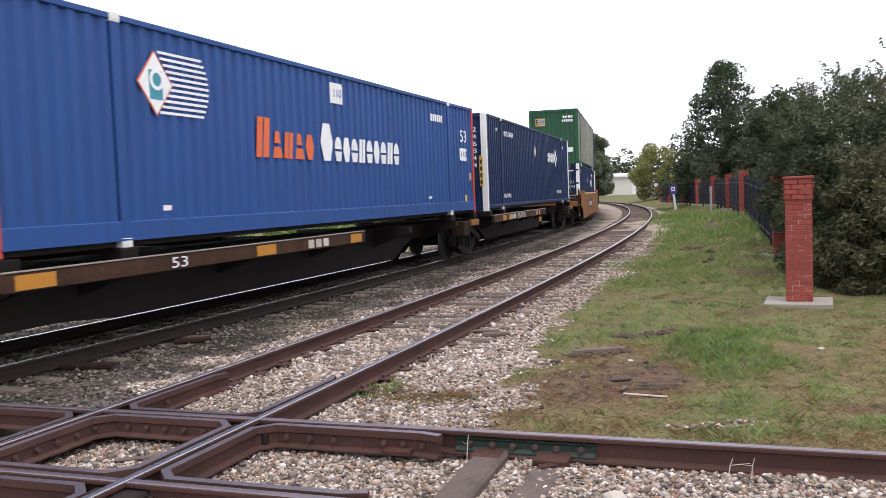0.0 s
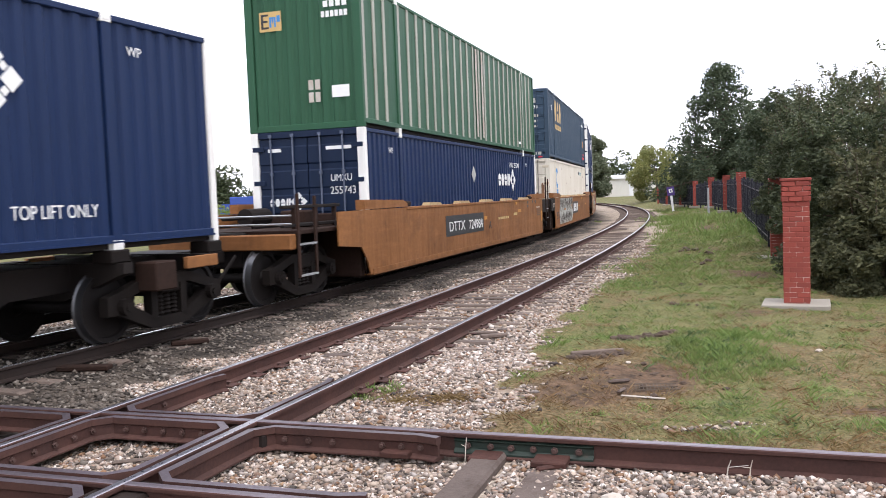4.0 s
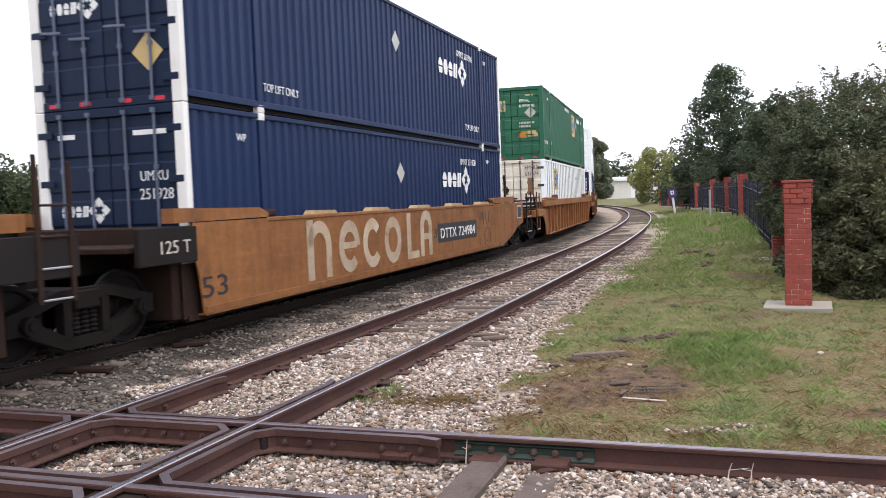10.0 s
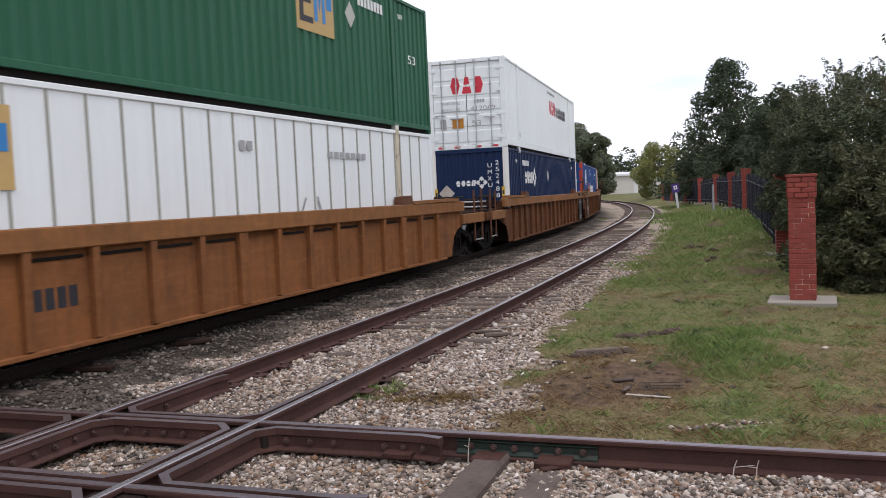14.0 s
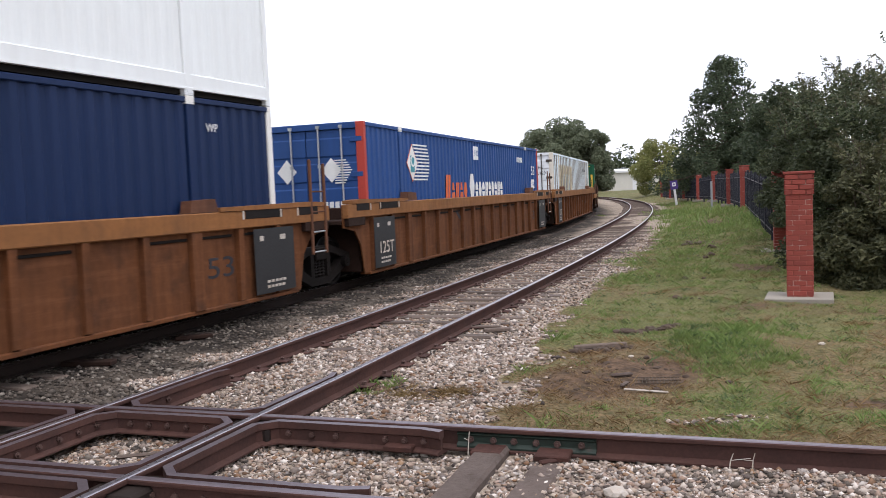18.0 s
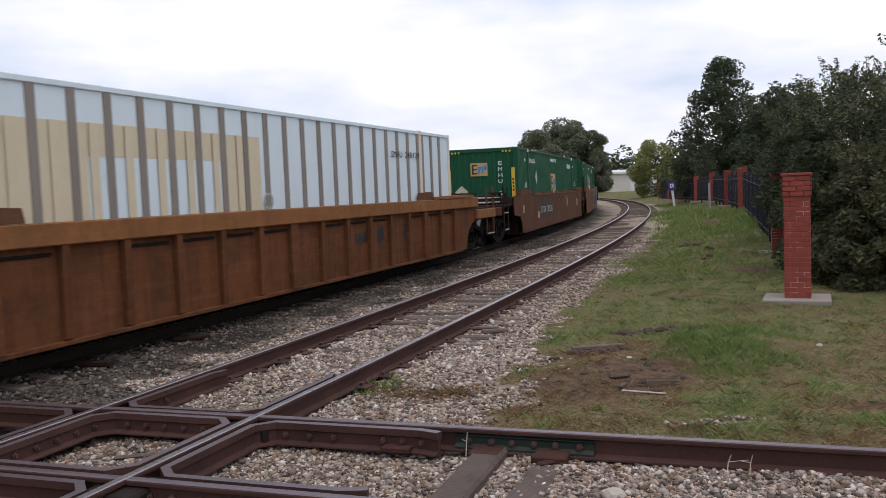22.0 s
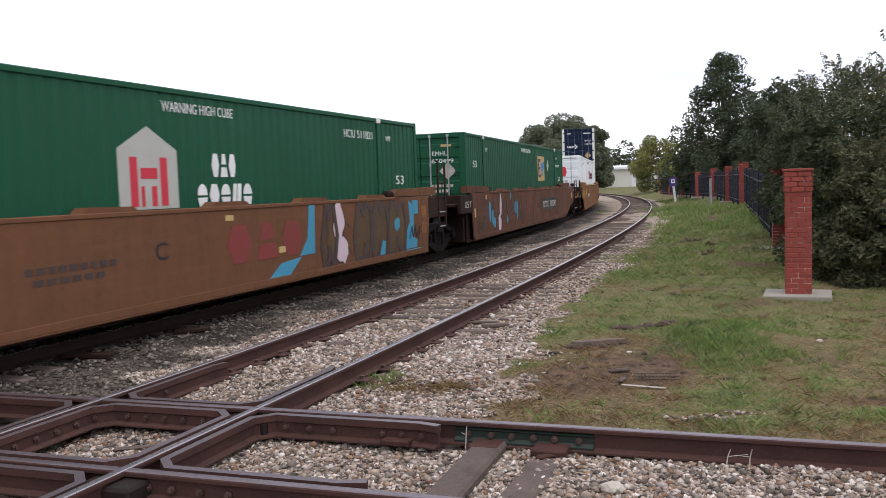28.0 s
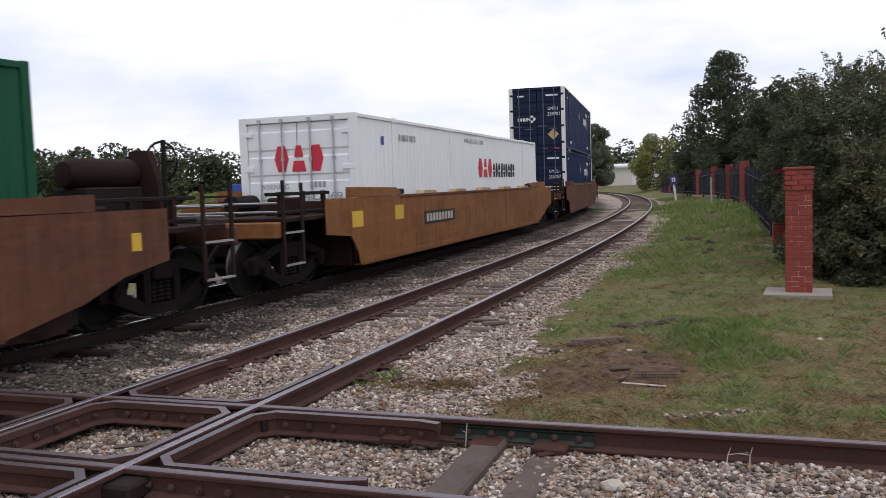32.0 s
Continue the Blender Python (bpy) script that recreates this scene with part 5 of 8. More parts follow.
                for z in (0.35, 1.1, 1.85, 2.55):
                    part("hinge", shared(("hinge", hinges or end_mat), lambda: Solid().box(-0.016, 0.03, -0.13, 0.13, -0.05, 0.05, 0.006), hinges or end_mat), None, door, at=pose(0.012, sgn * (iw + 0.0), z))
        else:
            def blank():
                s = Solid()
                n = 9
                w = 2 * iw / n
                line = []
                for i in range(n):
                    y = -iw + i * w
                    line += [(0.055, y), (0.055, y + 0.34 * w), (0.025, y + 0.5 * w), (0.025, y + 0.84 * w)]
                line.append((0.055, iw))
                pts = [(a, b) for a, b in line] + [(0.09, iw), (0.09, -iw)]
                return s.prism(pts, 0.13, CH - 0.13, "z")
            part("end_wall", shared(("end_wall", end_mat), blank, end_mat), None, c, at=at)
    return c


SIDE = -CW + 0.0175   # plane of the lettering on the sides
EDOOR, EWALL, EPOST = 0.0275, 0.0245, -0.0005   # planes of door, blank end and post markings


def high_cube_marks(c, mat="m_white", a=1.30):
    lettering(c, "WP", "side", SIDE, a, 2.42, 0.17, mat)
    lettering(c, "WP", "side", SIDE, 14.50, 2.42, 0.17, mat)


def four_petals(c, face, off, a, z, r, mat):
    """A ring of four folded diamonds round a hollow diamond."""
    polys = []
    for dx, dz in ((0, 1), (1, 0), (0, -1), (-1, 0)):
        cx, cz = a + dx * r * 0.62, z + dz * r * 0.62
        w = r * 0.40
        polys += [diamond(cx, cz, w * 0.98, w * 0.98)]
    for dx, dz in ((1, 1), (1, -1), (-1, -1), (-1, 1)):
        cx, cz = a + dx * r * 0.36, z + dz * r * 0.36
        polys += [diamond(cx, cz, r * 0.16, r * 0.16)]
    shape(c, polys, face, off, mat, "emblem")


def navy_box(label, end="doors", post=None, top_lift=True, mirrored=False, num="", num_x=12.06):
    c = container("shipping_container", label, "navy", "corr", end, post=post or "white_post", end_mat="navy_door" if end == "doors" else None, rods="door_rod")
    if mirrored:
        shape(c, brand_blocks(2.87, 4.35, 1.74, 2.16, 4, 12), "side", SIDE, "m_white", "wordmark")
        four_petals(c, "side", SIDE, 4.72, 1.96, 0.37, "m_white")
        shape(c, [diamond(7.73, 2.05, 0.24, 0.24)], "side", SIDE, "m_silver", "placard_holder")
        shape(c, bars(2.49, 3.68, 2.36, 2.54, 8), "side", SIDE, "m_white", "number_bars")
    else:
        shape(c, brand_blocks(10.55, 12.12, 1.74, 2.12, 4, 12), "side", SIDE, "m_white", "wordmark")
        four_petals(c, "side", SIDE, 12.52, 1.93, 0.37, "m_white")
        shape(c, [diamond(7.8, 2.05, 0.23, 0.23)], "side", SIDE, "m_silver", "placard_holder")
        if num:
            lettering(c, "UMXU", "side", SIDE, num_x, 2.34, 0.24, "m_white", 0.54)
            lettering(c, num, "side", SIDE, num_x + 0.66, 2.34, 0.24, "m_white", 0.72)
        else:
            shape(c, bars(12.15, 13.35, 2.34, 2.52, 8), "side", SIDE, "m_white", "number_bars")
    high_cube_marks(c)
    if top_lift:
        lettering(c, "TOP LIFT ONLY", "side", SIDE, 2.14, 0.36, 0.19, "m_white", 1.15)
        lettering(c, "TOP LIFT ONLY", "side", SIDE, 12.62, 0.42, 0.22, "m_white", 1.25)
    if end == "doors":
        shape(c, brand_blocks(-0.92, -0.42, 1.36, 1.52, 4, 12), "end", EDOOR, "m_white", "wordmark")
        four_petals(c, "end", EDOOR, -0.24, 1.45, 0.19, "m_white")
        shape(c, [diamond(0.74, 0.72, 0.26, 0.26)], "end", EDOOR, "m_tan", "placard_holder")
        lettering(c, "UMXU", "end", EDOOR, 0.50, 1.84, 0.2, "m_white", 0.46)
        if num:
            lettering(c, num, "end", EDOOR, 0.48, 1.58, 0.22, "m_white", 0.56)
        shape(c, [rect(0.42, 0.98, 2.48, 2.55), rect(-0.9, -0.6, 2.48, 2.55)], "end", EDOOR, "m_white", "marking")
    else:
        shape(c, [diamond(-0.78, 1.49, 0.27, 0.27)], "end", EWALL, "m_dimwhite", "placard_holder")
        shape(c, brand_blocks(-0.47, 0.22, 1.70, 1.88, 4, 12), "end", EWALL, "m_white", "wordmark")
        four_petals(c, "end", EWALL, 0.40, 1.80, 0.2, "m_white")
        for i, ch in enumerate("UMXU"):
            lettering(c, ch, "end", EWALL, 0.60, 2.27 - 0.21 * i, 0.2, "m_white", 0.14)
        if num:
            for i, ch in enumerate(num):
                lettering(c, ch, "end", EWALL, 0.86, 2.35 - 0.21 * i, 0.2, "m_white", 0.12)
        else:
            shape(c, [rect(0.86, 0.98, 2.5 - 0.21 * i - 0.15, 2.5 - 0.21 * i) for i in range(6)], "end", EWALL, "m_white", "number_bars")
        for a in (-1.18, 1.06):
            shape(c, [rect(a, a + 0.10, 0.74, 1.64)], "end", EPOST, "m_yellow", "reflective_strip")
            shape(c, [rect(a + 0.02, a + 0.08, 0.80 + 0.2 * i, 0.92 + 0.2 * i) for i in range(4)], "end", EPOST - 0.0045, "m_black", "strip_bars")
    return c


def speed_line_box(label, end):
    c = container("shipping_container", label, "blue", "corr", end, post="red_post", sill_z=0.33)
    # emblem: white diamond with a teal window, orange edge, speed lines behind
    shape(c, [diamond(2.73, 2.11, 0.36, 0.43)], "side", SIDE, "m_orange", "emblem")
    shape(c, [diamond(2.73, 2.11, 0.33, 0.40)], "side", SIDE - 0.0045, "m_white", "emblem")
    shape(c, [rect(2.60, 2.86, 1.90, 2.28)], "side", SIDE - 0.009, "m_teal", "emblem")
    shape(c, ring(2.75, 2.16, 0.09, 0.14), "side", SIDE - 0.0135, "m_white", "emblem")
    lines = []
    for i in range(11):
        z = 1.72 + i * 0.079
        bow = 1 - ((i - 5) / 7.0) ** 2
        lines.append(rect(2.80 + 0.26 * (1 - abs(i - 5) / 5.0), 3.62 + 0.28 * bow, z, z + 0.036))
    shape(c, lines, "side", SIDE, "m_white", "speed_lines")
    shape(c, brand_blocks(5.05, 5.55, 1.22, 1.86, 1, 41) + brand_blocks(5.55, 7.0, 1.22, 1.66, 4, 42), "side", SIDE, "m_orange", "wordmark")
    shape(c, brand_blocks(7.18, 7.75, 1.22, 1.90, 1, 43) + brand_blocks(7.75, 10.88, 1.22, 1.68, 9, 44), "side", SIDE, "m_white", "wordmark")
    shape(c, [rect(7.68, 8.18, 2.30, 2.68)], "side", SIDE, "m_white", "notice_plate")
    shape(c, [rect(15.0, 15.55, 1.42, 1.75)], "side", SIDE, "m_white", "notice_plate")
    lettering(c, "110", "side", SIDE - 0.0045, 7.78, 2.42, 0.22, "m_dblue", 0.30)
    lettering(c, "110", "side", SIDE - 0.0045, 15.06, 1.52, 0.22, "m_dblue", 0.42)
    lettering(c, "53", "side", SIDE, 15.05, 1.92, 0.45, "m_white", 0.5)
    shape(c, bars(12.9, 13.75, 2.33, 2.50, 6), "side", SIDE, "m_white", "number_bars")
    shape(c, [rect(2.75, 2.92, 0.44, 0.51), rect(12.6, 12.8, 0.44, 0.5)], "side", SIDE, "m_white", "notice_plate")
    shape(c, [rect(15.3, 15.5, 0.3, 0.5), rect(15.75, 15.9, 0.9, 1.1)], "side", SIDE, "m_ochre", "notice_plate")
    shape(c, [diamond(-0.45, 1.95, 0.22, 0.25), diamond(0.55, 1.95, 0.22, 0.25)], "end", EDOOR, "m_white", "emblem")
    shape(c, [rect(0.62, 1.0 - 0.03 * abs(i - 5), 1.68 + i * 0.05, 1.705 + i * 0.05) for i in range(10)], "end", EDOOR, "m_white", "speed_lines")
    shape(c, bars(0.35, 0.85, 1.18, 1.32, 4) + bars(0.5, 0.85, 0.95, 1.08, 3) + bars(0.55, 0.85, 0.75, 0.87, 3), "end", EDOOR, "m_white", "number_bars")
    return c


def tan_sign(c, face, off, a0, a1, z0, z1):
    """The tan sign with two block marks."""
    shape(c, [rect(a0, a1, z0, z1)], face, off, "m_ochre", "sign_panel", "tan sign panel")
    w, h = a1 - a0, z1 - z0
    a = a0 + 0.08 * w
    shape(c, [rect(a, a + 0.10 * w, z0 + .14 * h, z1 - .12 * h), rect(a + .1 * w, a + .34 * w, z0 + .14 * h, z0 + .24 * h), rect(a + .1 * w, a + .30 * w, z0 + .46 * h, z0 + .56 * h), rect(a + .1 * w, a + .34 * w, z1 - .22 * h, z1 - .12 * h)], face, off - 0.0045, "m_black", "wordmark")
    shape(c, [rect(a0 + .46 * w, a0 + .55 * w, z0 + .2 * h, z0 + .72 * h), [(a0 + .55 * w, z0 + .72 * h), (a0 + .61 * w, z0 + .35 * h), (a0 + .68 * w, z0 + .72 * h)], rect(a0 + .68 * w, a0 + .76 * w, z0 + .2 * h, z0 + .72 * h), rect(a0 + .80 * w, a0 + .95 * w, z0 + .45 * h, z0 + .78 * h)], face, off - 0.0045, "m_lblue", "wordmark")


def green_box(label, end, kind):
    c = container("shipping_container", label, "dusty_green" if kind == "tall" else "green", "corr" if kind == "tall" else "fine", end, rods="dusty_green" if kind == "tall" else "galv")
    high_cube_marks(c, a=2.24 if kind == "low_b" else 1.30)
    lettering(c, "53", "side", SIDE, 14.95, 1.52, 0.27, "m_white", 0.42)
    if kind == "house":
        lettering(c, "HCIU", "side", SIDE, 12.62, 2.44, 0.22, "m_white", 0.46)
        lettering(c, "511821", "side", SIDE, 13.18, 2.44, 0.22, "m_white", 0.68)
    elif kind == "low_b":
        lettering(c, "EMHU 650499", "side", SIDE, 14.35, 2.12, 0.15, "m_white", 0.95)
    else:
        shape(c, bars(12.55, 13.75, 2.36, 2.56, 8), "side", SIDE, "m_white", "number_bars")
    lettering(c, "WARNING HIGH CUBE", "side", SIDE, 7.4, 2.56, 0.2, "m_white", 1.62)
    if kind == "house":
        z = 1.26
        shape(c, [[(6.51, z), (7.66, z), (7.66, z + 0.78), (7.08, z + 1.08), (6.51, z + 0.78)]], "side", SIDE, "m_silver", "emblem", "white house-shaped emblem with red bars")
        shape(c, [rect(6.72, 6.86, z + .04, z + .68), rect(6.92, 7.24, z + .40, z + .54), rect(7.30, 7.44, z + .04, z + .68), rect(6.92, 6.98, z + 0.04, z + .3), rect(7.12, 7.22, z + 0.04, z + .3)], "side", SIDE - 0.0045, "m_red", "emblem")
        shape(c, brand_blocks(8.42, 9.05, 1.68, 2.02, 3, 51) + brand_blocks(8.05, 9.46, 1.26, 1.58, 5, 52), "side", SIDE, "m_white", "wordmark")
    elif kind == "tall":
        tan_sign(c, "side", SIDE, 10.15, 11.5, 1.52, 2.60)
        shape(c, [diamond(12.2, 2.1, 0.22, 0.26)], "side", SIDE, "m_silver", "placard_holder")
        lettering(c, "TOP LIFT ONLY", "side", SIDE, 0.30, 0.62, 0.2, "m_white", 0.95)
        lettering(c, "53", "side", SIDE, 2.15, 0.66, 0.2, "m_white", 0.26)
    elif kind == "low_a":
        tan_sign(c, "side", SIDE, 7.36, 8.68, 1.22, 2.06)
        shape(c, [diamond(3.76, 1.88, 0.24, 0.26)], "side", SIDE, "m_silver", "placard_holder")
        lettering(c, "265265", "side", SIDE, 2.92, 2.40, 0.24, "m_white", 0.6)
        lettering(c, "EMHU", "side", SIDE, 2.28, 2.40, 0.24, "m_white", 0.54)
        lettering(c, "53", "side", SIDE, 1.26, 1.50, 0.26, "m_white", 0.4)
    else:
        tan_sign(c, "side", SIDE, 10.35, 11.75, 1.55, 2.5)
        shape(c, [diamond(12.5, 2.15, 0.22, 0.25)], "side", SIDE, "m_silver", "placard_holder")
        lettering(c, "53", "side", SIDE, 0.80, 1.95, 0.27, "m_white", 0.4)
    if end == "doors":
        e = EDOOR
        tan_sign(c, "end", e, -0.82, -0.22, 1.95, 2.38)
        lettering(c, "HCIU" if kind == "house" else "EMHU", "end", e, 0.34, 2.28, 0.17, "m_white", 0.44)
        lettering(c, {"tall": "649988", "low_b": "650499"}.get(kind, "511821"), "end", e, 0.32, 2.08, 0.16, "m_white", 0.62)
        shape(c, [diamond(0.78, 1.86, 0.24, 0.24)], "end", e, "m_dimwhite", "placard_holder")
        lettering(c, "53", "end", e, -0.88, 1.42, 0.24, "m_white", 0.30)
        shape(c, bars(0.28, 0.95, 1.42, 1.50, 6) + bars(0.28, 0.80, 1.28, 1.36, 5), "end", e, "m_dimwhite", "number_bars")
        shape(c, [rect(0.26, 0.60, 0.86, 1.12)], "end", e, "m_amber", "notice_plate")
        shape(c, [rect(0.64, 1.05, 0.90, 1.14), rect(-0.88, -0.72, 0.86, 1.08), rect(-0.9, -0.6, 2.52, 2.58), rect(0.6, 0.9, 2.52, 2.58)], "end", e, "m_tan", "notice_plate")
    else:
        e = EWALL
        tan_sign(c, "end", e, -0.38, 0.22, 1.95, 2.4)
        shape(c, [diamond(-0.72, 1.42, 0.24, 0.22)], "end", e, "m_dimwhite", "placard_holder")
        for i, ch in enumerate("EMHU 265265"):
            if ch != " ":
                lettering(c, ch, "end", e, 0.58, 2.30 - 0.205 * i, 0.19, "m_white", 0.14)
        lettering(c, "53", "end", e, -0.12, 0.78, 0.24, "m_white", 0.34)
        for a in (-1.2, 1.06):
            shape(c, [rect(a, a + 0.12, 0.9, 2.2)], "end", EPOST, "m_yellow", "reflective_strip")
            shape(c, [rect(a + 0.03, a + 0.09, 1.4 + 0.12 * i, 1.48 + 0.12 * i) for i in range(4)], "end", EPOST - 0.0045, "m_black", "strip_bars")
        shape(c, [rect(a, a + 0.06, 2.74, 2.80) for a in (-1.05, -0.93, -0.81, 0.75, 0.87, 0.99)], "end", 0.0035, "m_yellow", "marking")
    return c


def ribbed_green(label):
    c = container("shipping_container", label, "old_green", "rib", "plain", rib_mat="rib_grey")
    shape(c, [rect(8.28, 8.44, 0.25, 2.78), rect(8.90, 9.06, 0.25, 2.78)], "side", -CW - 0.001, "m_dimwhite", "pale_strip")
    shape(c, [rect(13.6, 14.0, 0.30, 0.38)], "side", -CW + 0.016, "m_white", "notice_plate")
    tan_sign(c, "end", EWALL, -0.95, -0.45, 2.05, 2.45)
    shape(c, bars(0.5, 1.05, 2.42, 2.54, 4) + bars(0.45, 1.05, 2.22, 2.34, 6), "end", EWALL, "m_white", "number_bars")
    shape(c, [rect(0.62, 1.0, 0.62, 0.86)], "end", EWALL, "m_white", "notice_plate")
    shape(c, bars(0.1, 0.4, 0.8, 1.0, 2) + bars(0.1, 0.4, 0.55, 0.75, 2), "end", EWALL, "m_dimwhite", "number_bars")
    return c


def cream_box(label):
    c = container("shipping_container", label, "cream", "corr", "doors", castings="dirty_white", rods="rib_brown", hinges="dirty_white")
    shape(c, ring(2.56, 2.09, 0.28, 0.45, 40, 320, 24, 0.85), "side", SIDE, "m_lblue", "emblem", "blue open ring emblem")
    shape(c, brand_blocks(2.3, 2.9, 1.38, 1.62, 3, 61), "side", SIDE, "m_lblue", "wordmark")
    shape(c, bars(12.05, 12.55, 2.38, 2.56, 3), "side", SIDE, "m_black", "number_bars")
    lettering(c, "933789", "side", SIDE, 12.68, 2.38, 0.22, "m_teal", 0.85)
    shape(c, [rect(-0.9, -0.2, 1.9, 2.42)], "end", EDOOR, "m_white", "sign_panel")
    shape(c, brand_blocks(-0.84, -0.26, 2.1, 2.36, 3, 62) + bars(-0.84, -0.26, 1.96, 2.04, 7), "end", EDOOR - 0.0045, "m_lblue", "wordmark")
    for a, z0, z1, w in ((0.55, 1.40, 1.62, 0.12), (0.72, 0.9, 1.5, 0.10), (0.98, 1.3, 1.9, 0.07), (-0.2, 0.2, 0.9, 0.06)):
        shape(c, [[(a - w, z0), (a + w * 0.8, z0 + 0.05), (a + w, z1 - 0.1), (a + w * 0.3, z1), (a - w * 0.8, z1 - 0.06)]], "end", EDOOR, "rust_run", "rust_stain", "brown rust run")
    for a, z, r in ((4.3, 2.55, 0.05), (8.1, 2.2, 0.06), (10.4, 1.5, 0.05), (6.2, 1.9, 0.04), (11.6, 2.6, 0.05), (14.6, 2.3, 0.09), (15.4, 1.6, 0.07)):
        shape(c, [blob(a, z, r, 9, int(a * 10), 0.6)], "side", SIDE, "rust_run", "rust_stain", "small rust spot")
    return c


def slate_box(label):
    c = container("shipping_container", label, "slate", "corr", "doors", rods="slate", castings="slate")
    shape(c, brand_blocks(2.24, 4.66, 1.72, 2.62, 3, 63), "side", SIDE, "m_ochre", "wordmark")
    shape(c, bars(2.40, 4.66, 1.36, 1.58, 10), "side", SIDE, "m_ochre", "wordmark")
    shape(c, [rect(15.02, 15.36, 1.10, 1.48)], "side", SIDE, "m_amber", "notice_plate")
    shape(c, bars(14.7, 15.9, 0.42, 0.56, 9) + bars(15.0, 15.8, 0.66, 0.74, 5), "side", SIDE, "m_red", "number_bars")
    shape(c, bars(14.5, 15.5, 2.3, 2.42, 6), "side", SIDE, "m_white", "number_bars")
    lettering(c, "53", "side", SIDE, 1.1, 2.1, 0.3, "m_white", 0.34)
    e = EDOOR
    shape(c, [rect(0.1, 0.62, 2.32, 2.48)] + bars(0.5, 0.9, 2.3, 2.5, 1), "end", e, "m_silver", "number_bars")
    lettering(c, "931281", "end", e, 0.12, 2.08, 0.18, "m_white", 0.72)
    shape(c, bars(0.15, 0.95, 1.72, 1.84, 3) + bars(0.15, 0.9, 1.5, 1.6, 3) + bars(0.15, 0.9, 1.3, 1.38, 3), "end", e, "m_dimwhite", "number_bars")
    shape(c, [rect(-0.8, -0.62, 0.95, 1.2), rect(0.72, 0.96, 0.16, 0.28)], "end", e, "m_silver", "notice_plate")
    return c


def seam_box(label):
    c = container("shipping_container", label, "bright_white", "seam", "doors", rib_mat="rib_grey", end_mat="stained_white", rods="hinge_dark", lift="dirty_white", castings="dirty_white", post="white", hinges="hinge_dark")
    tan_sign(c, "side", -CW - 0.001, 2.80, 4.0, 1.68, 2.58)
    shape(c, bars(11.0, 12.6, 2.2, 2.32, 7) + bars(8.2, 8.6, 2.25, 2.4, 2), "side", -CW - 0.001, "m_grey", "number_bars")
    shape(c, [[(9.9, 1.2), (10.1, 1.5), (10.14, 1.48), (9.96, 1.2)], [(10.5, 1.5), (10.62, 1.25), (10.66, 1.27), (10.54, 1.52)]], "side", -CW - 0.001, "m_grey", "scratch")
    e = EDOOR
    tan_sign(c, "end", e, -1.02, -0.48, 2.20, 2.64)
    shape(c, [rect(0.44, 1.05, 2.20, 2.74)], "end", e, "m_dimwhite", "number_panel")
    lettering(c, "EMHU", "end", e - 0.0045, 0.48, 2.50, 0.22, "m_black", 0.48)
    lettering(c, "637474", "end", e - 0.0045, 0.48, 2.25, 0.21, "m_black", 0.54)
    shape(c, [rect(0.45, 0.95, 0.95, 1.45)], "end", e, "m_dimwhite", "notice_panel")
    for a, z0, z1, w in ((-0.66, 0.16, 2.12, 0.15), (-0.30, 1.50, 1.85, 0.10), (0.70, 0.16, 0.95, 0.17), (0.69, 1.48, 2.16, 0.16)):
        q = random.Random(int(a * 100) + int(z0 * 10))
        left = [(a - w * q.uniform(0.55, 1.0), z0 + (z1 - z0) * k / 7) for k in range(8)]
        right_edge = [(a + w * q.uniform(0.55, 1.0), z0 + (z1 - z0) * k / 7) for k in range(8)]
        shape(c, [right_edge + left[::-1]], "end", e, "rust_run", "rust_stain", "brown rust run")
    for a, z in ((-0.72, 1.62), (-0.30, 1.66)):
        shape(c, [blob(a, z, 0.13, 14, 5)], "end", e - 0.004, "deck", "rust_stain", "dark round rust spot")
    return c


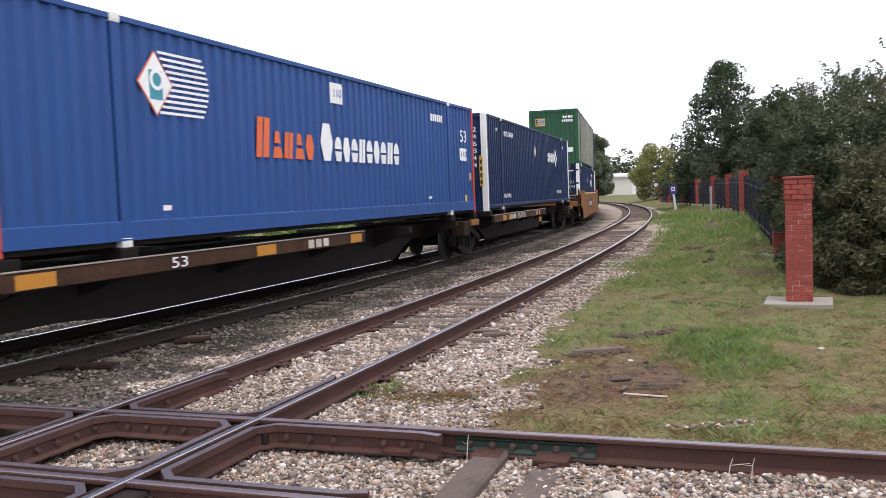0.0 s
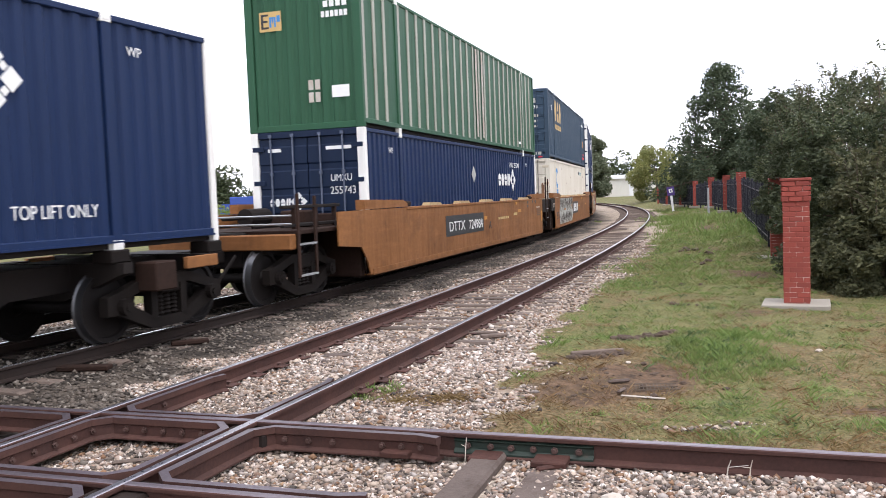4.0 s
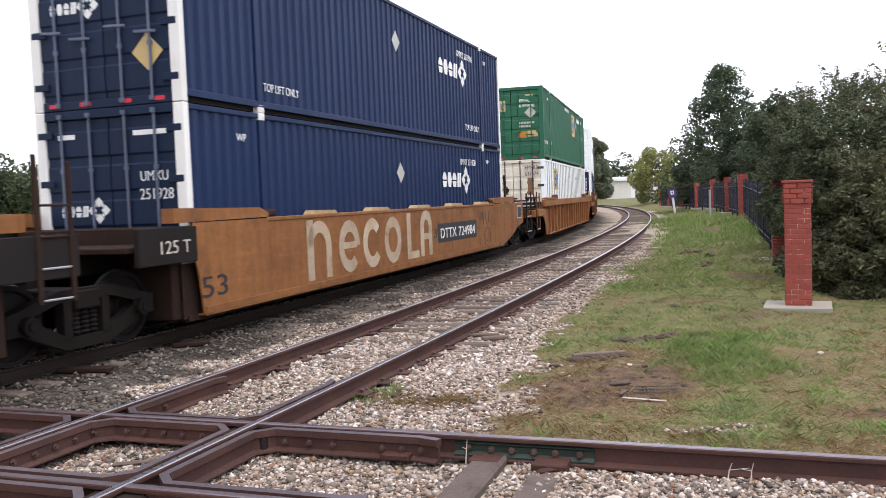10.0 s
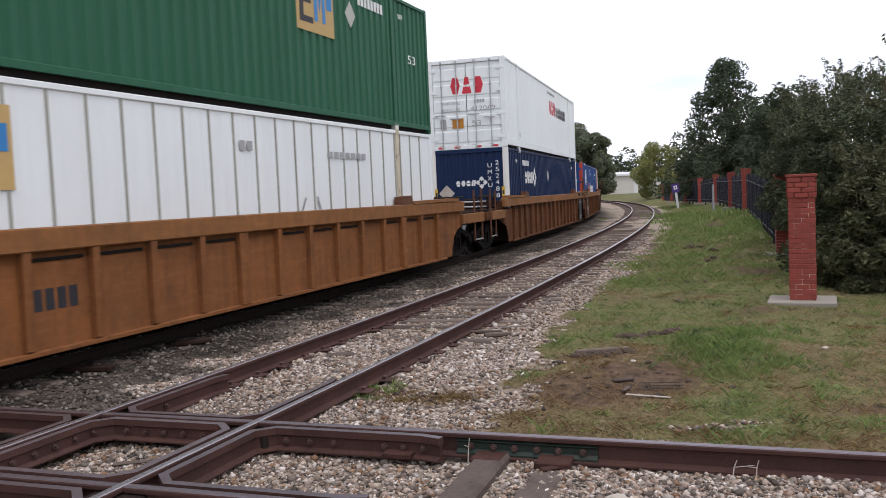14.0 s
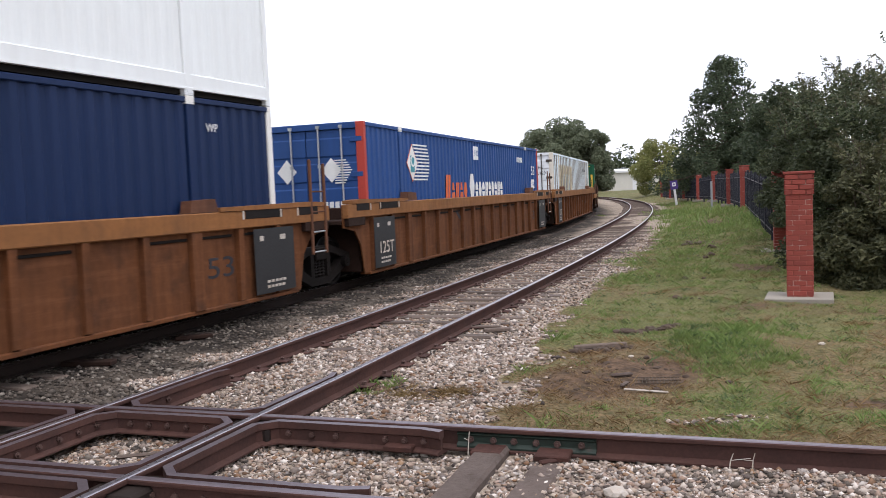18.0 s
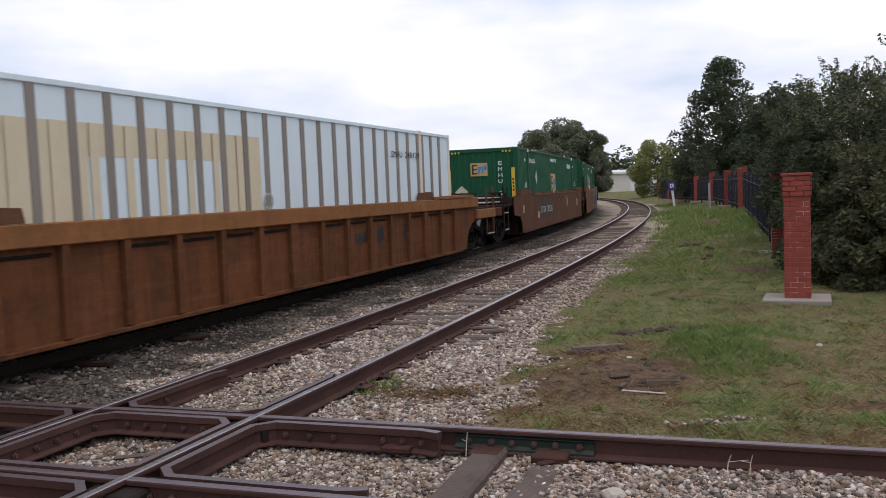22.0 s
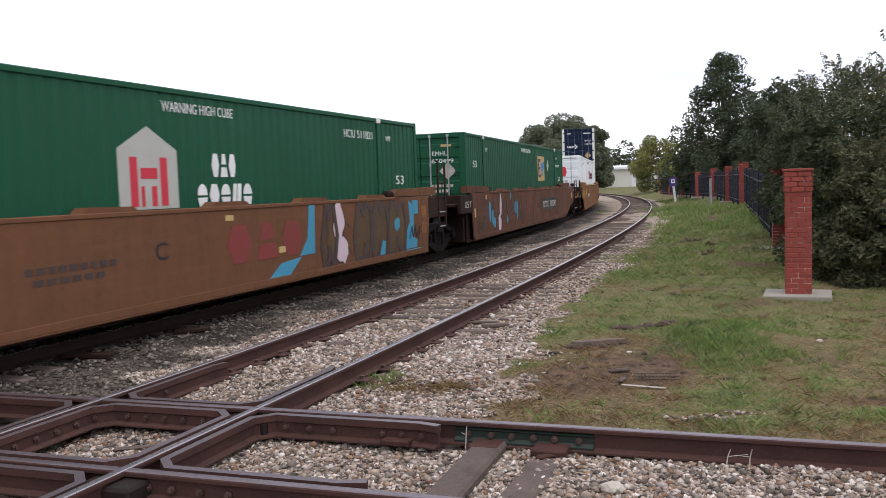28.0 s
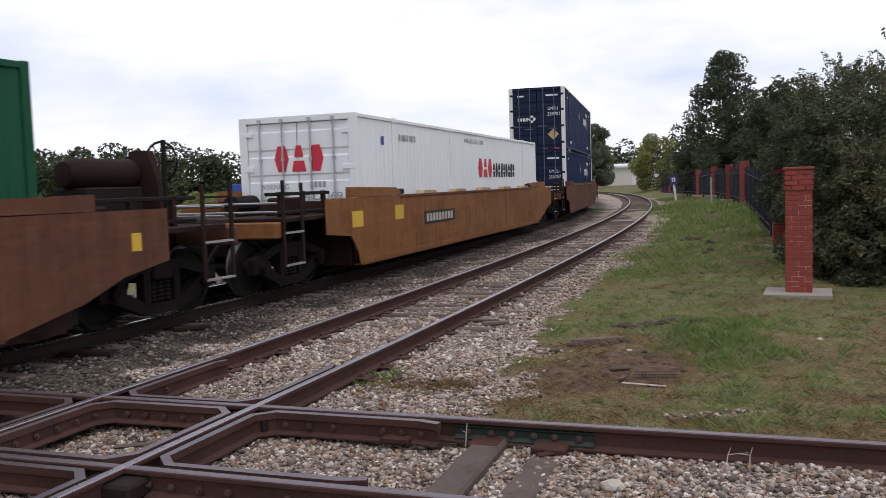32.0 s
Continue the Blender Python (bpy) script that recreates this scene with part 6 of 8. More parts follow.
def smooth_white_box(label, low):
    c = container("shipping_container", label, "bright_white", "fine", "doors", castings="white", lift="bright_white", sill_z=0.30)
    if low:
        shape(c, brand_blocks(8.5, 10.05, 1.62, 2.16, 3, 71), "side", SIDE, "m_red", "wordmark")
        shape(c, brand_blocks(10.1, 12.9, 1.62, 2.05, 9, 72), "side", SIDE, "m_black", "wordmark")
        part("panel_joint", Solid().box(5.9, 5.98, -CW - 0.004, -CW + 0.03, 0.17, CH - 0.09), "bright_white", c)
        shape(c, bars(2.3, 3.4, 2.42, 2.56, 7), "side", SIDE, "m_grey", "number_bars")
        lettering(c, "WARNING HIGH CUBE", "side", SIDE, 7.2, 2.56, 0.18, "m_grey", 1.9)
        shape(c, [rect(1.3, 1.45, 2.30, 2.48)], "side", SIDE, "m_dblue", "notice_plate")
    else:
        shape(c, brand_blocks(8.6, 10.2, 1.72, 2.28, 3, 71), "side", SIDE, "m_red", "wordmark")
        shape(c, brand_blocks(10.28, 13.05, 1.70, 2.14, 9, 72), "side", SIDE, "m_black", "wordmark")
        shape(c, bars(8.2, 10.2, 2.52, 2.62, 9), "side", SIDE, "m_grey", "number_bars")
        lettering(c, "53", "side", SIDE, 2.15, 0.42, 0.22, "m_grey", 0.2)
    e = EDOOR
    shape(c, brand_blocks(-0.55, 0.6, 1.78, 2.3, 3, 71), "end", e, "m_red", "wordmark")
    lettering(c, "WARNING", "end", e, -0.88, 1.44, 0.15, "m_grey", 0.66)
    lettering(c, "HIGH CUBE", "end", e, -0.88, 1.22, 0.15, "m_grey", 0.66)
    shape(c, bars(0.25, 0.62, 1.46, 1.58, 4), "end", e, "m_grey", "number_bars")
    lettering(c, "412069", "end", e, 0.12, 1.22, 0.2, "m_grey", 0.82)
    lettering(c, "53", "end", e, 0.14, 0.74, 0.24, "m_grey", 0.3)
    shape(c, [rect(-0.5, -0.12, 0.68, 1.0)], "end", e, "m_amber", "notice_plate")
    shape(c, [rect(-0.9, -0.7, 0.66, 0.98)], "end", e, "m_grey", "notice_plate")
    return c


def striped_white(label):
    c = container("shipping_container", label, "cool_white", "rib", "doors", rib_mat="rib_brown", end_mat="white", rods="hinge_dark", lift="cream", post="cream", castings="cream", hinges="hinge_dark")
    shape(c, [rect(2.12, 3.55, 0.2, 2.42), rect(3.55, 7.30, 2.02, 2.42), rect(6.35, 7.30, 0.2, 2.02)], "side", -CW + 0.0215, "faded_tan", "faded_patch", "yellowed faded rectangle on the side")
    shape(c, [rect(2.36 + 0.61 * k, 2.50 + 0.61 * k, 0.2, 2.42) for k in range(8)], "side", -CW - 0.0005, "faded_tan", "faded_patch")
    lettering(c, "EMHU", "side", -CW - 0.001, 12.45, 2.24, 0.19, "m_black", 0.58)
    lettering(c, "240129", "side", -CW - 0.001, 13.2, 2.24, 0.19, "m_black", 0.85)
    shape(c, ring(7.46, 1.40, 0.10, 0.14), "side", -CW - 0.001, "m_grey", "notice_ring")
    e = EDOOR
    lettering(c, "EMHU", "end", e, 0.44, 2.22, 0.2, "m_black", 0.42)
    lettering(c, "240129", "end", e, 0.44, 1.98, 0.19, "m_black", 0.52)
    shape(c, bars(-0.98, -0.75, 2.0, 2.3, 2), "end", e, "m_red", "marking")
    return c


# ---- train: wagons ----
def bogie():
    """A two-axle truck: side frames, bolster, springs, bearings, wheelsets."""
    b = thing("bogie", "grimy cast steel two-axle bogie on the rail", "bogie", "bogies under the train")
    frame_polys = [[(-1.16, 0.36), (-1.16, 0.60), (-0.98, 0.64), (-0.98, 0.36)], [(1.16, 0.36), (0.98, 0.36), (0.98, 0.64), (1.16, 0.60)],
                   [(-0.98, 0.50), (-0.98, 0.64), (-0.42, 0.80), (0.42, 0.80), (0.98, 0.64), (0.98, 0.50), (0.42, 0.66), (-0.42, 0.66)],
                   [(-0.98, 0.36), (-0.98, 0.50), (-0.84, 0.52), (-0.30, 0.24), (-0.34, 0.10)], [(0.98, 0.36), (0.34, 0.10), (0.30, 0.24), (0.84, 0.52), (0.98, 0.50)],
                   [(-0.34, 0.10), (-0.30, 0.24), (0.30, 0.24), (0.34, 0.10)], [(-0.36, 0.20), (-0.36, 0.68), (-0.24, 0.68), (-0.24, 0.20)], [(0.24, 0.20), (0.24, 0.68), (0.36, 0.68), (0.36, 0.20)]]
    for sgn in (-1, 1):
        s = Solid()
        for p in frame_polys:
            s.prism(p, sgn * 0.93, sgn * 1.07)
        part("side_frame", s, "bogie", b)
        for x in (-0.14, 0.0, 0.14):
            sp, turns = Solid(), 12
            sp.add([(x + (0.064 if k % 2 else 0.044) * math.cos(2 * math.pi * m / 10), sgn * 1.0 + (0.064 if k % 2 else 0.044) * math.sin(2 * math.pi * m / 10), 0.25 + 0.027 * k) for k in range(turns) for m in range(10)],
                   [(k * 10 + m, k * 10 + (m + 1) % 10, k * 10 + 10 + (m + 1) % 10, k * 10 + 10 + m) for k in range(turns - 1) for m in range(10)])
            part("spring", sp, "bogie", b)
        for x in (-0.89, 0.89):
            part("bearing_cap", Solid().cyl((x, sgn * 1.05, 0.46), (x, sgn * 1.16, 0.46), 0.11, 14).cyl((x, sgn * 1.16, 0.46), (x, sgn * 1.18, 0.46), 0.06, 8), "bogie", b)
    part("bolster", Solid().box(-0.2, 0.2, -1.1, 1.1, 0.55, 0.78, 0.02).cyl((0, 0, 0.78), (0, 0, 0.86), 0.22, 16), "bogie", b)
    wheels = []
    prof = [(0.05, -0.835), (0.13, -0.835), (0.15, -0.80), (0.38, -0.785), (0.395, -0.825), (0.455, -0.825), (0.460, -0.72), (0.487, -0.705), (0.480, -0.685), (0.40, -0.685), (0.38, -0.735), (0.15, -0.745), (0.10, -0.68), (0.05, -0.68)]
    for x in (-0.89, 0.89):
        ws = part("wheelset", Solid().cyl((0, -1.1, 0), (0, 1.1, 0), 0.085, 14), "wheel", b, at=pose(x, 0, 0.458))
        for sgn in (1, -1):
            w = part("wheel", Solid().lathe_y([(r, y * sgn) for r, y in prof], 32), "wheel", ws, smooth=True)
            w.data.materials.append(M["tread"])
            for p in w.data.polygons:
                r = math.hypot(p.center.x, p.center.z)
                if r > 0.435 and abs(p.center.y) > 0.70:
                    p.material_index = 1
        wheels.append(ws)
    return b, wheels


def ladder(parent, x, y, z0, z1, mat, w=0.42, rungs=4):
    for dx in (0, w):
        part("ladder_post", Solid().box(x + dx - 0.03, x + dx + 0.03, y - 0.02, y + 0.02, z0, z1 - (0.06 if dx else 0), 0.008), mat, parent)
    for k in range(rungs):
        z = z0 + 0.04 + k * 0.34
        part("rung", Solid().cyl((x, y, z), (x + w, y, z), 0.014, 6), "galv" if k < 2 else mat, parent)


X0, X1 = -CL / 2, CL / 2   # container ends in a wagon unit's own space


def well_unit(label, mat, sides, front, rear, cap=None, kit=False, number="", brand=True):
    """One unit of a double-stack well wagon. x along the train, -y the near side, z from rail top."""
    u = thing("well_wagon", label, "freight wagon", "wagons of the train")
    cap = cap or mat
    zt, zb = (1.50, 0.24) if sides == "smooth" else (1.50, 0.17)
    ext = {"art": 0.2 if sides == "smooth" else 1.35, "free": 3.2 if sides == "rib" else 1.8}
    xa, xb = X0 - ext[front], X1 + ext[rear]

    def end_cut(kind, sgn):
        # lower corner outline at an end, listed from the bottom edge up; x is measured outwards from the container end
        if kind == "art":
            return [(0.02, zb), (0.10, 0.80), (0.16, 0.98), (0.20, 1.10)] if sides == "smooth" else [(0.45, zb), (0.60, 0.75), (0.85, 1.02), (ext[kind], 1.10)]
        if sides == "rib":
            return [(0.80, zb), (0.86, 0.42), (1.02, 0.66), (1.28, 0.82), (1.6, 0.90), (ext[kind], 0.95)]
        return [(0.40, zb), (0.52, 0.50), (0.80, 0.80), (ext[kind], 0.88)] if sgn < 0 else [(-0.70, zb), (0.38, 0.47), (1.0, 0.70), (ext[kind], 0.84)]
    low = [(X0 - a, z) for a, z in end_cut(front, -1)][::-1] + [(X1 + a, z) for a, z in end_cut(rear, 1)]
    for sgn in (-1, 1):
        part("inner_side_plate", Solid().box(X0 - 0.3, X1 + 0.3, min(sgn * 1.33, sgn * 1.345), max(sgn * 1.33, sgn * 1.345), 0.2, 0.95), "deck", u)
        y0, y1 = (1.455, 1.485) if sides == "smooth" else (1.37, 1.40)
        top = [(X1 + 1.55, zt), (X1 + 1.62, 1.17), (xb, 1.15)][::-1] if sides == "rib" and rear == "free" else [(xb, zt)]
        top += [(xa, 1.15), (X0 - 1.62, 1.17), (X0 - 1.55, zt)] if sides == "rib" and front == "free" else [(xa, zt)]
        s = Solid().prism(low + top, sgn * y0, sgn * y1)
        sill = part("side_sill", s, mat, u)
        if sides == "smooth":
            part("bottom_flange", Solid().box(X0 - (0.0 if front == "art" else 0.3), X1 + (0.0 if rear == "art" else -0.7), min(sgn * 1.2, sgn * 1.50), max(sgn * 1.2, sgn * 1.50), zb - 0.03, zb, 0.01), mat, sill)
            part("bottom_lip", Solid().box(X0 - (0.0 if front == "art" else 0.3), X1 + (0.0 if rear == "art" else -0.7), min(sgn * 1.486, sgn * 1.502), max(sgn * 1.486, sgn * 1.502), zb, zb + 0.10, 0.004), mat, sill)
            part("top_chord", Solid().box(X0 + 1.7, X1 - 1.7, min(sgn * 1.40, sgn * 1.50), max(sgn * 1.40, sgn * 1.50), zt - 0.05, zt + 0.015, 0.012), cap, sill)
        else:
            ca, cb = (X0 - 1.6 if front == "free" else xa), (X1 + 1.6 if rear == "free" else xb)
            part("top_chord", Solid().box(ca, cb, min(sgn * 1.36, sgn * 1.50), max(sgn * 1.36, sgn * 1.50), 1.27, 1.53, 0.015), cap, sill)
            for kind, e, sg in ((front, X0, -1), (rear, X1, 1)):
                if kind == "free":
                    x0, x1 = sorted((e + sg * 1.5, e + sg * (ext["free"] + 0.02)))
                    part("end_arm", Solid().box(x0, x1, min(sgn * 1.36, sgn * 1.49), max(sgn * 1.36, sgn * 1.49), 0.94, 1.19, 0.012), cap, sill)
                else:
                    # black wear bands with pale reflective ticks on the chord at the joint
                    for a0, a1 in ((0.95, 0.35), (-0.15, -1.15)):
                        x0, x1 = sorted((e + sg * a0, e + sg * a1))
                        part("wear_band", Solid().box(x0, x1, min(sgn * 1.34, sgn * 1.506), max(sgn * 1.34, sgn * 1.506), 1.40, 1.545, 0.008), "black", sill)
                    if sgn < 0:
                        shape(sill, [rect(e + sg * a - 0.02, e + sg * a + 0.02, 1.40, 1.53) for a in (0.3, -0.2, -1.2)], "side", -1.5075, "m_dimwhite", "reflector")
            part("bottom_flange", Solid().box(X0 - 0.3, X1 + 0.3, min(sgn * 1.22, sgn * 1.46), max(sgn * 1.22, sgn * 1.46), zb - 0.03, zb + 0.03, 0.01), mat, sill)
            n = 17
            for k in range(n):
                if k in (2, 8, 14):
                    continue
                x = X0 - 0.1 + k
                part("rib", shared(("rib", "wagon", mat), lambda: Solid().prism([(1.40, 1.27), (1.49, 1.27), (1.47, 0.22), (1.40, 0.20)], -0.055, 0.055, "x"), mat) if sgn > 0 else shared(("rib", "wagon_near", mat), lambda: Solid().prism([(-1.40, 1.27), (-1.49, 1.27), (-1.47, 0.22), (-1.40, 0.20)], -0.055, 0.055, "x"), mat), None, sill, at=pose(x, 0, 0))
            for k in (2, 8, 14):
                part("post", shared(("post", "wagon", mat, sgn), lambda: Solid().box(-0.11, 0.11, min(sgn * 1.395, sgn * 1.486), max(sgn * 1.395, sgn * 1.486), 0.19, 1.27, 0.01), mat), None, sill, at=pose(X0 - 0.1 + k, 0, 0))
            for k in range(n - 1):
                if k in (3, 8, 12):
                    continue
                x = X0 - 0.02 + k
                part("reinforcing_strip", shared(("strip", sgn), lambda: Solid().box(0.0, 0.78, min(sgn * 1.401, sgn * 1.425), max(sgn * 1.401, sgn * 1.425), 1.16, 1.20, 0.005), "bogie"), None, sill, at=pose(x, 0, 0))
        # raised end plates over the container corners
        for e, sg in ((X0, 1), (X1, -1)):
            a, b = e - sg * 0.6, e + sg * 1.75
            if sides == "rib":
                a = e - sg * 1.15
                part("end_plate", Solid().prism([(a, zt + 0.035), (b, zt + 0.035), (b, zt + 0.09), (a + sg * 0.4, zt + 0.115), (a, zt + 0.10)], sgn * 1.30, sgn * 1.515), cap, sill)
                part("guide_block", Solid().prism([(b, zt + 0.035), (b + sg * 0.62, zt + 0.035), (b + sg * 0.58, zt + 0.20), (b + sg * 0.08, zt + 0.22)], sgn * 1.31, sgn * 1.49), "rust_car", sill)
            else:
                part("end_plate", Solid().prism([(a, zt + 0.005), (b, zt + 0.02), (b, zt + 0.09), (b - sg * 0.25, zt + 0.17), (a, zt + 0.20)], sgn * 1.30, sgn * 1.49), mat, sill)
                part("guide_block", Solid().box(min(b, b + sg * 0.3), max(b, b + sg * 0.3), min(sgn * 1.33, sgn * 1.47), max(sgn * 1.33, sgn * 1.47), zt + 0.02, zt + 0.14, 0.03), "deck", sill)
        if sides == "smooth":
            for k in range(5):
                x = X0 + 3.2 + k * 2.45
                part("guide_plate", Solid().prism([(x, zt + 0.016), (x + 0.95, zt + 0.016), (x + 0.85, zt + 0.075), (x + 0.1, zt + 0.085)], sgn * 1.30, sgn * 1.49), "pale_guide" if mat == "yellow_car" else cap, sill)
    # floor of the well, end bulkheads, end platforms
    fl = Solid().box(X0 - 0.2, X1 + 0.2, -1.36, -1.05, 0.16, 0.24).box(X0 - 0.2, X1 + 0.2, 1.05, 1.36, 0.16, 0.24)
    for k in range(9):
        x = X0 + 0.2 + k * (CL - 0.4) / 8
        fl.box(x - 0.15, x + 0.15, -1.36, 1.36, 0.15, 0.235)
    part("well_floor", fl, "deck", u)
    for e, sg, kind, name in ((X0, -1, front, "front"), (X1, 1, rear, "rear")):
        reach = 1.7 if kind == "art" else 3.45
        x0, x1 = sorted((e + sg * 0.25, e + sg * 0.45))
        part("bulkhead", Solid().box(x0, x1, -1.30, 1.30, 0.2, 1.46, 0.02), "deck", u)
        x0, x1 = sorted((e + sg * 0.3, e + sg * (reach - 0.15)))
        part("centre_sill", Solid().box(x0, x1, -0.42, 0.42, 0.86 if kind == "art" else 0.62, 1.22, 0.03), "black", u)
        x0, x1 = sorted((e + sg * 0.3, e + sg * (reach - 0.3)))
        part("end_deck", Solid().box(x0, x1, -1.36, 1.36, 1.16, 1.235, 0.01), "deck", u)
        if kind == "art":
            # bogie guards and a black capacity plate on the near side
            for sgn in (-1, 1):
                x0, x1 = sorted((e + sg * (0.12 if sides == "smooth" else 0.55), e + sg * 1.3))
                part("corner_plate", Solid().box(x0, x1, min(sgn * 1.40, sgn * 1.492), max(sgn * 1.40, sgn * 1.492), 0.98 if sides == "smooth" else 1.12, 1.46, 0.01), "black" if mat == "yellow_car" else "deck", u)
            if name == "front" and sides == "smooth":
                lettering(u, "125 T", "side", -1.4925, e - (0.95 if sides == "smooth" else 1.15), 1.12, 0.24, "m_dimwhite", 0.62)
            if name == "rear":
                ladder(u, e + 0.74, -1.50, 0.72, 2.32, "deck" if sides == "smooth" else "rust_car", 0.45, 4)
        else:
            x0 = e + sg * (reach - 0.25)
            part("end_sill", Solid().box(min(x0, x0 + sg * 0.2), max(x0, x0 + sg * 0.2), -1.38, 1.38, 0.92, 1.18, 0.02), mat, u)
            cx = e + sg * reach
            part("coupler", Solid().box(min(cx - sg * 0.1, cx + sg * 0.42), max(cx - sg * 0.1, cx + sg * 0.42), -0.11, 0.11, 0.72, 0.96, 0.03).box(min(cx + sg * 0.30, cx + sg * 0.44), max(cx + sg * 0.30, cx + sg * 0.44), -0.2, 0.16, 0.68, 1.0, 0.04), "black", u)
            for y in (-1.42,):
                xx = e + sg * (reach - 0.25)
                part("step_frame", Solid().box(xx - 0.035, xx + 0.035, y - 0.02, y + 0.02, 0.45, 1.84, 0.008), "rust_car" if sides == "rib" else "deck", u)
                part("step_frame", Solid().box(xx - sg * 0.62 - 0.035, xx - sg * 0.62 + 0.035, y - 0.02, y + 0.02, 0.45, 1.80, 0.008), "rust_car" if sides == "rib" else "deck", u)
                for z in (0.48, 1.0, 1.62):
                    part("step", Solid().box(min(xx, xx - sg * 0.62), max(xx, xx - sg * 0.62), y - 0.03, y + 0.03, z - 0.015, z + 0.015), "galv" if z < 1.1 else "black", u)
            for z in (1.34, 1.48):
                part("handrail", Solid().cyl((e + sg * (reach - 0.25), -1.3, z), (e + sg * (reach - 0.25), 1.3, z), 0.018, 6), "galv", u)
            for z, mt in ((1.30, "black"), (1.62, "black")):
                part("platform_rail", Solid().box(min(e + sg * 0.7, e + sg * (reach - 0.5)), max(e + sg * 0.7, e + sg * (reach - 0.5)), -1.02, -0.94, z - 0.03, z + 0.03, 0.01), mt, u)
            for xx in (0.9, 1.7, 2.5):
                part("platform_post", Solid().box(e + sg * xx - 0.04, e + sg * xx + 0.04, -1.02, -0.94, 1.235, 1.66, 0.008), "deck", u)
            part("brake_cylinder", Solid().cyl((e + sg * 1.0, 0.45, 1.44), (e + sg * 1.75, 0.45, 1.44), 0.17, 14).cyl((e + sg * 1.75, 0.45, 1.44), (e + sg * 2.5, 0.45, 1.44), 0.035, 8), "black", u)
            part("valve_box", Solid().box(min(e + sg * 1.1, e + sg * 1.6), max(e + sg * 1.1, e + sg * 1.6), -0.7, -0.2, 1.235, 1.55, 0.03), "deck", u)
            hose = Solid()
            for k in range(8):
                q0, q1 = math.pi * k / 8, math.pi * (k + 1) / 8
                hose.cyl((e + sg * (1.0 + 0.55 * (1 - math.cos(q0)) / 2), -1.30, 1.20 + 0.24 * math.sin(q0)), (e + sg * (1.0 + 0.55 * (1 - math.cos(q1)) / 2), -1.30, 1.20 + 0.24 * math.sin(q1)), 0.018, 6)
            part("air_hose", hose, "black", u)
            for xx in (-0.4, 0.4):
                part("end_hose", Solid().cyl((e + sg * (reach + 0.05), xx, 0.85), (e + sg * (reach + 0.35), xx * 0.6, 0.45), 0.03, 6), "black", u)
            for y in (-0.9, 0.9):
                part("brake_pipe", Solid().cyl((e + sg * 0.5, y, 1.30), (e + sg * (reach - 0.3), y * 0.6, 1.30), 0.03, 6), "black", u)
    if kit:
        # brake gear on the last end platform: tank, stand, hand wheel
        e = X1
        part("air_tank", Solid().lathe_y([(0.02, -0.66), (0.16, -0.64), (0.215, -0.54), (0.215, 0.54), (0.16, 0.64), (0.02, 0.66)], 20, 0, 0), "deck", u, "rusty air tank", at=pose(e + 2.25, 0.05, 1.99, 0, 0, 90), smooth=True)
        part("tank_saddle", Solid().box(e + 1.7, e + 2.75, -0.25, 0.35, 1.235, 1.80, 0.02), "black", u)
        part("brake_stand", Solid().prism([(-0.42, 1.235), (0.22, 1.235), (0.26, 2.0), (0.12, 2.32), (-0.20, 2.32), (-0.36, 1.9)], e + 2.92, e + 3.06, "x"), "deck", u)
        hw = Solid().torus_ring((e + 3.16, -0.25, 2.16), 0.29, 0.018, 20, "x")
        for k in range(6):
            a = k * math.pi / 3
            hw.cyl((e + 3.16, -0.25, 2.16), (e + 3.16, -0.25 + 0.28 * math.cos(a), 2.16 + 0.28 * math.sin(a)), 0.011, 6)
        part("hand_brake_wheel", hw, "black", u)
        part("grab_post", Solid().box(e + 2.80, e + 2.86, -0.62, -0.56, 1.235, 2.45, 0.01), "black", u)
        if mat == "yellow_car":
            shape(u, [rect(e + 1.0, e + 1.55, 0.98, 1.40)], "side", -1.4865, "m_dimwhite", "notice_plate")
            shape(u, [rect(e + 1.05, e + 1.50, 1.02, 1.36)], "side", -1.491, "m_plate", "notice_plate")
        else:
            shape(u, [rect(e + 1.15, e + 1.31, 1.0, 1.22)], "side", -1.4865, "m_yellow", "notice_plate")
    return u


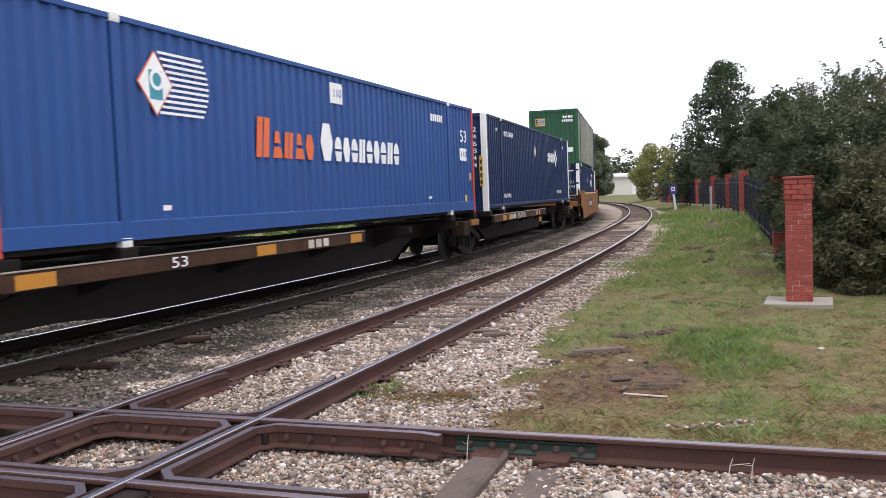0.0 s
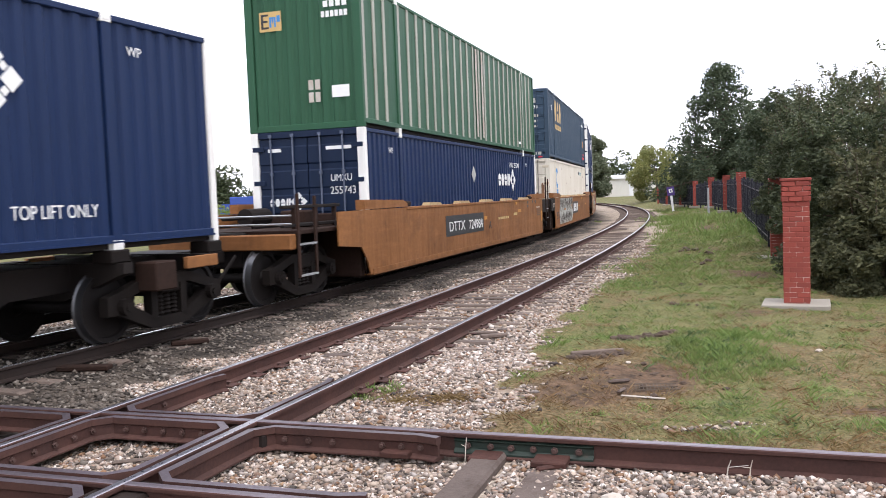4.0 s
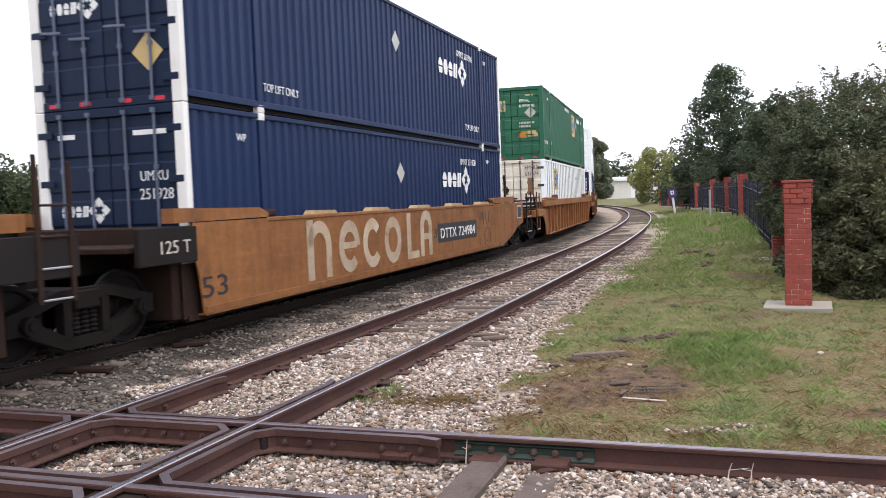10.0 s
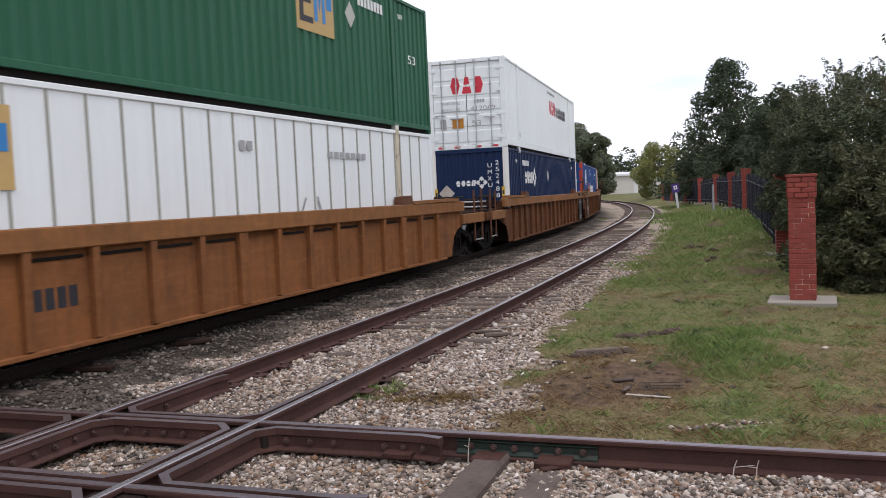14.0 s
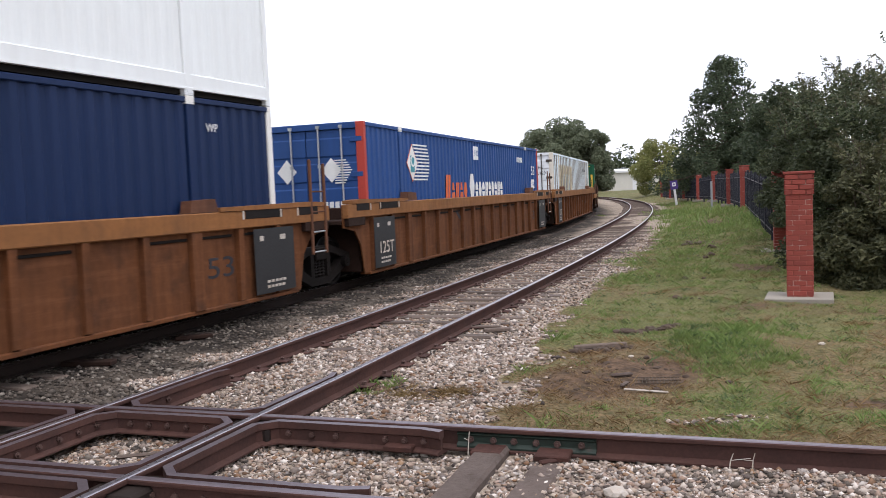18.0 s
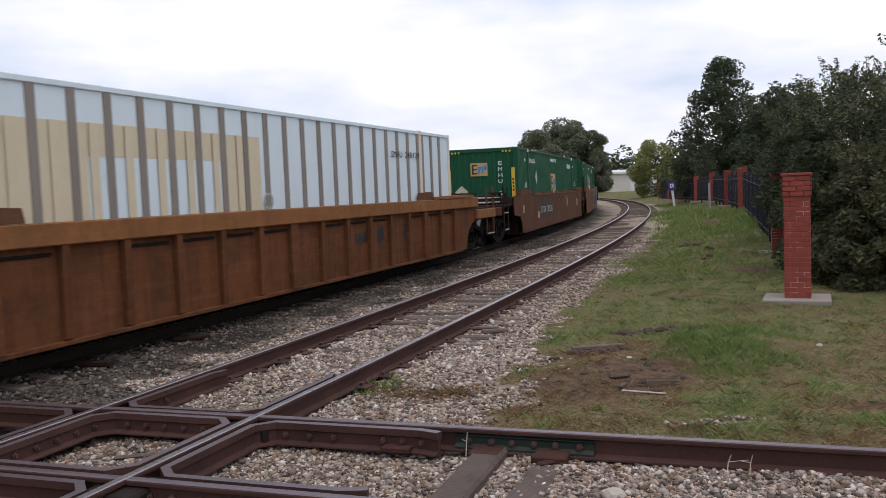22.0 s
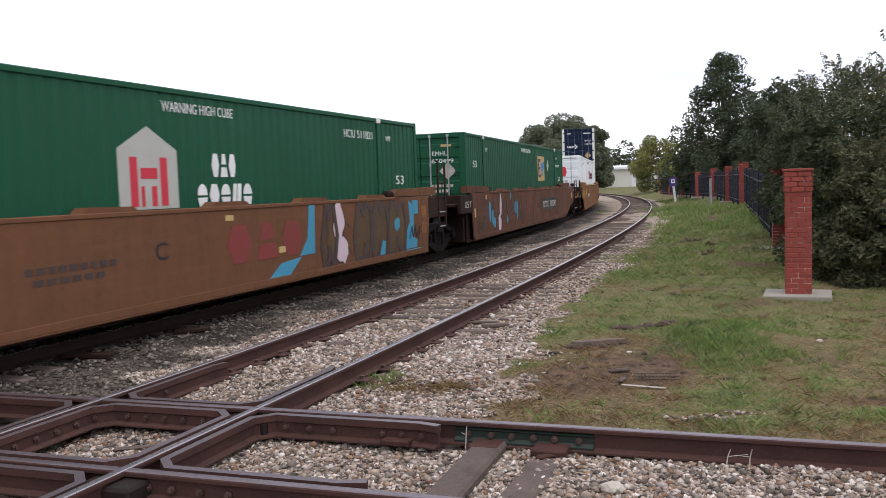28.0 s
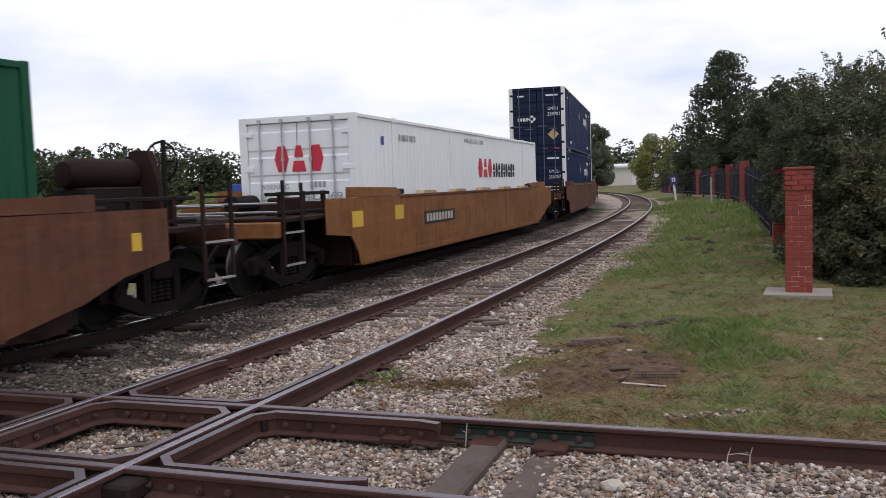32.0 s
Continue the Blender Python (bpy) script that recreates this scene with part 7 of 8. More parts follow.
def spine_unit(label, number, first):
    """One platform of a spine wagon: deep centre sill, low side beam, container pedestals."""
    u = thing("spine_wagon", label, "freight wagon", "wagons of the train")
    part("centre_sill", Solid().prism([((X0 - 3.5, 0.30) if first else (X0 - 0.6, 0.72)), (X0 + 1.6, 0.30 if first else 0.62), (X0 + 2.6, 0.22), (X1 - 4.2, 0.22), (X1 - 3.0, 0.66), (X1 + 0.6, 0.72), (X1 + 0.6, 1.02), (X0 - (3.5 if first else 0.6), 1.02)], -0.55, 0.55), "black", u)
    for sgn in (-1, 1):
        y0, y1 = sorted((sgn * 1.42, sgn * 1.5))
        beam = part("side_beam", Solid().box(X0 - 0.1, X0 + 8.45, y0, y1, 0.85, 1.055, 0.01), "beam_car", u, "brown side beam with yellow reflectors")
        part("beam_lip", Solid().box(X0 - 0.1, X0 + 8.45, min(sgn * 1.40, sgn * 1.512), max(sgn * 1.40, sgn * 1.512), 1.056, 1.07, 0.004), "rib_brown", beam)
        if sgn < 0:
            for a, w in ((0.05, 0.55), (4.6, 0.55), (7.82, 0.47)) if first else ((0.99, 0.44), (1.81, 0.22), (6.95, 0.3)):
                shape(beam, [rect(X0 + a, X0 + a + w, 0.87, 1.03)], "side", -1.5005, "m_amber", "reflector")
            if number:
                shape(beam, bars(X0 + 2.12, X0 + 2.95, 0.88, 1.03, 4), "side", -1.5005, "m_silver", "number_bars")
                lettering(beam, number, "side", -1.5005, X0 + 3.14, 0.87, 0.24, "m_dimwhite", 1.32)
                lettering(beam, "53", "side", -1.5005, X0 + 6.33, 0.88, 0.22, "m_dimwhite", 0.40)
                part("reflector_plate", Solid().prism([(X0 + 7.28, 0.60), (X0 + 7.66, 0.60), (X0 + 7.62, 0.76), (X0 + 7.32, 0.76)], -1.47, -1.45), "m_amber", u)
                part("reflector_strap", Solid().box(X0 + 7.44, X0 + 7.50, -1.468, -1.452, 0.76, 0.86), "black", u)
            else:
                lettering(beam, "53", "side", -1.5005, X0 + 2.55, 0.88, 0.2, "m_white", 0.33)
                shape(beam, bars(X0 + 6.2, X0 + 7.0, 0.88, 1.02, 3), "side", -1.5005, "m_dimwhite", "wordmark")
    for x in (X0 + 0.4, X0 + 2.0, X0 + 5.0, X0 + 8.0, X0 + 11.0, X1 - 2.0, X1 - 0.4):
        part("outrigger", Solid().prism([(-1.42, 0.9), (-1.42, 1.03), (1.42, 1.03), (1.42, 0.9), (0.42, 0.55), (-0.42, 0.55)], x - 0.08, x + 0.08, "x"), "black", u)
    for x in (X0 + 0.15, X0 + POST_A, X0 + POST_B, X1 - 0.15):
        for sgn in (-1, 1):
            part("pedestal", Solid().box(x - 0.16, x + 0.16, min(sgn * 1.0, sgn * 1.33), max(sgn * 1.0, sgn * 1.33), 1.03, 1.19, 0.015), "bogie", u)
    for sgn in (-1, 1):
        part("corner_step", Solid().box(X1 - 1.55, X1 - 1.15, min(sgn * 1.1, sgn * 1.46), max(sgn * 1.1, sgn * 1.46), 0.62, 1.0, 0.02), "deck", u)
        part("corner_plate", Solid().box(X1 - 0.95, X1 - 0.3, min(sgn * 1.40, sgn * 1.48), max(sgn * 1.40, sgn * 1.48), 0.86, 1.02, 0.01), "chord", u)
    return u


def stroke(pts, w):
    """A painted line as joined quads."""
    out = []
    for (a, b), (c, d) in zip(pts[:-1], pts[1:]):
        n = math.hypot(c - a, d - b) or 1
        ux, uz = -(d - b) / n * w / 2, (c - a) / n * w / 2
        ex, ez = (c - a) / n * w * 0.35, (d - b) / n * w * 0.35
        out.append([(a + ux - ex, b + uz - ez), (c + ux + ex, d + uz + ez), (c - ux + ex, d - uz + ez), (a - ux - ex, b - uz - ez)])
    return out


def scrawl(parent, a0, a1, z0, z1, n, w, mat, seed, name="graffiti", layer=0.0):
    q = random.Random(seed)
    polys = []
    for i in range(n):
        x = a0 + (a1 - a0) * (i + 0.5) / n
        h = z1 - z0
        pts = [(x + q.uniform(-.5, .5) * (a1 - a0) / n, z0 + h * q.uniform(0, 1)) for _ in range(4)]
        polys += stroke(pts, w * q.uniform(0.7, 1.3))
    return shape(parent, polys, "side", -1.4865 - layer, mat, name)


WSIDE = -1.4865

# ---- the train, in order of passing: leading end of each container along the line at the start ----
TRAIN = []      # (leading-end metres, wagon unit, [(container, floor height)])
FLOOR, UPPER, SPINE_FLOOR = 0.262, 3.158, 1.19


def add_unit(lead, unit, loads):
    TRAIN.append((lead, unit, loads))


u = spine_unit("brown spine wagon platform carrying a blue container", "", True)
add_unit(1.69, u, [(speed_line_box("bright blue corrugated container with red corner posts and white speed-line emblem", "plain"), SPINE_FLOOR)])
u = spine_unit("brown spine wagon platform carrying a navy container", "653455", False)
add_unit(19.13, u, [(navy_box("navy corrugated container with white corner posts on a spine wagon", "plain", num="246844", num_x=2.45), SPINE_FLOOR)])

# three-unit yellow wagon with smooth sides
u = well_unit("yellow-orange smooth-sided well wagon unit", "yellow_car", "smooth", "free", "art")
lettering(u, "724984", "side", WSIDE - 0.0045, X0 + 6.4, 0.80, 0.36, "m_white", 1.35)
shape(u, [rect(X0 + 4.4, X0 + 7.9, 0.70, 1.22)], "side", WSIDE, "m_plate", "number_plate_panel")
lettering(u, "DTTX", "side", WSIDE - 0.0045, X0 + 4.65, 0.82, 0.35, "m_white", 1.35)
lettering(u, "A", "side", WSIDE, X0 + 8.5, 0.72, 0.32, "m_black", 0.26)
shape(u, bars(X0 + 9.6, X0 + 11.0, 0.95, 1.02, 6) + [rect(X0 + 11.6, X0 + 12.1, 1.02, 1.1)], "side", WSIDE, "m_tan", "number_bars")
shape(u, [rect(X0 + 11.9, X0 + 12.15, 1.36, 1.46), rect(X0 + 8.0, X0 + 8.3, 1.0, 1.1), rect(X0 + 12.2, X0 + 12.7, 1.1, 1.2)], "side", WSIDE, "m_amber", "paint_patch")
shape(u, [rect(X0 + 13.62, X0 + 13.86, 1.36, 1.46), rect(X0 + 13.62, X0 + 13.84, 1.23, 1.32)] + [[(X0 + a, 1.46), (X0 + a + 0.19, 1.46), (X0 + a + 0.19, 1.32), (X0 + a + 0.12, 1.37), (X0 + a, 1.38)] for a in (14.46, 14.92)], "side", WSIDE, "m_smoke", "paint_patch")
shape(u, bars(X0 + 15.2, X0 + 15.78, 1.18, 1.23, 5), "side", WSIDE, "m_dimwhite", "number_bars")
shape(u, [rect(X0 + 15.21, X0 + 15.8, 0.90 + 0.07 * i, 0.93 + 0.07 * i) for i in range(4)], "side", WSIDE, "m_smoke", "number_bars")
shape(u, [rect(X0 + 15.98, X0 + 16.13, 0.67, 1.05)], "side", WSIDE, "m_amber", "reflector")
add_unit(40.25, u, [(navy_box("navy corrugated container in the well, lower of two", "doors", num="255743", top_lift=False), FLOOR), (ribbed_green("faded green container with grey ribs stacked on top"), UPPER)])
u = well_unit("yellow-orange smooth-sided well wagon unit with silver graffiti", "yellow_car", "smooth", "art", "art")
shape(u, [[(X0 + 1.55, 0.26), (X0 + 6.3, 0.26), (X0 + 6.85, 0.75), (X0 + 6.6, 0.9), (X0 + 6.75, 1.46), (X0 + 1.7, 1.47), (X0 + 1.35, 0.85)]], "side", WSIDE, "m_silver", "graffiti", "silver graffiti with black strokes")


def shards(parent, a0, a1, z0, z1, n, mats, seed, layer):
    """Jagged gaps between painted forms: slanting slivers and notches."""
    q = random.Random(seed)
    for k, mt in enumerate(mats):
        polys = []
        for i in range(k, n, len(mats)):
            x = a0 + (a1 - a0) * (i + q.uniform(0.2, 0.8)) / n
            z = z0 + (z1 - z0) * q.uniform(0.1, 0.55)
            h, w, sl = (z1 - z0) * q.uniform(0.35, 0.7), q.uniform(0.04, 0.15), q.uniform(-0.18, 0.18)
            polys.append([(x, z), (x + w, z + h * 0.15), (x + w * 0.9 + sl, z + h * 0.8), (x + w * 0.3 + sl, z + h), (x + sl * 0.6 - 0.02, z + h * 0.6)])
        for p in polys:
            part("graffiti_gap", Solid().prism(p, 0, 0.0035, "z"), mt, parent, at=FACES["side"](WSIDE - layer - 0.0045 * k))


def zigzag(parent, a0, a1, z0, z1, step, w, mat, seed, layer):
    """The slanting inner outlines of painted forms, one stroke each."""
    q = random.Random(seed)
    x, k = a0, 0
    while x < a1:
        top, bot = z1 - q.uniform(0, 0.12), z0 + q.uniform(0, 0.14)
        lean = q.uniform(-0.04, 0.16)
        pts = [(x, bot), (x + lean * 0.5, (top + bot) / 2 + q.uniform(-.08, .08)), (x + lean, top), (x + lean + q.uniform(0.05, 0.16), top - q.uniform(0.08, 0.3))]
        for p in stroke(pts, w * q.uniform(0.6, 1.5)):
            k += 1
            part("graffiti_outline", Solid().prism(p, 0, 0.0035, "z"), mat, parent, at=FACES["side"](WSIDE - layer - 0.0003 * (k % 9)))
        x += step * q.uniform(0.6, 1.5)


zigzag(u, X0 + 1.45, X0 + 6.6, 0.86, 1.47, 0.22, 0.045, "rag_black", 21, 0.006)
zigzag(u, X0 + 1.40, X0 + 6.4, 0.28, 0.84, 0.24, 0.050, "rag_black", 22, 0.006)
shards(u, X0 + 1.45, X0 + 6.7, 0.84, 1.47, 13, ("rag_black", "m_smoke"), 23, 0.010)
shards(u, X0 + 1.45, X0 + 6.4, 0.27, 0.84, 13, ("rag_black", "m_smoke"), 25, 0.010)
shape(u, [rect(X0 + 3.0, X0 + 3.5, 0.92, 1.0), rect(X0 + 5.9, X0 + 6.2, 1.05, 1.12)], "side", WSIDE - 0.024, "m_amber", "paint_patch")
shape(u, [rect(X0 + 6.95, X0 + 9.35, 0.66, 1.24)], "side", WSIDE, "m_plate", "brand_plate")
shape(u, brand_blocks(X0 + 7.1, X0 + 9.2, 0.76, 1.14, 3, 33), "side", WSIDE - 0.0045, "m_white", "wordmark")
lettering(u, "53", "side", WSIDE, X0 + 0.45, 0.60, 0.42, "m_black", 0.7)
shape(u, [rect(X0 + 11.4, X0 + 11.7, 1.32, 1.42), rect(X0 + 9.6, X0 + 10.2, 0.96, 1.04), rect(X0 + 13.4, X0 + 13.9, 1.0, 1.08)], "side", WSIDE, "m_amber", "paint_patch")
add_unit(59.65, u, [(cream_box("cream corrugated container with a blue ring emblem, lower of two"), FLOOR), (slate_box("dark slate blue corrugated container stacked on top"), UPPER)])
u = well_unit("yellow-orange smooth-sided well wagon unit with white graffiti and brake gear", "yellow_car", "smooth", "art", "free", kit=True)
lettering(u, "53", "side", WSIDE, X0 - 0.10, 0.46, 0.42, "m_black", 0.62)
g = []
for a, kind in ((3.05, "n"), (4.25, "e"), (5.3, "c"), (6.35, "o"), (7.45, "l"), (8.35, "a")):
    x, z = X0 + a + 0.35, 0.88
    if kind in "eco":
        g += ring(x, z, 0.27, 0.49, {"o": 0, "c": 40, "e": 0}[kind], {"o": 360, "c": 320, "e": 315}[kind], 18, 0.92)
        if kind == "e":
            g += [rect(x - 0.27, x + 0.30, 0.84, 0.96)]
    elif kind == "n":
        g += [rect(x - 0.45, x - 0.22, 0.38, 1.42)] + ring(x, 0.95, 0.24, 0.45, 0, 180, 10) + [rect(x + 0.24, x + 0.45, 0.38, 0.95)]
    elif kind == "l":
        g += [rect(x - 0.3, x - 0.08, 0.4, 1.42), rect(x - 0.08, x + 0.4, 0.4, 0.56)]
    else:
        g += [rect(x - 0.38, x - 0.16, 0.4, 1.1), rect(x + 0.16, x + 0.38, 0.4, 1.1), rect(x - 0.16, x + 0.16, 0.78, 0.92)] + ring(x, 1.08, 0.16, 0.38, 0, 180, 10)
shape(u, g, "side", WSIDE, "faded_spray", "graffiti", "rounded faded white graffiti form")
shape(u, [rect(X0 + 9.5, X0 + 12.65, 0.64, 1.10)], "side", WSIDE, "m_plate", "number_plate_panel")
lettering(u, "DTTX", "side", WSIDE - 0.0045, X0 + 9.65, 0.74, 0.35, "m_white", 1.20)
lettering(u, "724984", "side", WSIDE - 0.0045, X0 + 11.05, 0.74, 0.34, "m_white", 1.4)
shape(u, ring(X0 + 13.7, 0.56, 0.27, 0.31, 0, 360, 20, 1.0) + ring(X0 + 13.7, 0.56, 0.10, 0.13, 200, 340, 8, 1.0), "side", WSIDE, "m_smoke", "graffiti", "faint drawn round face")
scrawl(u, X0 + 12.7, X0 + 13.9, 0.9, 1.3, 5, 0.035, "m_smoke", 24)
lettering(u, "3", "side", WSIDE, X0 + 9.2, 0.78, 0.3, "m_black", 0.18)
add_unit(79.27, u, [(navy_box("navy corrugated container with white corner posts, lower of two", "doors", num="251928", top_lift=False), FLOOR), (navy_box("navy corrugated container with white corner posts stacked on top", "doors", num="267986"), UPPER)])

# single orange wagon with ribbed sides
u = well_unit("orange-brown rib-sided well wagon with rusty lower edge", "orange_car", "rib", "free", "free", cap="chord")
shape(u, bars(X0 + 2.7, X0 + 3.5, 0.62, 0.86, 4) + bars(X0 + 3.85, X0 + 4.7, 0.62, 0.86, 5), "side", -1.4005, "m_black", "number_bars")
add_unit(102.82, u, [(seam_box("white panelled container with rust-stained doors, lower of two"), FLOOR), (green_box("green corrugated container with doors stacked on top", "doors", "tall"), UPPER)])

# three-unit rusty wagon with ribbed sides
u = well_unit("rusty brown rib-sided well wagon unit", "brown_car", "rib", "free", "art", cap="chord")
add_unit(126.18, u, [(navy_box("navy corrugated container with white posts and yellow strips, lower of two", "plain", mirrored=True, top_lift=False, num="252488"), FLOOR), (smooth_white_box("smooth white container with doors stacked on top", False), UPPER)])


def capacity_panel(u, e, sg, words):
    x0, x1 = sorted((e - sg * 0.15, e + sg * 0.95))
    shape(u, [rect(x0, x1, 0.24, 1.24)], "side", -1.492, "m_plate", "capacity_panel")
    if words:
        lettering(u, words, "side", -1.4965, x0 + 0.2, 0.52, 0.34, "m_dimwhite", 0.72)
    shape(u, bars(x0 + 0.3, x0 + 0.85, 0.40, 0.44, 5) + bars(x0 + 0.3, x0 + 0.8, 0.32, 0.36, 5) + [rect(x0 + 0.15, x0 + 0.25, 1.05, 1.13), rect(x0 + 0.7, x0 + 0.85, 1.05, 1.13)], "side", -1.4965, "m_dimwhite", "number_bars")


capacity_panel(u, X1, -1, "")
lettering(u, "53", "side", -1.4005, X1 - 2.0, 0.6, 0.42, "m_black", 0.6)
for lead, box, fr, rr in ((145.64, speed_line_box("blue corrugated container with red corner posts in a low well", "doors"), "art", "art"), (165.31, striped_white("white container with grimy grey ribs and a faded patch"), "art", "free")):
    u = well_unit("rusty brown rib-sided well wagon unit with a black capacity panel", "brown_car", "rib", fr, rr, cap="chord")
    capacity_panel(u, X0, 1, "125T")
    if rr == "art":
        capacity_panel(u, X1, -1, "")
        lettering(u, "53", "side", -1.4005, X1 - 2.0, 0.6, 0.42, "m_black", 0.6)
        shape(u, [[(X0 + 5.4, 1.2), (X0 + 5.55, 1.2), (X0 + 5.95, 0.98), (X0 + 5.9, 0.92), (X0 + 5.7, 0.98)]], "side", -1.4005, "m_black", "soot_mark")
    else:
        shape(u, bars(X0 + 10.3, X0 + 11.1, 0.78, 0.98, 4), "side", -1.4005, "m_plate", "number_bars")
        shape(u, [blob(X0 + 11.5, 0.88, 0.17, 12, 3), blob(X0 + 12.8, 0.9, 0.15, 12, 4)], "side", -1.4005, "m_black", "soot_mark")
    add_unit(lead, u, [(box, FLOOR)])

# three-unit brown wagon with smooth sides and graffiti
u = well_unit("dull brown smooth-sided well wagon unit with black scrawl", "dusty_car", "smooth", "free", "art")
shape(u, [rect(X0 + 3.11, X0 + 6.32, 0.66, 1.18)], "side", WSIDE, "m_plate", "number_plate_panel")
lettering(u, "DTTX", "side", WSIDE - 0.0045, X0 + 3.3, 0.78, 0.35, "m_dimwhite", 1.20)
lettering(u, "765261", "side", WSIDE - 0.0045, X0 + 4.82, 0.78, 0.36, "m_dimwhite", 1.3)
scrawl(u, X0 + 2.7, X0 + 5.5, 1.18, 1.47, 16, 0.04, "m_smoke", 31)
scrawl(u, X0 + 7.4, X0 + 9.6, 1.15, 1.42, 10, 0.03, "m_smoke", 32)
lettering(u, "A", "side", WSIDE, X0 + 7.75, 0.9, 0.24, "m_black", 0.2)
shape(u, [rect(X0 + 2.7, X0 + 2.95, 0.62, 0.86), rect(X0 + 10.6, X0 + 10.8, 0.9, 1.3), rect(X0 + 14.2, X0 + 14.5, 0.8, 1.15), rect(X0 - 0.3, X0 - 0.1, 0.9, 1.15)], "side", WSIDE, "m_tan", "paint_patch")
add_unit(189.02, u, [(green_box("green container with tan sign, blank end with yellow strips", "plain", "low_a"), FLOOR)])
u = well_unit("tan-brown smooth-sided well wagon unit with blue and white graffiti", "tan_car", "smooth", "art", "art")
lettering(u, "C", "side", WSIDE, X0 + 6.85, 0.87, 0.32, "m_black", 0.24)
shape(u, [rect(X0 + 8.4, X0 + 8.6, 1.3, 1.38), rect(X0 + 9.8, X0 + 10.0, 0.72, 0.82)], "side", WSIDE, "m_tan", "paint_patch")
shape(u, bars(X0 + 4.8, X0 + 6.2, 0.88, 0.96, 9) + bars(X0 + 4.9, X0 + 6.0, 0.76, 0.83, 6), "side", WSIDE, "m_smoke", "number_bars")
shape(u, brand_blocks(X0 + 8.35, X0 + 10.6, 0.66, 1.22, 3, 35), "side", WSIDE, "m_rustred", "graffiti", "dark red block graffiti")
shape(u, [[(X0 + 10.45, 0.62), (X0 + 10.95, 0.62), (X0 + 11.0, 1.46), (X0 + 10.8, 1.47), (X0 + 10.72, 0.9)]], "side", WSIDE, "m_cyan", "graffiti", "bright blue graffiti patch")
shape(u, [[(X0 + 9.35, 0.26), (X0 + 10.0, 0.26), (X0 + 10.5, 0.60), (X0 + 9.85, 0.55)]], "side", WSIDE, "m_cyan", "graffiti", "bright blue graffiti patch")
shape(u, [[(X0 + 14.9, 0.38), (X0 + 15.5, 0.38), (X0 + 15.55, 0.55), (X0 + 15.35, 0.62), (X0 + 15.4, 1.30), (X0 + 15.1, 1.42), (X0 + 15.15, 0.95), (X0 + 14.9, 0.7)]], "side", WSIDE, "m_cyan", "graffiti", "bright blue graffiti patch")
for x, z, r, sx, sd in ((11.85, 1.12, 0.37, 0.62, 6), (11.95, 0.60, 0.28, 0.95, 7)):
    shape(u, [blob(X0 + x, z, r + 0.035, 16, sd, sx)], "side", WSIDE, "m_black", "graffiti")
    shape(u, [blob(X0 + x, z, r, 16, sd, sx)], "side", WSIDE - 0.005, "m_pink", "graffiti", "pale outlined graffiti shape")
for i, (x, w) in enumerate(((11.25, 0.45), (12.55, 0.62), (13.30, 0.62), (14.05, 0.78))):
    q = random.Random(70 + i)
    body = [(X0 + x, 0.34), (X0 + x - 0.05, 0.75), (X0 + x + 0.02, 1.2), (X0 + x + 0.12, 1.42), (X0 + x + w * 0.45, 1.40), (X0 + x + w * 0.55, 1.22), (X0 + x + w * 0.8, 1.40), (X0 + x + w, 1.32), (X0 + x + w + 0.08, 0.9), (X0 + x + w, 0.42), (X0 + x + w * 0.7, 0.33), (X0 + x + w * 0.55, 0.62), (X0 + x + w * 0.4, 0.34)]
    body = [(a + q.uniform(-0.04, 0.04), z + q.uniform(-0.04, 0.04)) for a, z in body]
    shape(u, [body], "side", WSIDE, "bubble", "graffiti", "brown bubble graffiti form")
    for k, p in enumerate(stroke(body + body[:1], 0.12)):
        part("graffiti_outline", Solid().prism(p, 0, 0.0035, "z"), "m_smoke", u, at=FACES["side"](WSIDE - 0.0045 - 0.0003 * k))
shape(u, [blob(X0 + 14.45, 0.95, 0.15, 12, 17)], "side", WSIDE - 0.009, "m_cyan", "graffiti", "bright blue paint drip")
shape(u, [[(X0 + 13.55, 0.36), (X0 + 13.8, 0.36), (X0 + 13.85, 0.62), (X0 + 13.72, 0.66)]], "side", WSIDE - 0.009, "m_cyan", "graffiti", "bright blue paint drip")
shape(u, [rect(X0 + 15.82, X0 + 16.1, 1.02, 1.28), rect(X0 + 15.82, X0 + 16.1, 0.66, 0.92)], "side", WSIDE, "chord", "paint_patch")
shape(u, [rect(X0 + 14.95, X0 + 15.75, 0.30, 0.36), rect(X0 + 15.30, X0 + 15.62, 1.12, 1.42)], "side", WSIDE - 0.0045, "m_cyan", "paint_patch")
for p in stroke([(X0 + 15.1, 0.6), (X0 + 15.25, 0.85), (X0 + 15.3, 0.62), (X0 + 15.45, 0.86), (X0 + 15.5, 0.6), (X0 + 15.7, 0.82), (X0 + 15.62, 0.56)], 0.035):
    part("graffiti_outline", Solid().prism(p, 0, 0.0035, "z"), "m_black", u, at=FACES["side"](WSIDE - 0.009))
scrawl(u, X0 + 11.1, X0 + 12.4, 0.45, 1.40, 3, 0.03, "m_smoke", 37)
add_unit(208.71, u, [(green_box("green container with a white house-shaped emblem", "doors", "house"), FLOOR)])
u = well_unit("dull brown smooth-sided well wagon unit with graffiti and brake gear", "rust_car", "smooth", "art", "free", kit=True)
lettering(u, "53", "side", WSIDE, X0 + 0.45, 0.42, 0.42, "m_black", 0.62)
shape(u, [rect(X0 + 9.95, X0 + 13.25, 0.68, 1.14)], "side", WSIDE, "m_plate", "number_plate_panel")
lettering(u, "DTTX", "side", WSIDE - 0.0045, X0 + 10.15, 0.78, 0.35, "m_dimwhite", 1.10)
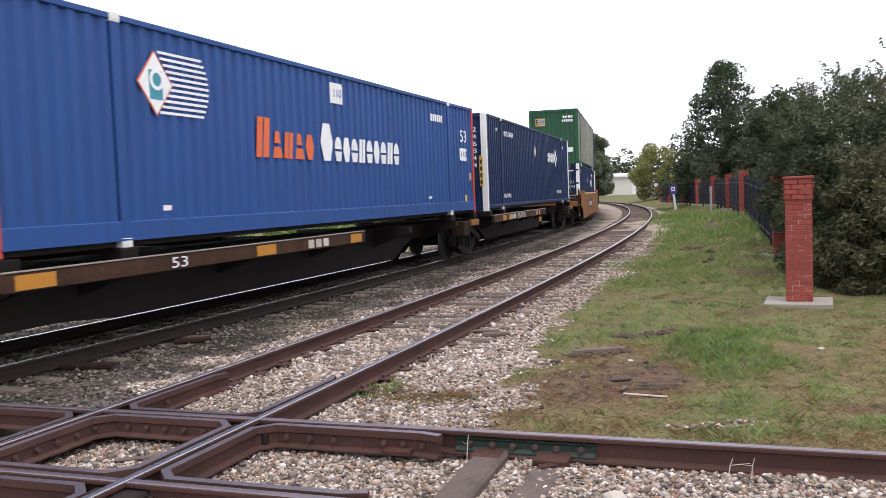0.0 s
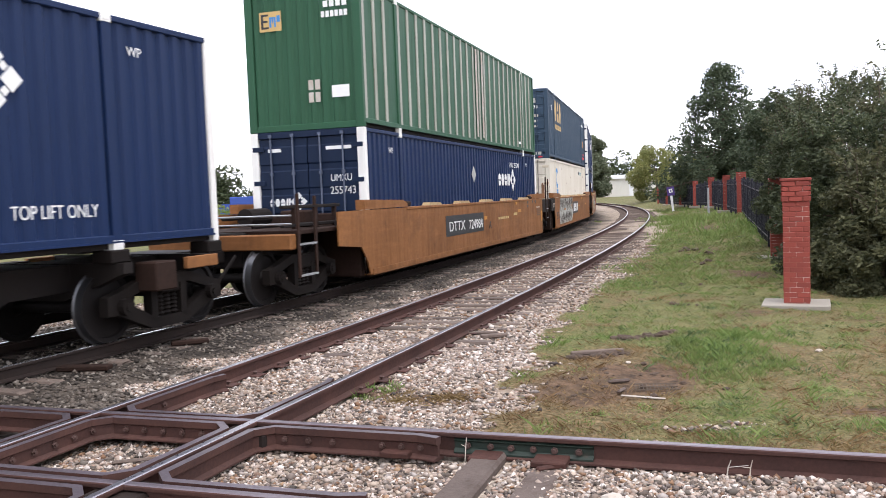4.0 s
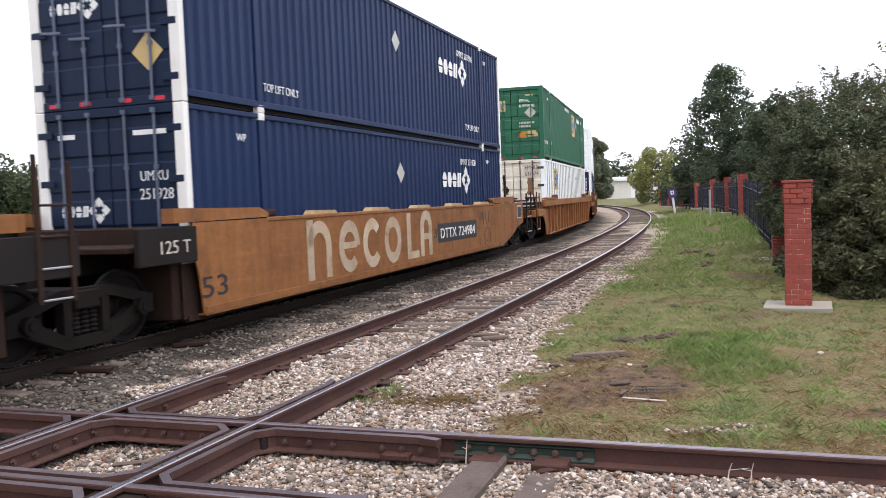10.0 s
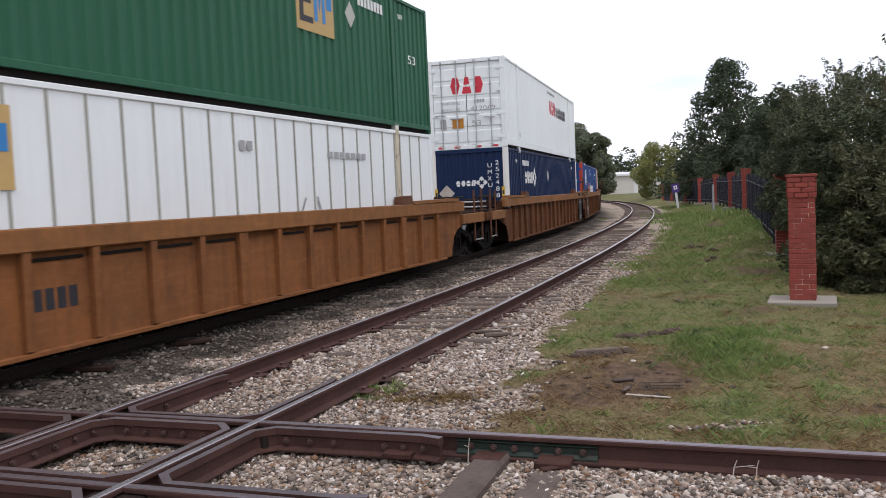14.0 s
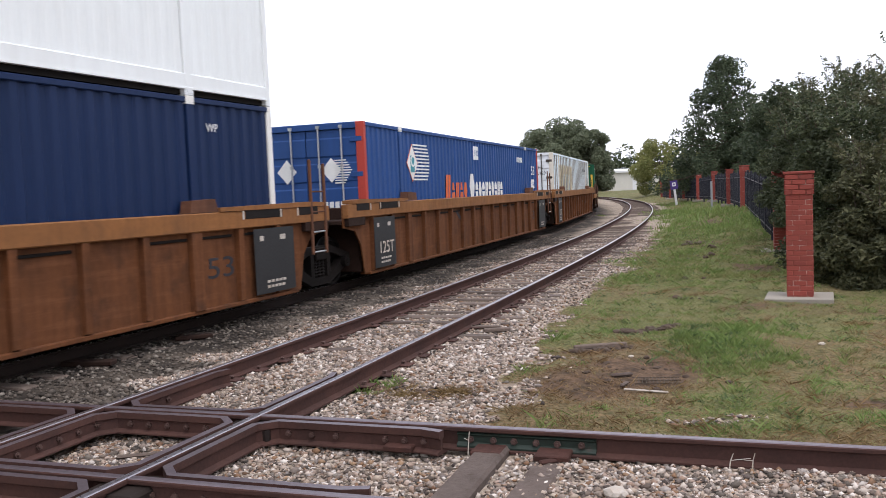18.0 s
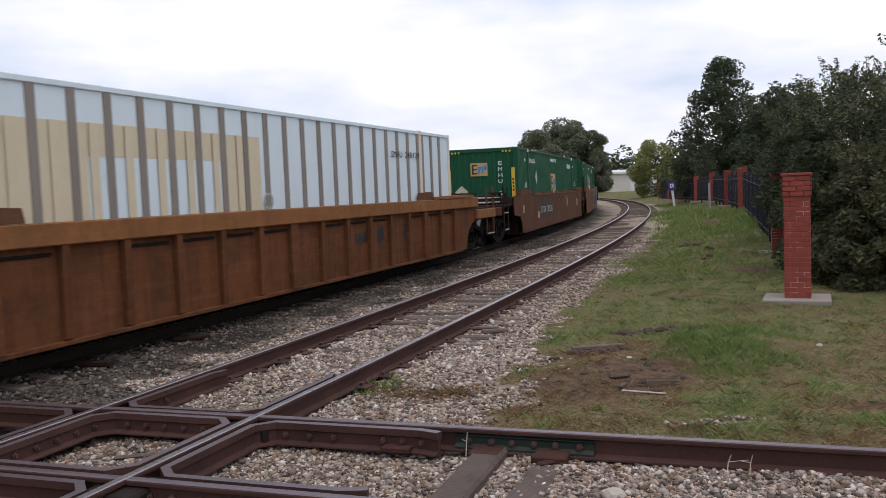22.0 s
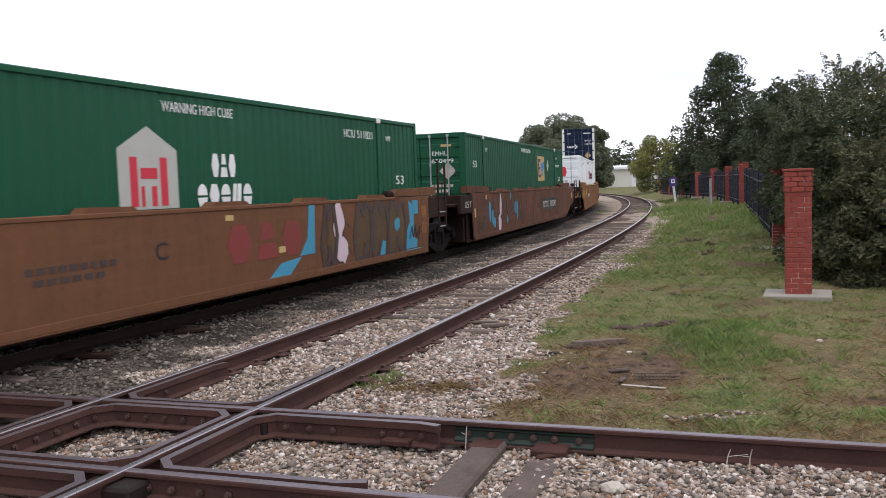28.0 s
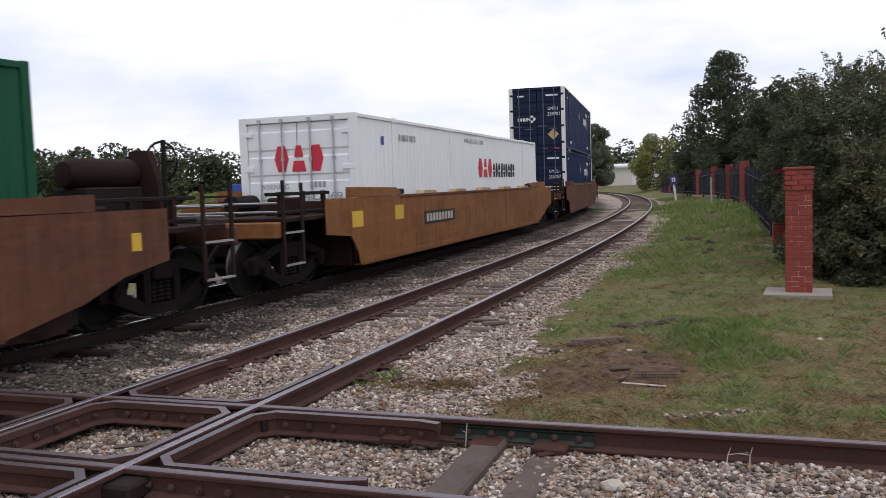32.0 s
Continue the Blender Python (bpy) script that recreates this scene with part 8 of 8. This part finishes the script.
lettering(u, "765261", "side", WSIDE - 0.0045, X0 + 11.6, 0.78, 0.34, "m_dimwhite", 1.35)
lettering(u, "B", "side", WSIDE, X0 + 9.05, 0.82, 0.3, "m_black", 0.24)
shape(u, [blob(X0 + 2.1, 0.78, 0.26, 12, 8, 0.7)], "side", WSIDE, "m_cyan", "graffiti", "bright blue graffiti patch")
shape(u, [blob(X0 + 5.2, 0.95, 0.24, 11, 9, 0.7)], "side", WSIDE, "m_cyan", "graffiti", "bright blue graffiti patch")
for x, z, r, sx, sd in ((3.10, 1.06, 0.40, 0.34, 11), (2.95, 0.54, 0.27, 0.85, 12)):
    shape(u, [blob(X0 + x, z, r + 0.03, 14, sd, sx)], "side", WSIDE, "m_smoke", "graffiti")
    shape(u, [blob(X0 + x, z, r, 14, sd, sx)], "side", WSIDE - 0.005, "m_pink", "graffiti", "pale outlined graffiti shape")
shape(u, [blob(X0 + 1.75, 0.92, 0.36, 9, 14, 0.35), blob(X0 + 2.3, 0.60, 0.20, 9, 15, 0.6), blob(X0 + 5.45, 0.90, 0.34, 9, 16, 0.35), blob(X0 + 4.0, 0.62, 0.14, 9, 18, 0.6), blob(X0 + 4.5, 1.32, 0.12, 9, 19, 0.7)], "side", WSIDE - 0.0045, "m_cyan", "graffiti", "bright blue graffiti patch")
scrawl(u, X0 + 0.9, X0 + 6.2, 0.5, 1.42, 14, 0.06, "m_smoke", 38)
shape(u, [rect(X0 + 0.06, X0 + 0.20, 0.84, 1.08), rect(X0 + 1.3, X0 + 1.42, 1.30, 1.42)], "side", WSIDE, "m_tan", "reflector")
add_unit(228.48, u, [(green_box("green container with tan sign and doors", "doors", "low_b"), FLOOR)])

# two single wagons at the tail of what is seen
u = well_unit("yellow-brown smooth-sided well wagon with a yellow end patch", "yellow_car", "smooth", "free", "free", cap="rust_car")
shape(u, [rect(X0 + 3.2, X0 + 5.5, 0.80, 1.10)], "side", WSIDE, "m_plate", "number_plate_panel")
shape(u, bars(X0 + 3.35, X0 + 5.35, 0.86, 1.04, 9), "side", WSIDE - 0.0045, "m_dimwhite", "number_bars")
shape(u, [rect(X0 - 0.75, X0 - 0.25, 0.95, 1.25), rect(X0 + 1.4, X0 + 1.9, 1.0, 1.3)], "side", WSIDE, "m_yellow", "reflector")
add_unit(252.34, u, [(smooth_white_box("smooth white container with red marked doors", True), FLOOR)])
u = well_unit("rusty smooth-sided well wagon at the far end", "rust_car", "smooth", "free", "free")
add_unit(276.39, u, [(navy_box("navy corrugated container, lower of two", "doors", num="253357", top_lift=False), FLOOR), (navy_box("navy corrugated container stacked on top", "doors", num="259701"), UPPER)])

# bogies: shared between coupled units, own ones at free ends
BOGIES = []     # (metres along the line at the start, bogie, wheelsets)
BOGIE_S = [0.35, 17.4, 34.3, 37.8]
leads = [t[0] for t in TRAIN]
for i in range(2, len(leads)):
    f = leads[i]
    art_before = i > 2 and f - leads[i - 1] < 21
    BOGIE_S.append((leads[i - 1] + CL + f) / 2 if art_before else f - 2.3)
    art_after = i + 1 < len(leads) and leads[i + 1] - f < 21
    if not art_after:
        BOGIE_S.append(f + CL + 2.1)
BOGIE_S = sorted(s for s in BOGIE_S if s != 37.8)
first_bogie, first_wheels = bogie()
BOGIES.append((BOGIE_S[0], first_bogie, first_wheels))
for s in BOGIE_S[1:]:
    c = copy_thing(first_bogie, pose(0, 0, 0))
    BOGIES.append((s, c, [o for o in c.children if o.name.startswith("wheelset")]))

# ---- loose stones, grass, weeds, scraps ----
def stones(name, label, count, region, size, mat, seed, keep):
    """Many small broken stones as one mesh."""
    rng = np.random.default_rng(seed)
    x = rng.uniform(region[0], region[1], count)
    y = region[2] + (region[3] - region[2]) * rng.uniform(0, 1, count) ** 1.6
    ok = keep(x, y, rng)
    x, y = x[ok], y[ok]
    n = len(x)
    z = ground_fields(x, y)[0]
    base = np.array([(1, 0, 0), (-1, 0, 0), (0, 1, 0), (0, -1, 0), (0, 0, 1), (0, 0, -1), (.62, .62, .5), (-.62, -.55, .55)], float)
    tri = np.array([(0, 6, 4), (6, 2, 4), (2, 1, 4), (1, 7, 4), (7, 3, 4), (3, 0, 4), (0, 2, 6), (1, 3, 7), (0, 5, 2), (2, 5, 1), (1, 5, 3), (3, 5, 0)])
    s = size * np.clip(rng.lognormal(0, 0.36, n), 0.5, 1.9)
    jit = rng.uniform(0.6, 1.3, (n, 8, 1))
    sq = rng.uniform(0.55, 1.15, (n, 1, 3)) * np.array([1.1, 1, 0.72])
    a = rng.uniform(0, 2 * np.pi, n)
    v = base[None] * jit * sq
    ca, sa = np.cos(a)[:, None], np.sin(a)[:, None]
    v = np.stack([v[..., 0] * ca - v[..., 1] * sa, v[..., 0] * sa + v[..., 1] * ca, v[..., 2]], -1) * s[:, None, None]
    v += np.stack([x, y, z + s * rng.uniform(-0.1, 0.35, n)], -1)[:, None, :]
    f = (tri[None] + 8 * np.arange(n)[:, None, None]).reshape(-1, 3)
    return tagged(new(name, raw_mesh(name, v.reshape(-1, 3), f, mat)), label, "stones", kind="stuff")


TIMBER_U = 2.70


def on_ballast(lo=0.5, grime_shade=None):
    def keep(x, y, rng):
        z, b, so, g = ground_fields(x, y)
        k = (b + rng.uniform(-0.35, 0.35, len(x)) > lo) & (rng.uniform(0, 1, len(x)) > so * 0.8)
        vis = np.abs(x / np.maximum(y, 0.5)) < 0.62
        d = seg_dist(x, y, SIDE_PTS)[0]
        clear = np.abs(d - GAUGE / 2) > 0.06
        k &= vis & clear & (np.abs(np.abs(cross_v(x, y)) - GAUGE / 2) > 0.06)
        u = (x - SIDE_X) * math.cos(CROSS_PHI) - (y - SIDE_Y) * math.sin(CROSS_PHI)
        k &= ~((np.abs(u - TIMBER_U) < 0.15) & (np.abs(cross_v(x, y)) < 1.5) & (rng.uniform(0, 1, len(x)) < 0.93))
        tie_zone = (d < 1.25) & (y > 12)
        k &= ~(tie_zone & (rng.uniform(0, 1, len(x)) < 0.35))
        if grime_shade is not None:
            k &= (g > 0.5) == grime_shade
        return k
    return keep


stones("ballast_stones", "pale grey and tan broken ballast stones", 150000, (-5.5, 6, 3.6, 11), 0.0185, "stones", 11, on_ballast(0.5, False))
stones("ballast_stones", "pale grey and tan broken ballast stones", 120000, (-7, 11, 9, 32), 0.025, "stones", 12, on_ballast(0.5, False))
# these stones carry the train's shade in their colour, besides real dirt
stones("grimy_ballast", "grimy ballast beside the main line, darkened with the train's shade", 60000, (-9, 10, 8, 34), 0.026, "stones_dark", 13, on_ballast(0.5, True))

stones("dark_stones", "dark stained stones scattered through the ballast", 26000, (-7, 6, 3.6, 24), 0.022, "stones_dark", 14, on_ballast(0.5, False))
stones("brown_stones", "rust-brown stones scattered through the ballast", 22000, (-7, 6, 3.6, 24), 0.020, "stones_brown", 15, on_ballast(0.5, False))


def blade_mesh(name, label, x, y, h, w, mat, rng, lean):
    """Grass blades or narrow leaves rooted at plan points, as one mesh."""
    n = len(x)
    z = ground_fields(x, y)[0] - 0.012
    a = rng.uniform(0, 2 * np.pi, n)
    dx, dy = np.cos(a), np.sin(a)
    lx, ly = rng.normal(0, lean, n) * h, rng.normal(0, lean, n) * h
    v = np.stack([np.stack([x - dx * w, y - dy * w, z], -1), np.stack([x + dx * w, y + dy * w, z], -1),
                  np.stack([x + dx * w * .7 + lx * .45, y + dy * w * .7 + ly * .45, z + h * .6], -1), np.stack([x + lx, y + ly, z + h], -1)], 1)
    return tagged(new(name, raw_mesh(name, v.reshape(-1, 3), np.arange(4 * n).reshape(-1, 4), mat)), label, "grass", kind="stuff")


def blades(name, label, count, region, height, width, mat, seed, keep, lean=0.5):
    rng = np.random.default_rng(seed)
    x = rng.uniform(region[0], region[1], count)
    y = region[2] + (region[3] - region[2]) * rng.uniform(0, 1, count) ** 1.8
    ok = keep(x, y, rng)
    x, y = x[ok], y[ok]
    n = len(x)
    return blade_mesh(name, label, x, y, height * np.clip(rng.lognormal(0, 0.4, n), 0.4, 2.0), width * rng.uniform(0.7, 1.3, n) * np.clip(y / 14, 1, 3.2), mat, rng, lean)


def tufts(name, label, count, region, per, radius, height, width, mat, seed, keep, lean=0.6):
    """Blades gathered in clumps, highest in the middle of each."""
    rng = np.random.default_rng(seed)
    x = rng.uniform(region[0], region[1], count)
    y = region[2] + (region[3] - region[2]) * rng.uniform(0, 1, count) ** 1.6
    ok = keep(x, y, rng)
    x, y = x[ok], y[ok]
    far = np.clip(y / 14, 1, 3.0)
    size = rng.lognormal(0, 0.45, len(x)).clip(0.4, 2.2)
    cx, cy, cs, cf = (np.repeat(q, per) for q in (x, y, size, far))
    n = len(cx)
    d = rng.normal(0, 1, (n, 2))
    r2 = (d ** 2).sum(1)
    bx, by = cx + d[:, 0] * radius * cs * 0.6 * cf ** 0.5, cy + d[:, 1] * radius * cs * 0.6 * cf ** 0.5
    h = height * cs * np.exp(-r2 * 0.35) * rng.uniform(0.5, 1.3, n) * cf ** 0.35
    return blade_mesh(name, label, bx, by, h, width * rng.uniform(0.7, 1.4, n) * cf, mat, rng, lean)


def on_grass(dry=None, bare=0.75):
    def keep(x, y, rng):
        z, b, so, g = ground_fields(x, y)
        r = rng.uniform(0, 1, len(x))
        k = (b < 0.30 + 0.3 * r) & (so < bare * (0.6 + 0.5 * r)) & (x / np.maximum(y, 1) < 0.62) & (x / np.maximum(y, 1) > -0.06)
        d = dry_field(x, y)
        if dry is True:
            k &= r < d * 1.1 + 0.06
        elif dry is False:
            k &= r < 1.06 - d * 1.15
        return k
    return keep


blades("grass", "short rough green grass of the verge", 330000, (-1, 12, 5.6, 28), 0.022, 0.0032, "grass", 21, on_grass(False), 1.2)
blades("grass", "short rough green grass of the verge", 90000, (2, 30, 16, 100), 0.055, 0.007, "grass", 22, on_grass(False), 0.8)
blades("dry_grass", "dry straw-coloured grass between the green", 36000, (-1, 14, 5.6, 40), 0.030, 0.0032, "straw", 23, on_grass(True), 1.2)
blades("dry_weeds", "flattened brown dead weeds", 240000, (-1, 12, 5.6, 26), 0.020, 0.0042, "dead", 25, on_grass(True), 1.3)
tufts("grass_tufts", "uneven tufts of green grass", 3600, (-1, 13, 5.8, 30), 42, 0.10, 0.055, 0.0034, "weed", 31, on_grass(False), 0.7)
tufts("grass_tufts", "uneven tufts of green grass", 2600, (3, 24, 16, 75), 40, 0.20, 0.085, 0.005, "weed", 32, on_grass(), 0.7)
tufts("dead_tufts", "matted brown tufts of dead weeds", 1500, (-1, 8, 5.8, 16), 46, 0.11, 0.040, 0.0036, "dead", 33, on_grass(True), 1.2)
tufts("broadleaf_weeds", "low broad-leaved weeds in clumps", 2600, (1.5, 12, 6.2, 26), 22, 0.08, 0.028, 0.0068, "weed", 34, on_grass(False), 1.1)
tufts("broadleaf_weeds", "darker broad-leaved weeds in clumps", 5200, (1.2, 14, 6.0, 34), 20, 0.08, 0.030, 0.0075, "weed_dark", 35, on_grass(False), 1.1)


def patches(spots):
    def keep(x, y, rng):
        d = np.full(x.shape, 0.0)
        for a, b, ra, rb in spots:
            d = np.maximum(d, hump(x, y, a, b, ra, rb))
        return (rng.uniform(0, 1, len(x)) < d * 1.1) & (x / np.maximum(y, 1) < 0.62)
    return keep


tufts("weeds", "tall bright green clump of weeds on the verge", 560, (1.6, 4.4, 8.0, 11.2), 110, 0.12, 0.062, 0.0028, "weed", 24, patches([(2.95, 9.3, 0.40, 0.75), (2.7, 8.6, 0.3, 0.4), (3.3, 10.1, 0.4, 0.5)]), 0.55)
tufts("weeds", "tall dark green leaves in the clump of weeds", 300, (1.6, 4.4, 8.0, 11.2), 50, 0.12, 0.050, 0.0055, "weed_dark", 36, patches([(2.85, 8.9, 0.40, 0.5), (3.1, 9.7, 0.4, 0.4)]), 0.75)
tufts("weeds", "small green clump of weeds beside the siding", 620, (-1.4, 2.4, 7.4, 11.2), 60, 0.09, 0.075, 0.0035, "weed", 27, patches([(-0.70, 8.35, 0.22, 0.25), (-0.5, 8.55, 0.2, 0.16), (1.5, 10.3, 0.3, 0.14), (1.9, 10.6, 0.3, 0.14)]), 0.6)
tufts("dead_tufts", "brown dead weeds among the stones beside the siding", 420, (-1.2, 0.8, 7.3, 8.6), 60, 0.07, 0.042, 0.0036, "dead", 37, patches([(-0.12, 7.86, 0.42, 0.16), (-0.5, 8.1, 0.2, 0.12)]), 1.2)
tufts("weeds", "low green weeds along the ballast edge", 300, (0.2, 4.5, 6.0, 9.0), 40, 0.07, 0.035, 0.006, "weed", 28, patches([(2.3, 7.2, 0.5, 0.2), (2.8, 7.9, 0.3, 0.3), (1.2, 6.75, 0.5, 0.15), (3.4, 7.5, 0.6, 0.3)]), 0.9)
tufts("tall_verge_grass", "tall green seeding grass on the bank by the fence", 1500, (8, 24, 24, 75), 60, 0.30, 0.13, 0.007, "weed", 26, patches([(12.0, 37, 1.7, 8), (14.3, 48, 1.6, 8), (10.0, 29.5, 1.1, 4)]), 0.4)


def clod(x, y, r, seed):
    q = random.Random(seed)
    bm = bmesh.new()
    bmesh.ops.create_icosphere(bm, subdivisions=2, radius=r)
    for v in bm.verts:
        v.co *= 1 + 0.35 * noise.noise(v.co * 16 + Vector((seed, 0, 0))) + q.uniform(-0.14, 0.14)
        v.co.z *= 0.62
    me = bpy.data.meshes.new("soil_clod")
    bm.to_mesh(me)
    bm.free()
    me.materials.append(M["soil"])
    tagged(new("soil_clod", me), "dark crumbly clod of bare soil on the verge", "soil", "soil clods").location = (x, y, ground_z(x, y) + r * 0.1)


rq = random.Random(15)
CLODS = []
for cx, cy, rx, ry, n, r0 in ((2.45, 10.36, 0.36, 0.10, 30, 0.056), (1.66, 9.48, 0.40, 0.10, 30, 0.056), (1.9, 8.6, 0.5, 0.5, 14, 0.025), (1.3, 8.0, 0.7, 0.6, 12, 0.02), (4.6, 16.2, 0.4, 0.3, 6, 0.06), (7.1, 23.8, 0.5, 1.0, 8, 0.11), (5.9, 20.2, 0.4, 0.6, 6, 0.08), (3.9, 13.2, 0.3, 0.3, 4, 0.05), (2.0, 7.9, 0.6, 0.3, 7, 0.03)):
    CLODS += [(cx + rq.gauss(0, rx * 0.55), cy + rq.gauss(0, ry * 0.55), r0 * rq.uniform(0.5, 1.4)) for _ in range(n)]
for i, (x, y, r) in enumerate(CLODS):
    clod(x, y, r, i)


def plank(x, y, L, w, h, rz, tilt, label, mat="tie"):
    p = thing("scrap_timber", label, "timber", "scrap timbers", pose(x, y, ground_z(x, y) + h * 0.3, 0, tilt, rz))
    part("board", Solid().box(-L / 2, L / 2, -w / 2, w / 2, 0, h, 0.012), mat, p)
    return p


plank(0.66, 11.25, 0.36, 0.09, 0.05, 8, 0, "broken dark tie end lying on the ballast")
plank(0.52, 11.5, 0.42, 0.07, 0.04, -10, 0, "broken dark tie end lying on the ballast")
x0, y0, h0 = side_s(0.25)
plank(x0 + 0.12, y0, 0.55, 0.05, 0.025, 12, 0, "weathered wood strip between the diamond rails")
plank(x0 - 0.25, y0 - 0.55, 0.6, 0.05, 0.025, 35, 0, "weathered wood strip between the diamond rails")
plank(-1.3, 10.3, 0.34, 0.17, 0.03, 10, 2, "thin pale wood chip on the stones", "timber")
plank(-4.25, 10.0, 0.62, 0.16, 0.06, -4, 0, "dark scrap of timber between the tracks", "deck")
plank(-3.5, 11.7, 0.5, 0.12, 0.06, 20, 0, "dark scrap of timber between the tracks", "deck")
plank(1.73, 7.44, 0.40, 0.022, 0.02, -28, 0, "pale bare stick lying in the dead weeds", "m_dimwhite")
plank(1.66, 8.12, 0.22, 0.05, 0.03, 12, 0, "splintered pale brown wood in the dead weeds", "timber")
plank(1.60, 7.72, 0.16, 0.035, 0.03, 55, 0, "splintered pale brown wood in the dead weeds", "timber")
plank(1.72, 9.55, 0.62, 0.05, 0.05, 8, 0, "dark rotten branch in bare soil", "tie")
plank(0.66, 5.64, 0.17, 0.05, 0.03, 20, 0, "splintered wood beside the rail", "bed_plate")
grate = thing("drain_grate", "thin rusty wire grate in bare soil", "grate", m=pose(1.93, 7.86, ground_z(1.93, 7.86) + 0.012, 0, 0, -8))
for i in range(13):
    part("bar", Solid().cyl((-0.20 + i * 0.033, -0.13, 0), (-0.19 + i * 0.033, 0.13, 0.006), 0.004, 5), "bark", grate)
for k in (-0.12, 0.0, 0.12):
    part("frame_bar", Solid().cyl((-0.21, k, 0.008), (0.22, k, 0.008), 0.005, 5), "bark", grate)


def stalk(x, y, z0, h, lean_x, kink, label):
    """A dry bent stalk."""
    p = thing("dry_stalk", label, "weed stalk", "dry stalks", pose(x, y, z0))
    part("stem", Solid().cyl((0, 0, 0), (lean_x * 0.5, 0.01, h * 0.6), 0.005, 5, 0.004).cyl((lean_x * 0.5, 0.01, h * 0.6), (lean_x, 0.0, h), 0.004, 5, 0.003).cyl((lean_x * 0.5, 0.01, h * 0.6), (lean_x * 0.5 + kink, -0.02, h * 0.75), 0.003, 5, 0.002), "m_dimwhite", p)


for u, lx, kk, hh in ((1.56, 0.02, 0.05, 0.16), (2.52, 0.015, -0.03, 0.17), (4.28, 0.03, 0.12, 0.12), (4.42, 0.02, -0.07, 0.13)):
    x, y, h = cross_at(u)
    o = -GAUGE / 2 + 0.10
    stalk(x + o * math.cos(h), y - o * math.sin(h), -0.19, hh, lx, kk, "dry pale stalk leaning by the crossing rail")
for x, y, r, lab in ((0.96, 4.98, 0.075, "large pale stone beside the crossing rail"), (4.0, 9.05, 0.035, "small white litter scrap in the grass"), (1.95, 9.02, 0.03, "pale stone in the soil")):
    q = random.Random(int(x * 100))
    s = Solid()
    bm = bmesh.new()
    bmesh.ops.create_icosphere(bm, subdivisions=2, radius=r)
    for v in bm.verts:
        v.co *= q.uniform(0.85, 1.12)
        v.co.z *= 0.55
    me = bpy.data.meshes.new("stone")
    bm.to_mesh(me)
    bm.free()
    me.materials.append(M["m_dimwhite"])
    tagged(new("stone", me), lab, "stone").location = (x, y, ground_z(x, y) + r * 0.3)


# ---- what moves: the whole train rolls towards the camera along the main line ----
SPEED = 7.517
DRIFT = [(0, 0.0), (3.5, -0.361), (7, -0.711), (10, -0.771), (13, -0.64), (16, -0.36), (19, 0.06), (22, 0.30), (25, 0.74), (28.5, 1.10), (30, 1.38), (32, 1.72)]


def rolled(t):
    return SPEED * t + float(np.interp(t, [d[0] for d in DRIFT], [d[1] for d in DRIFT]))


def line_pose(s_front, s_rear):
    """The pose of a body carried at two points of the line."""
    x0, y0, _ = main_at(s_front)
    x1, y1, _ = main_at(s_rear)
    return pose((x0 + x1) / 2, (y0 + y1) / 2, 0, 0, 0, math.degrees(math.atan2(y1 - y0, x1 - x0)))


def motions():
    times = [0.5 * i for i in range(65)]
    for lead, unit, loads in TRAIN:
        rows = [(t, line_pose(lead - 1.8 - rolled(t), lead + CL + 1.8 - rolled(t))) for t in times]
        walk(unit, rows)
        for box, z in loads:
            walk(box, [(t, m @ pose(-CL / 2, 0, z)) for t, m in rows])
    spin_times = [i / 15 for i in range(481)]
    for s, b, wheelsets in BOGIES:
        walk(b, [(t, line_pose(s - 0.89 - rolled(t), s + 0.89 - rolled(t))) for t in times])
        for ws, x in zip(wheelsets, (-0.89, 0.89)):
            walk(ws, [(t, pose(x, 0, 0.458) @ pose(0, 0, 0, 0, -math.degrees(rolled(t) / 0.458) % 360, 0)) for t in spin_times])


motions()
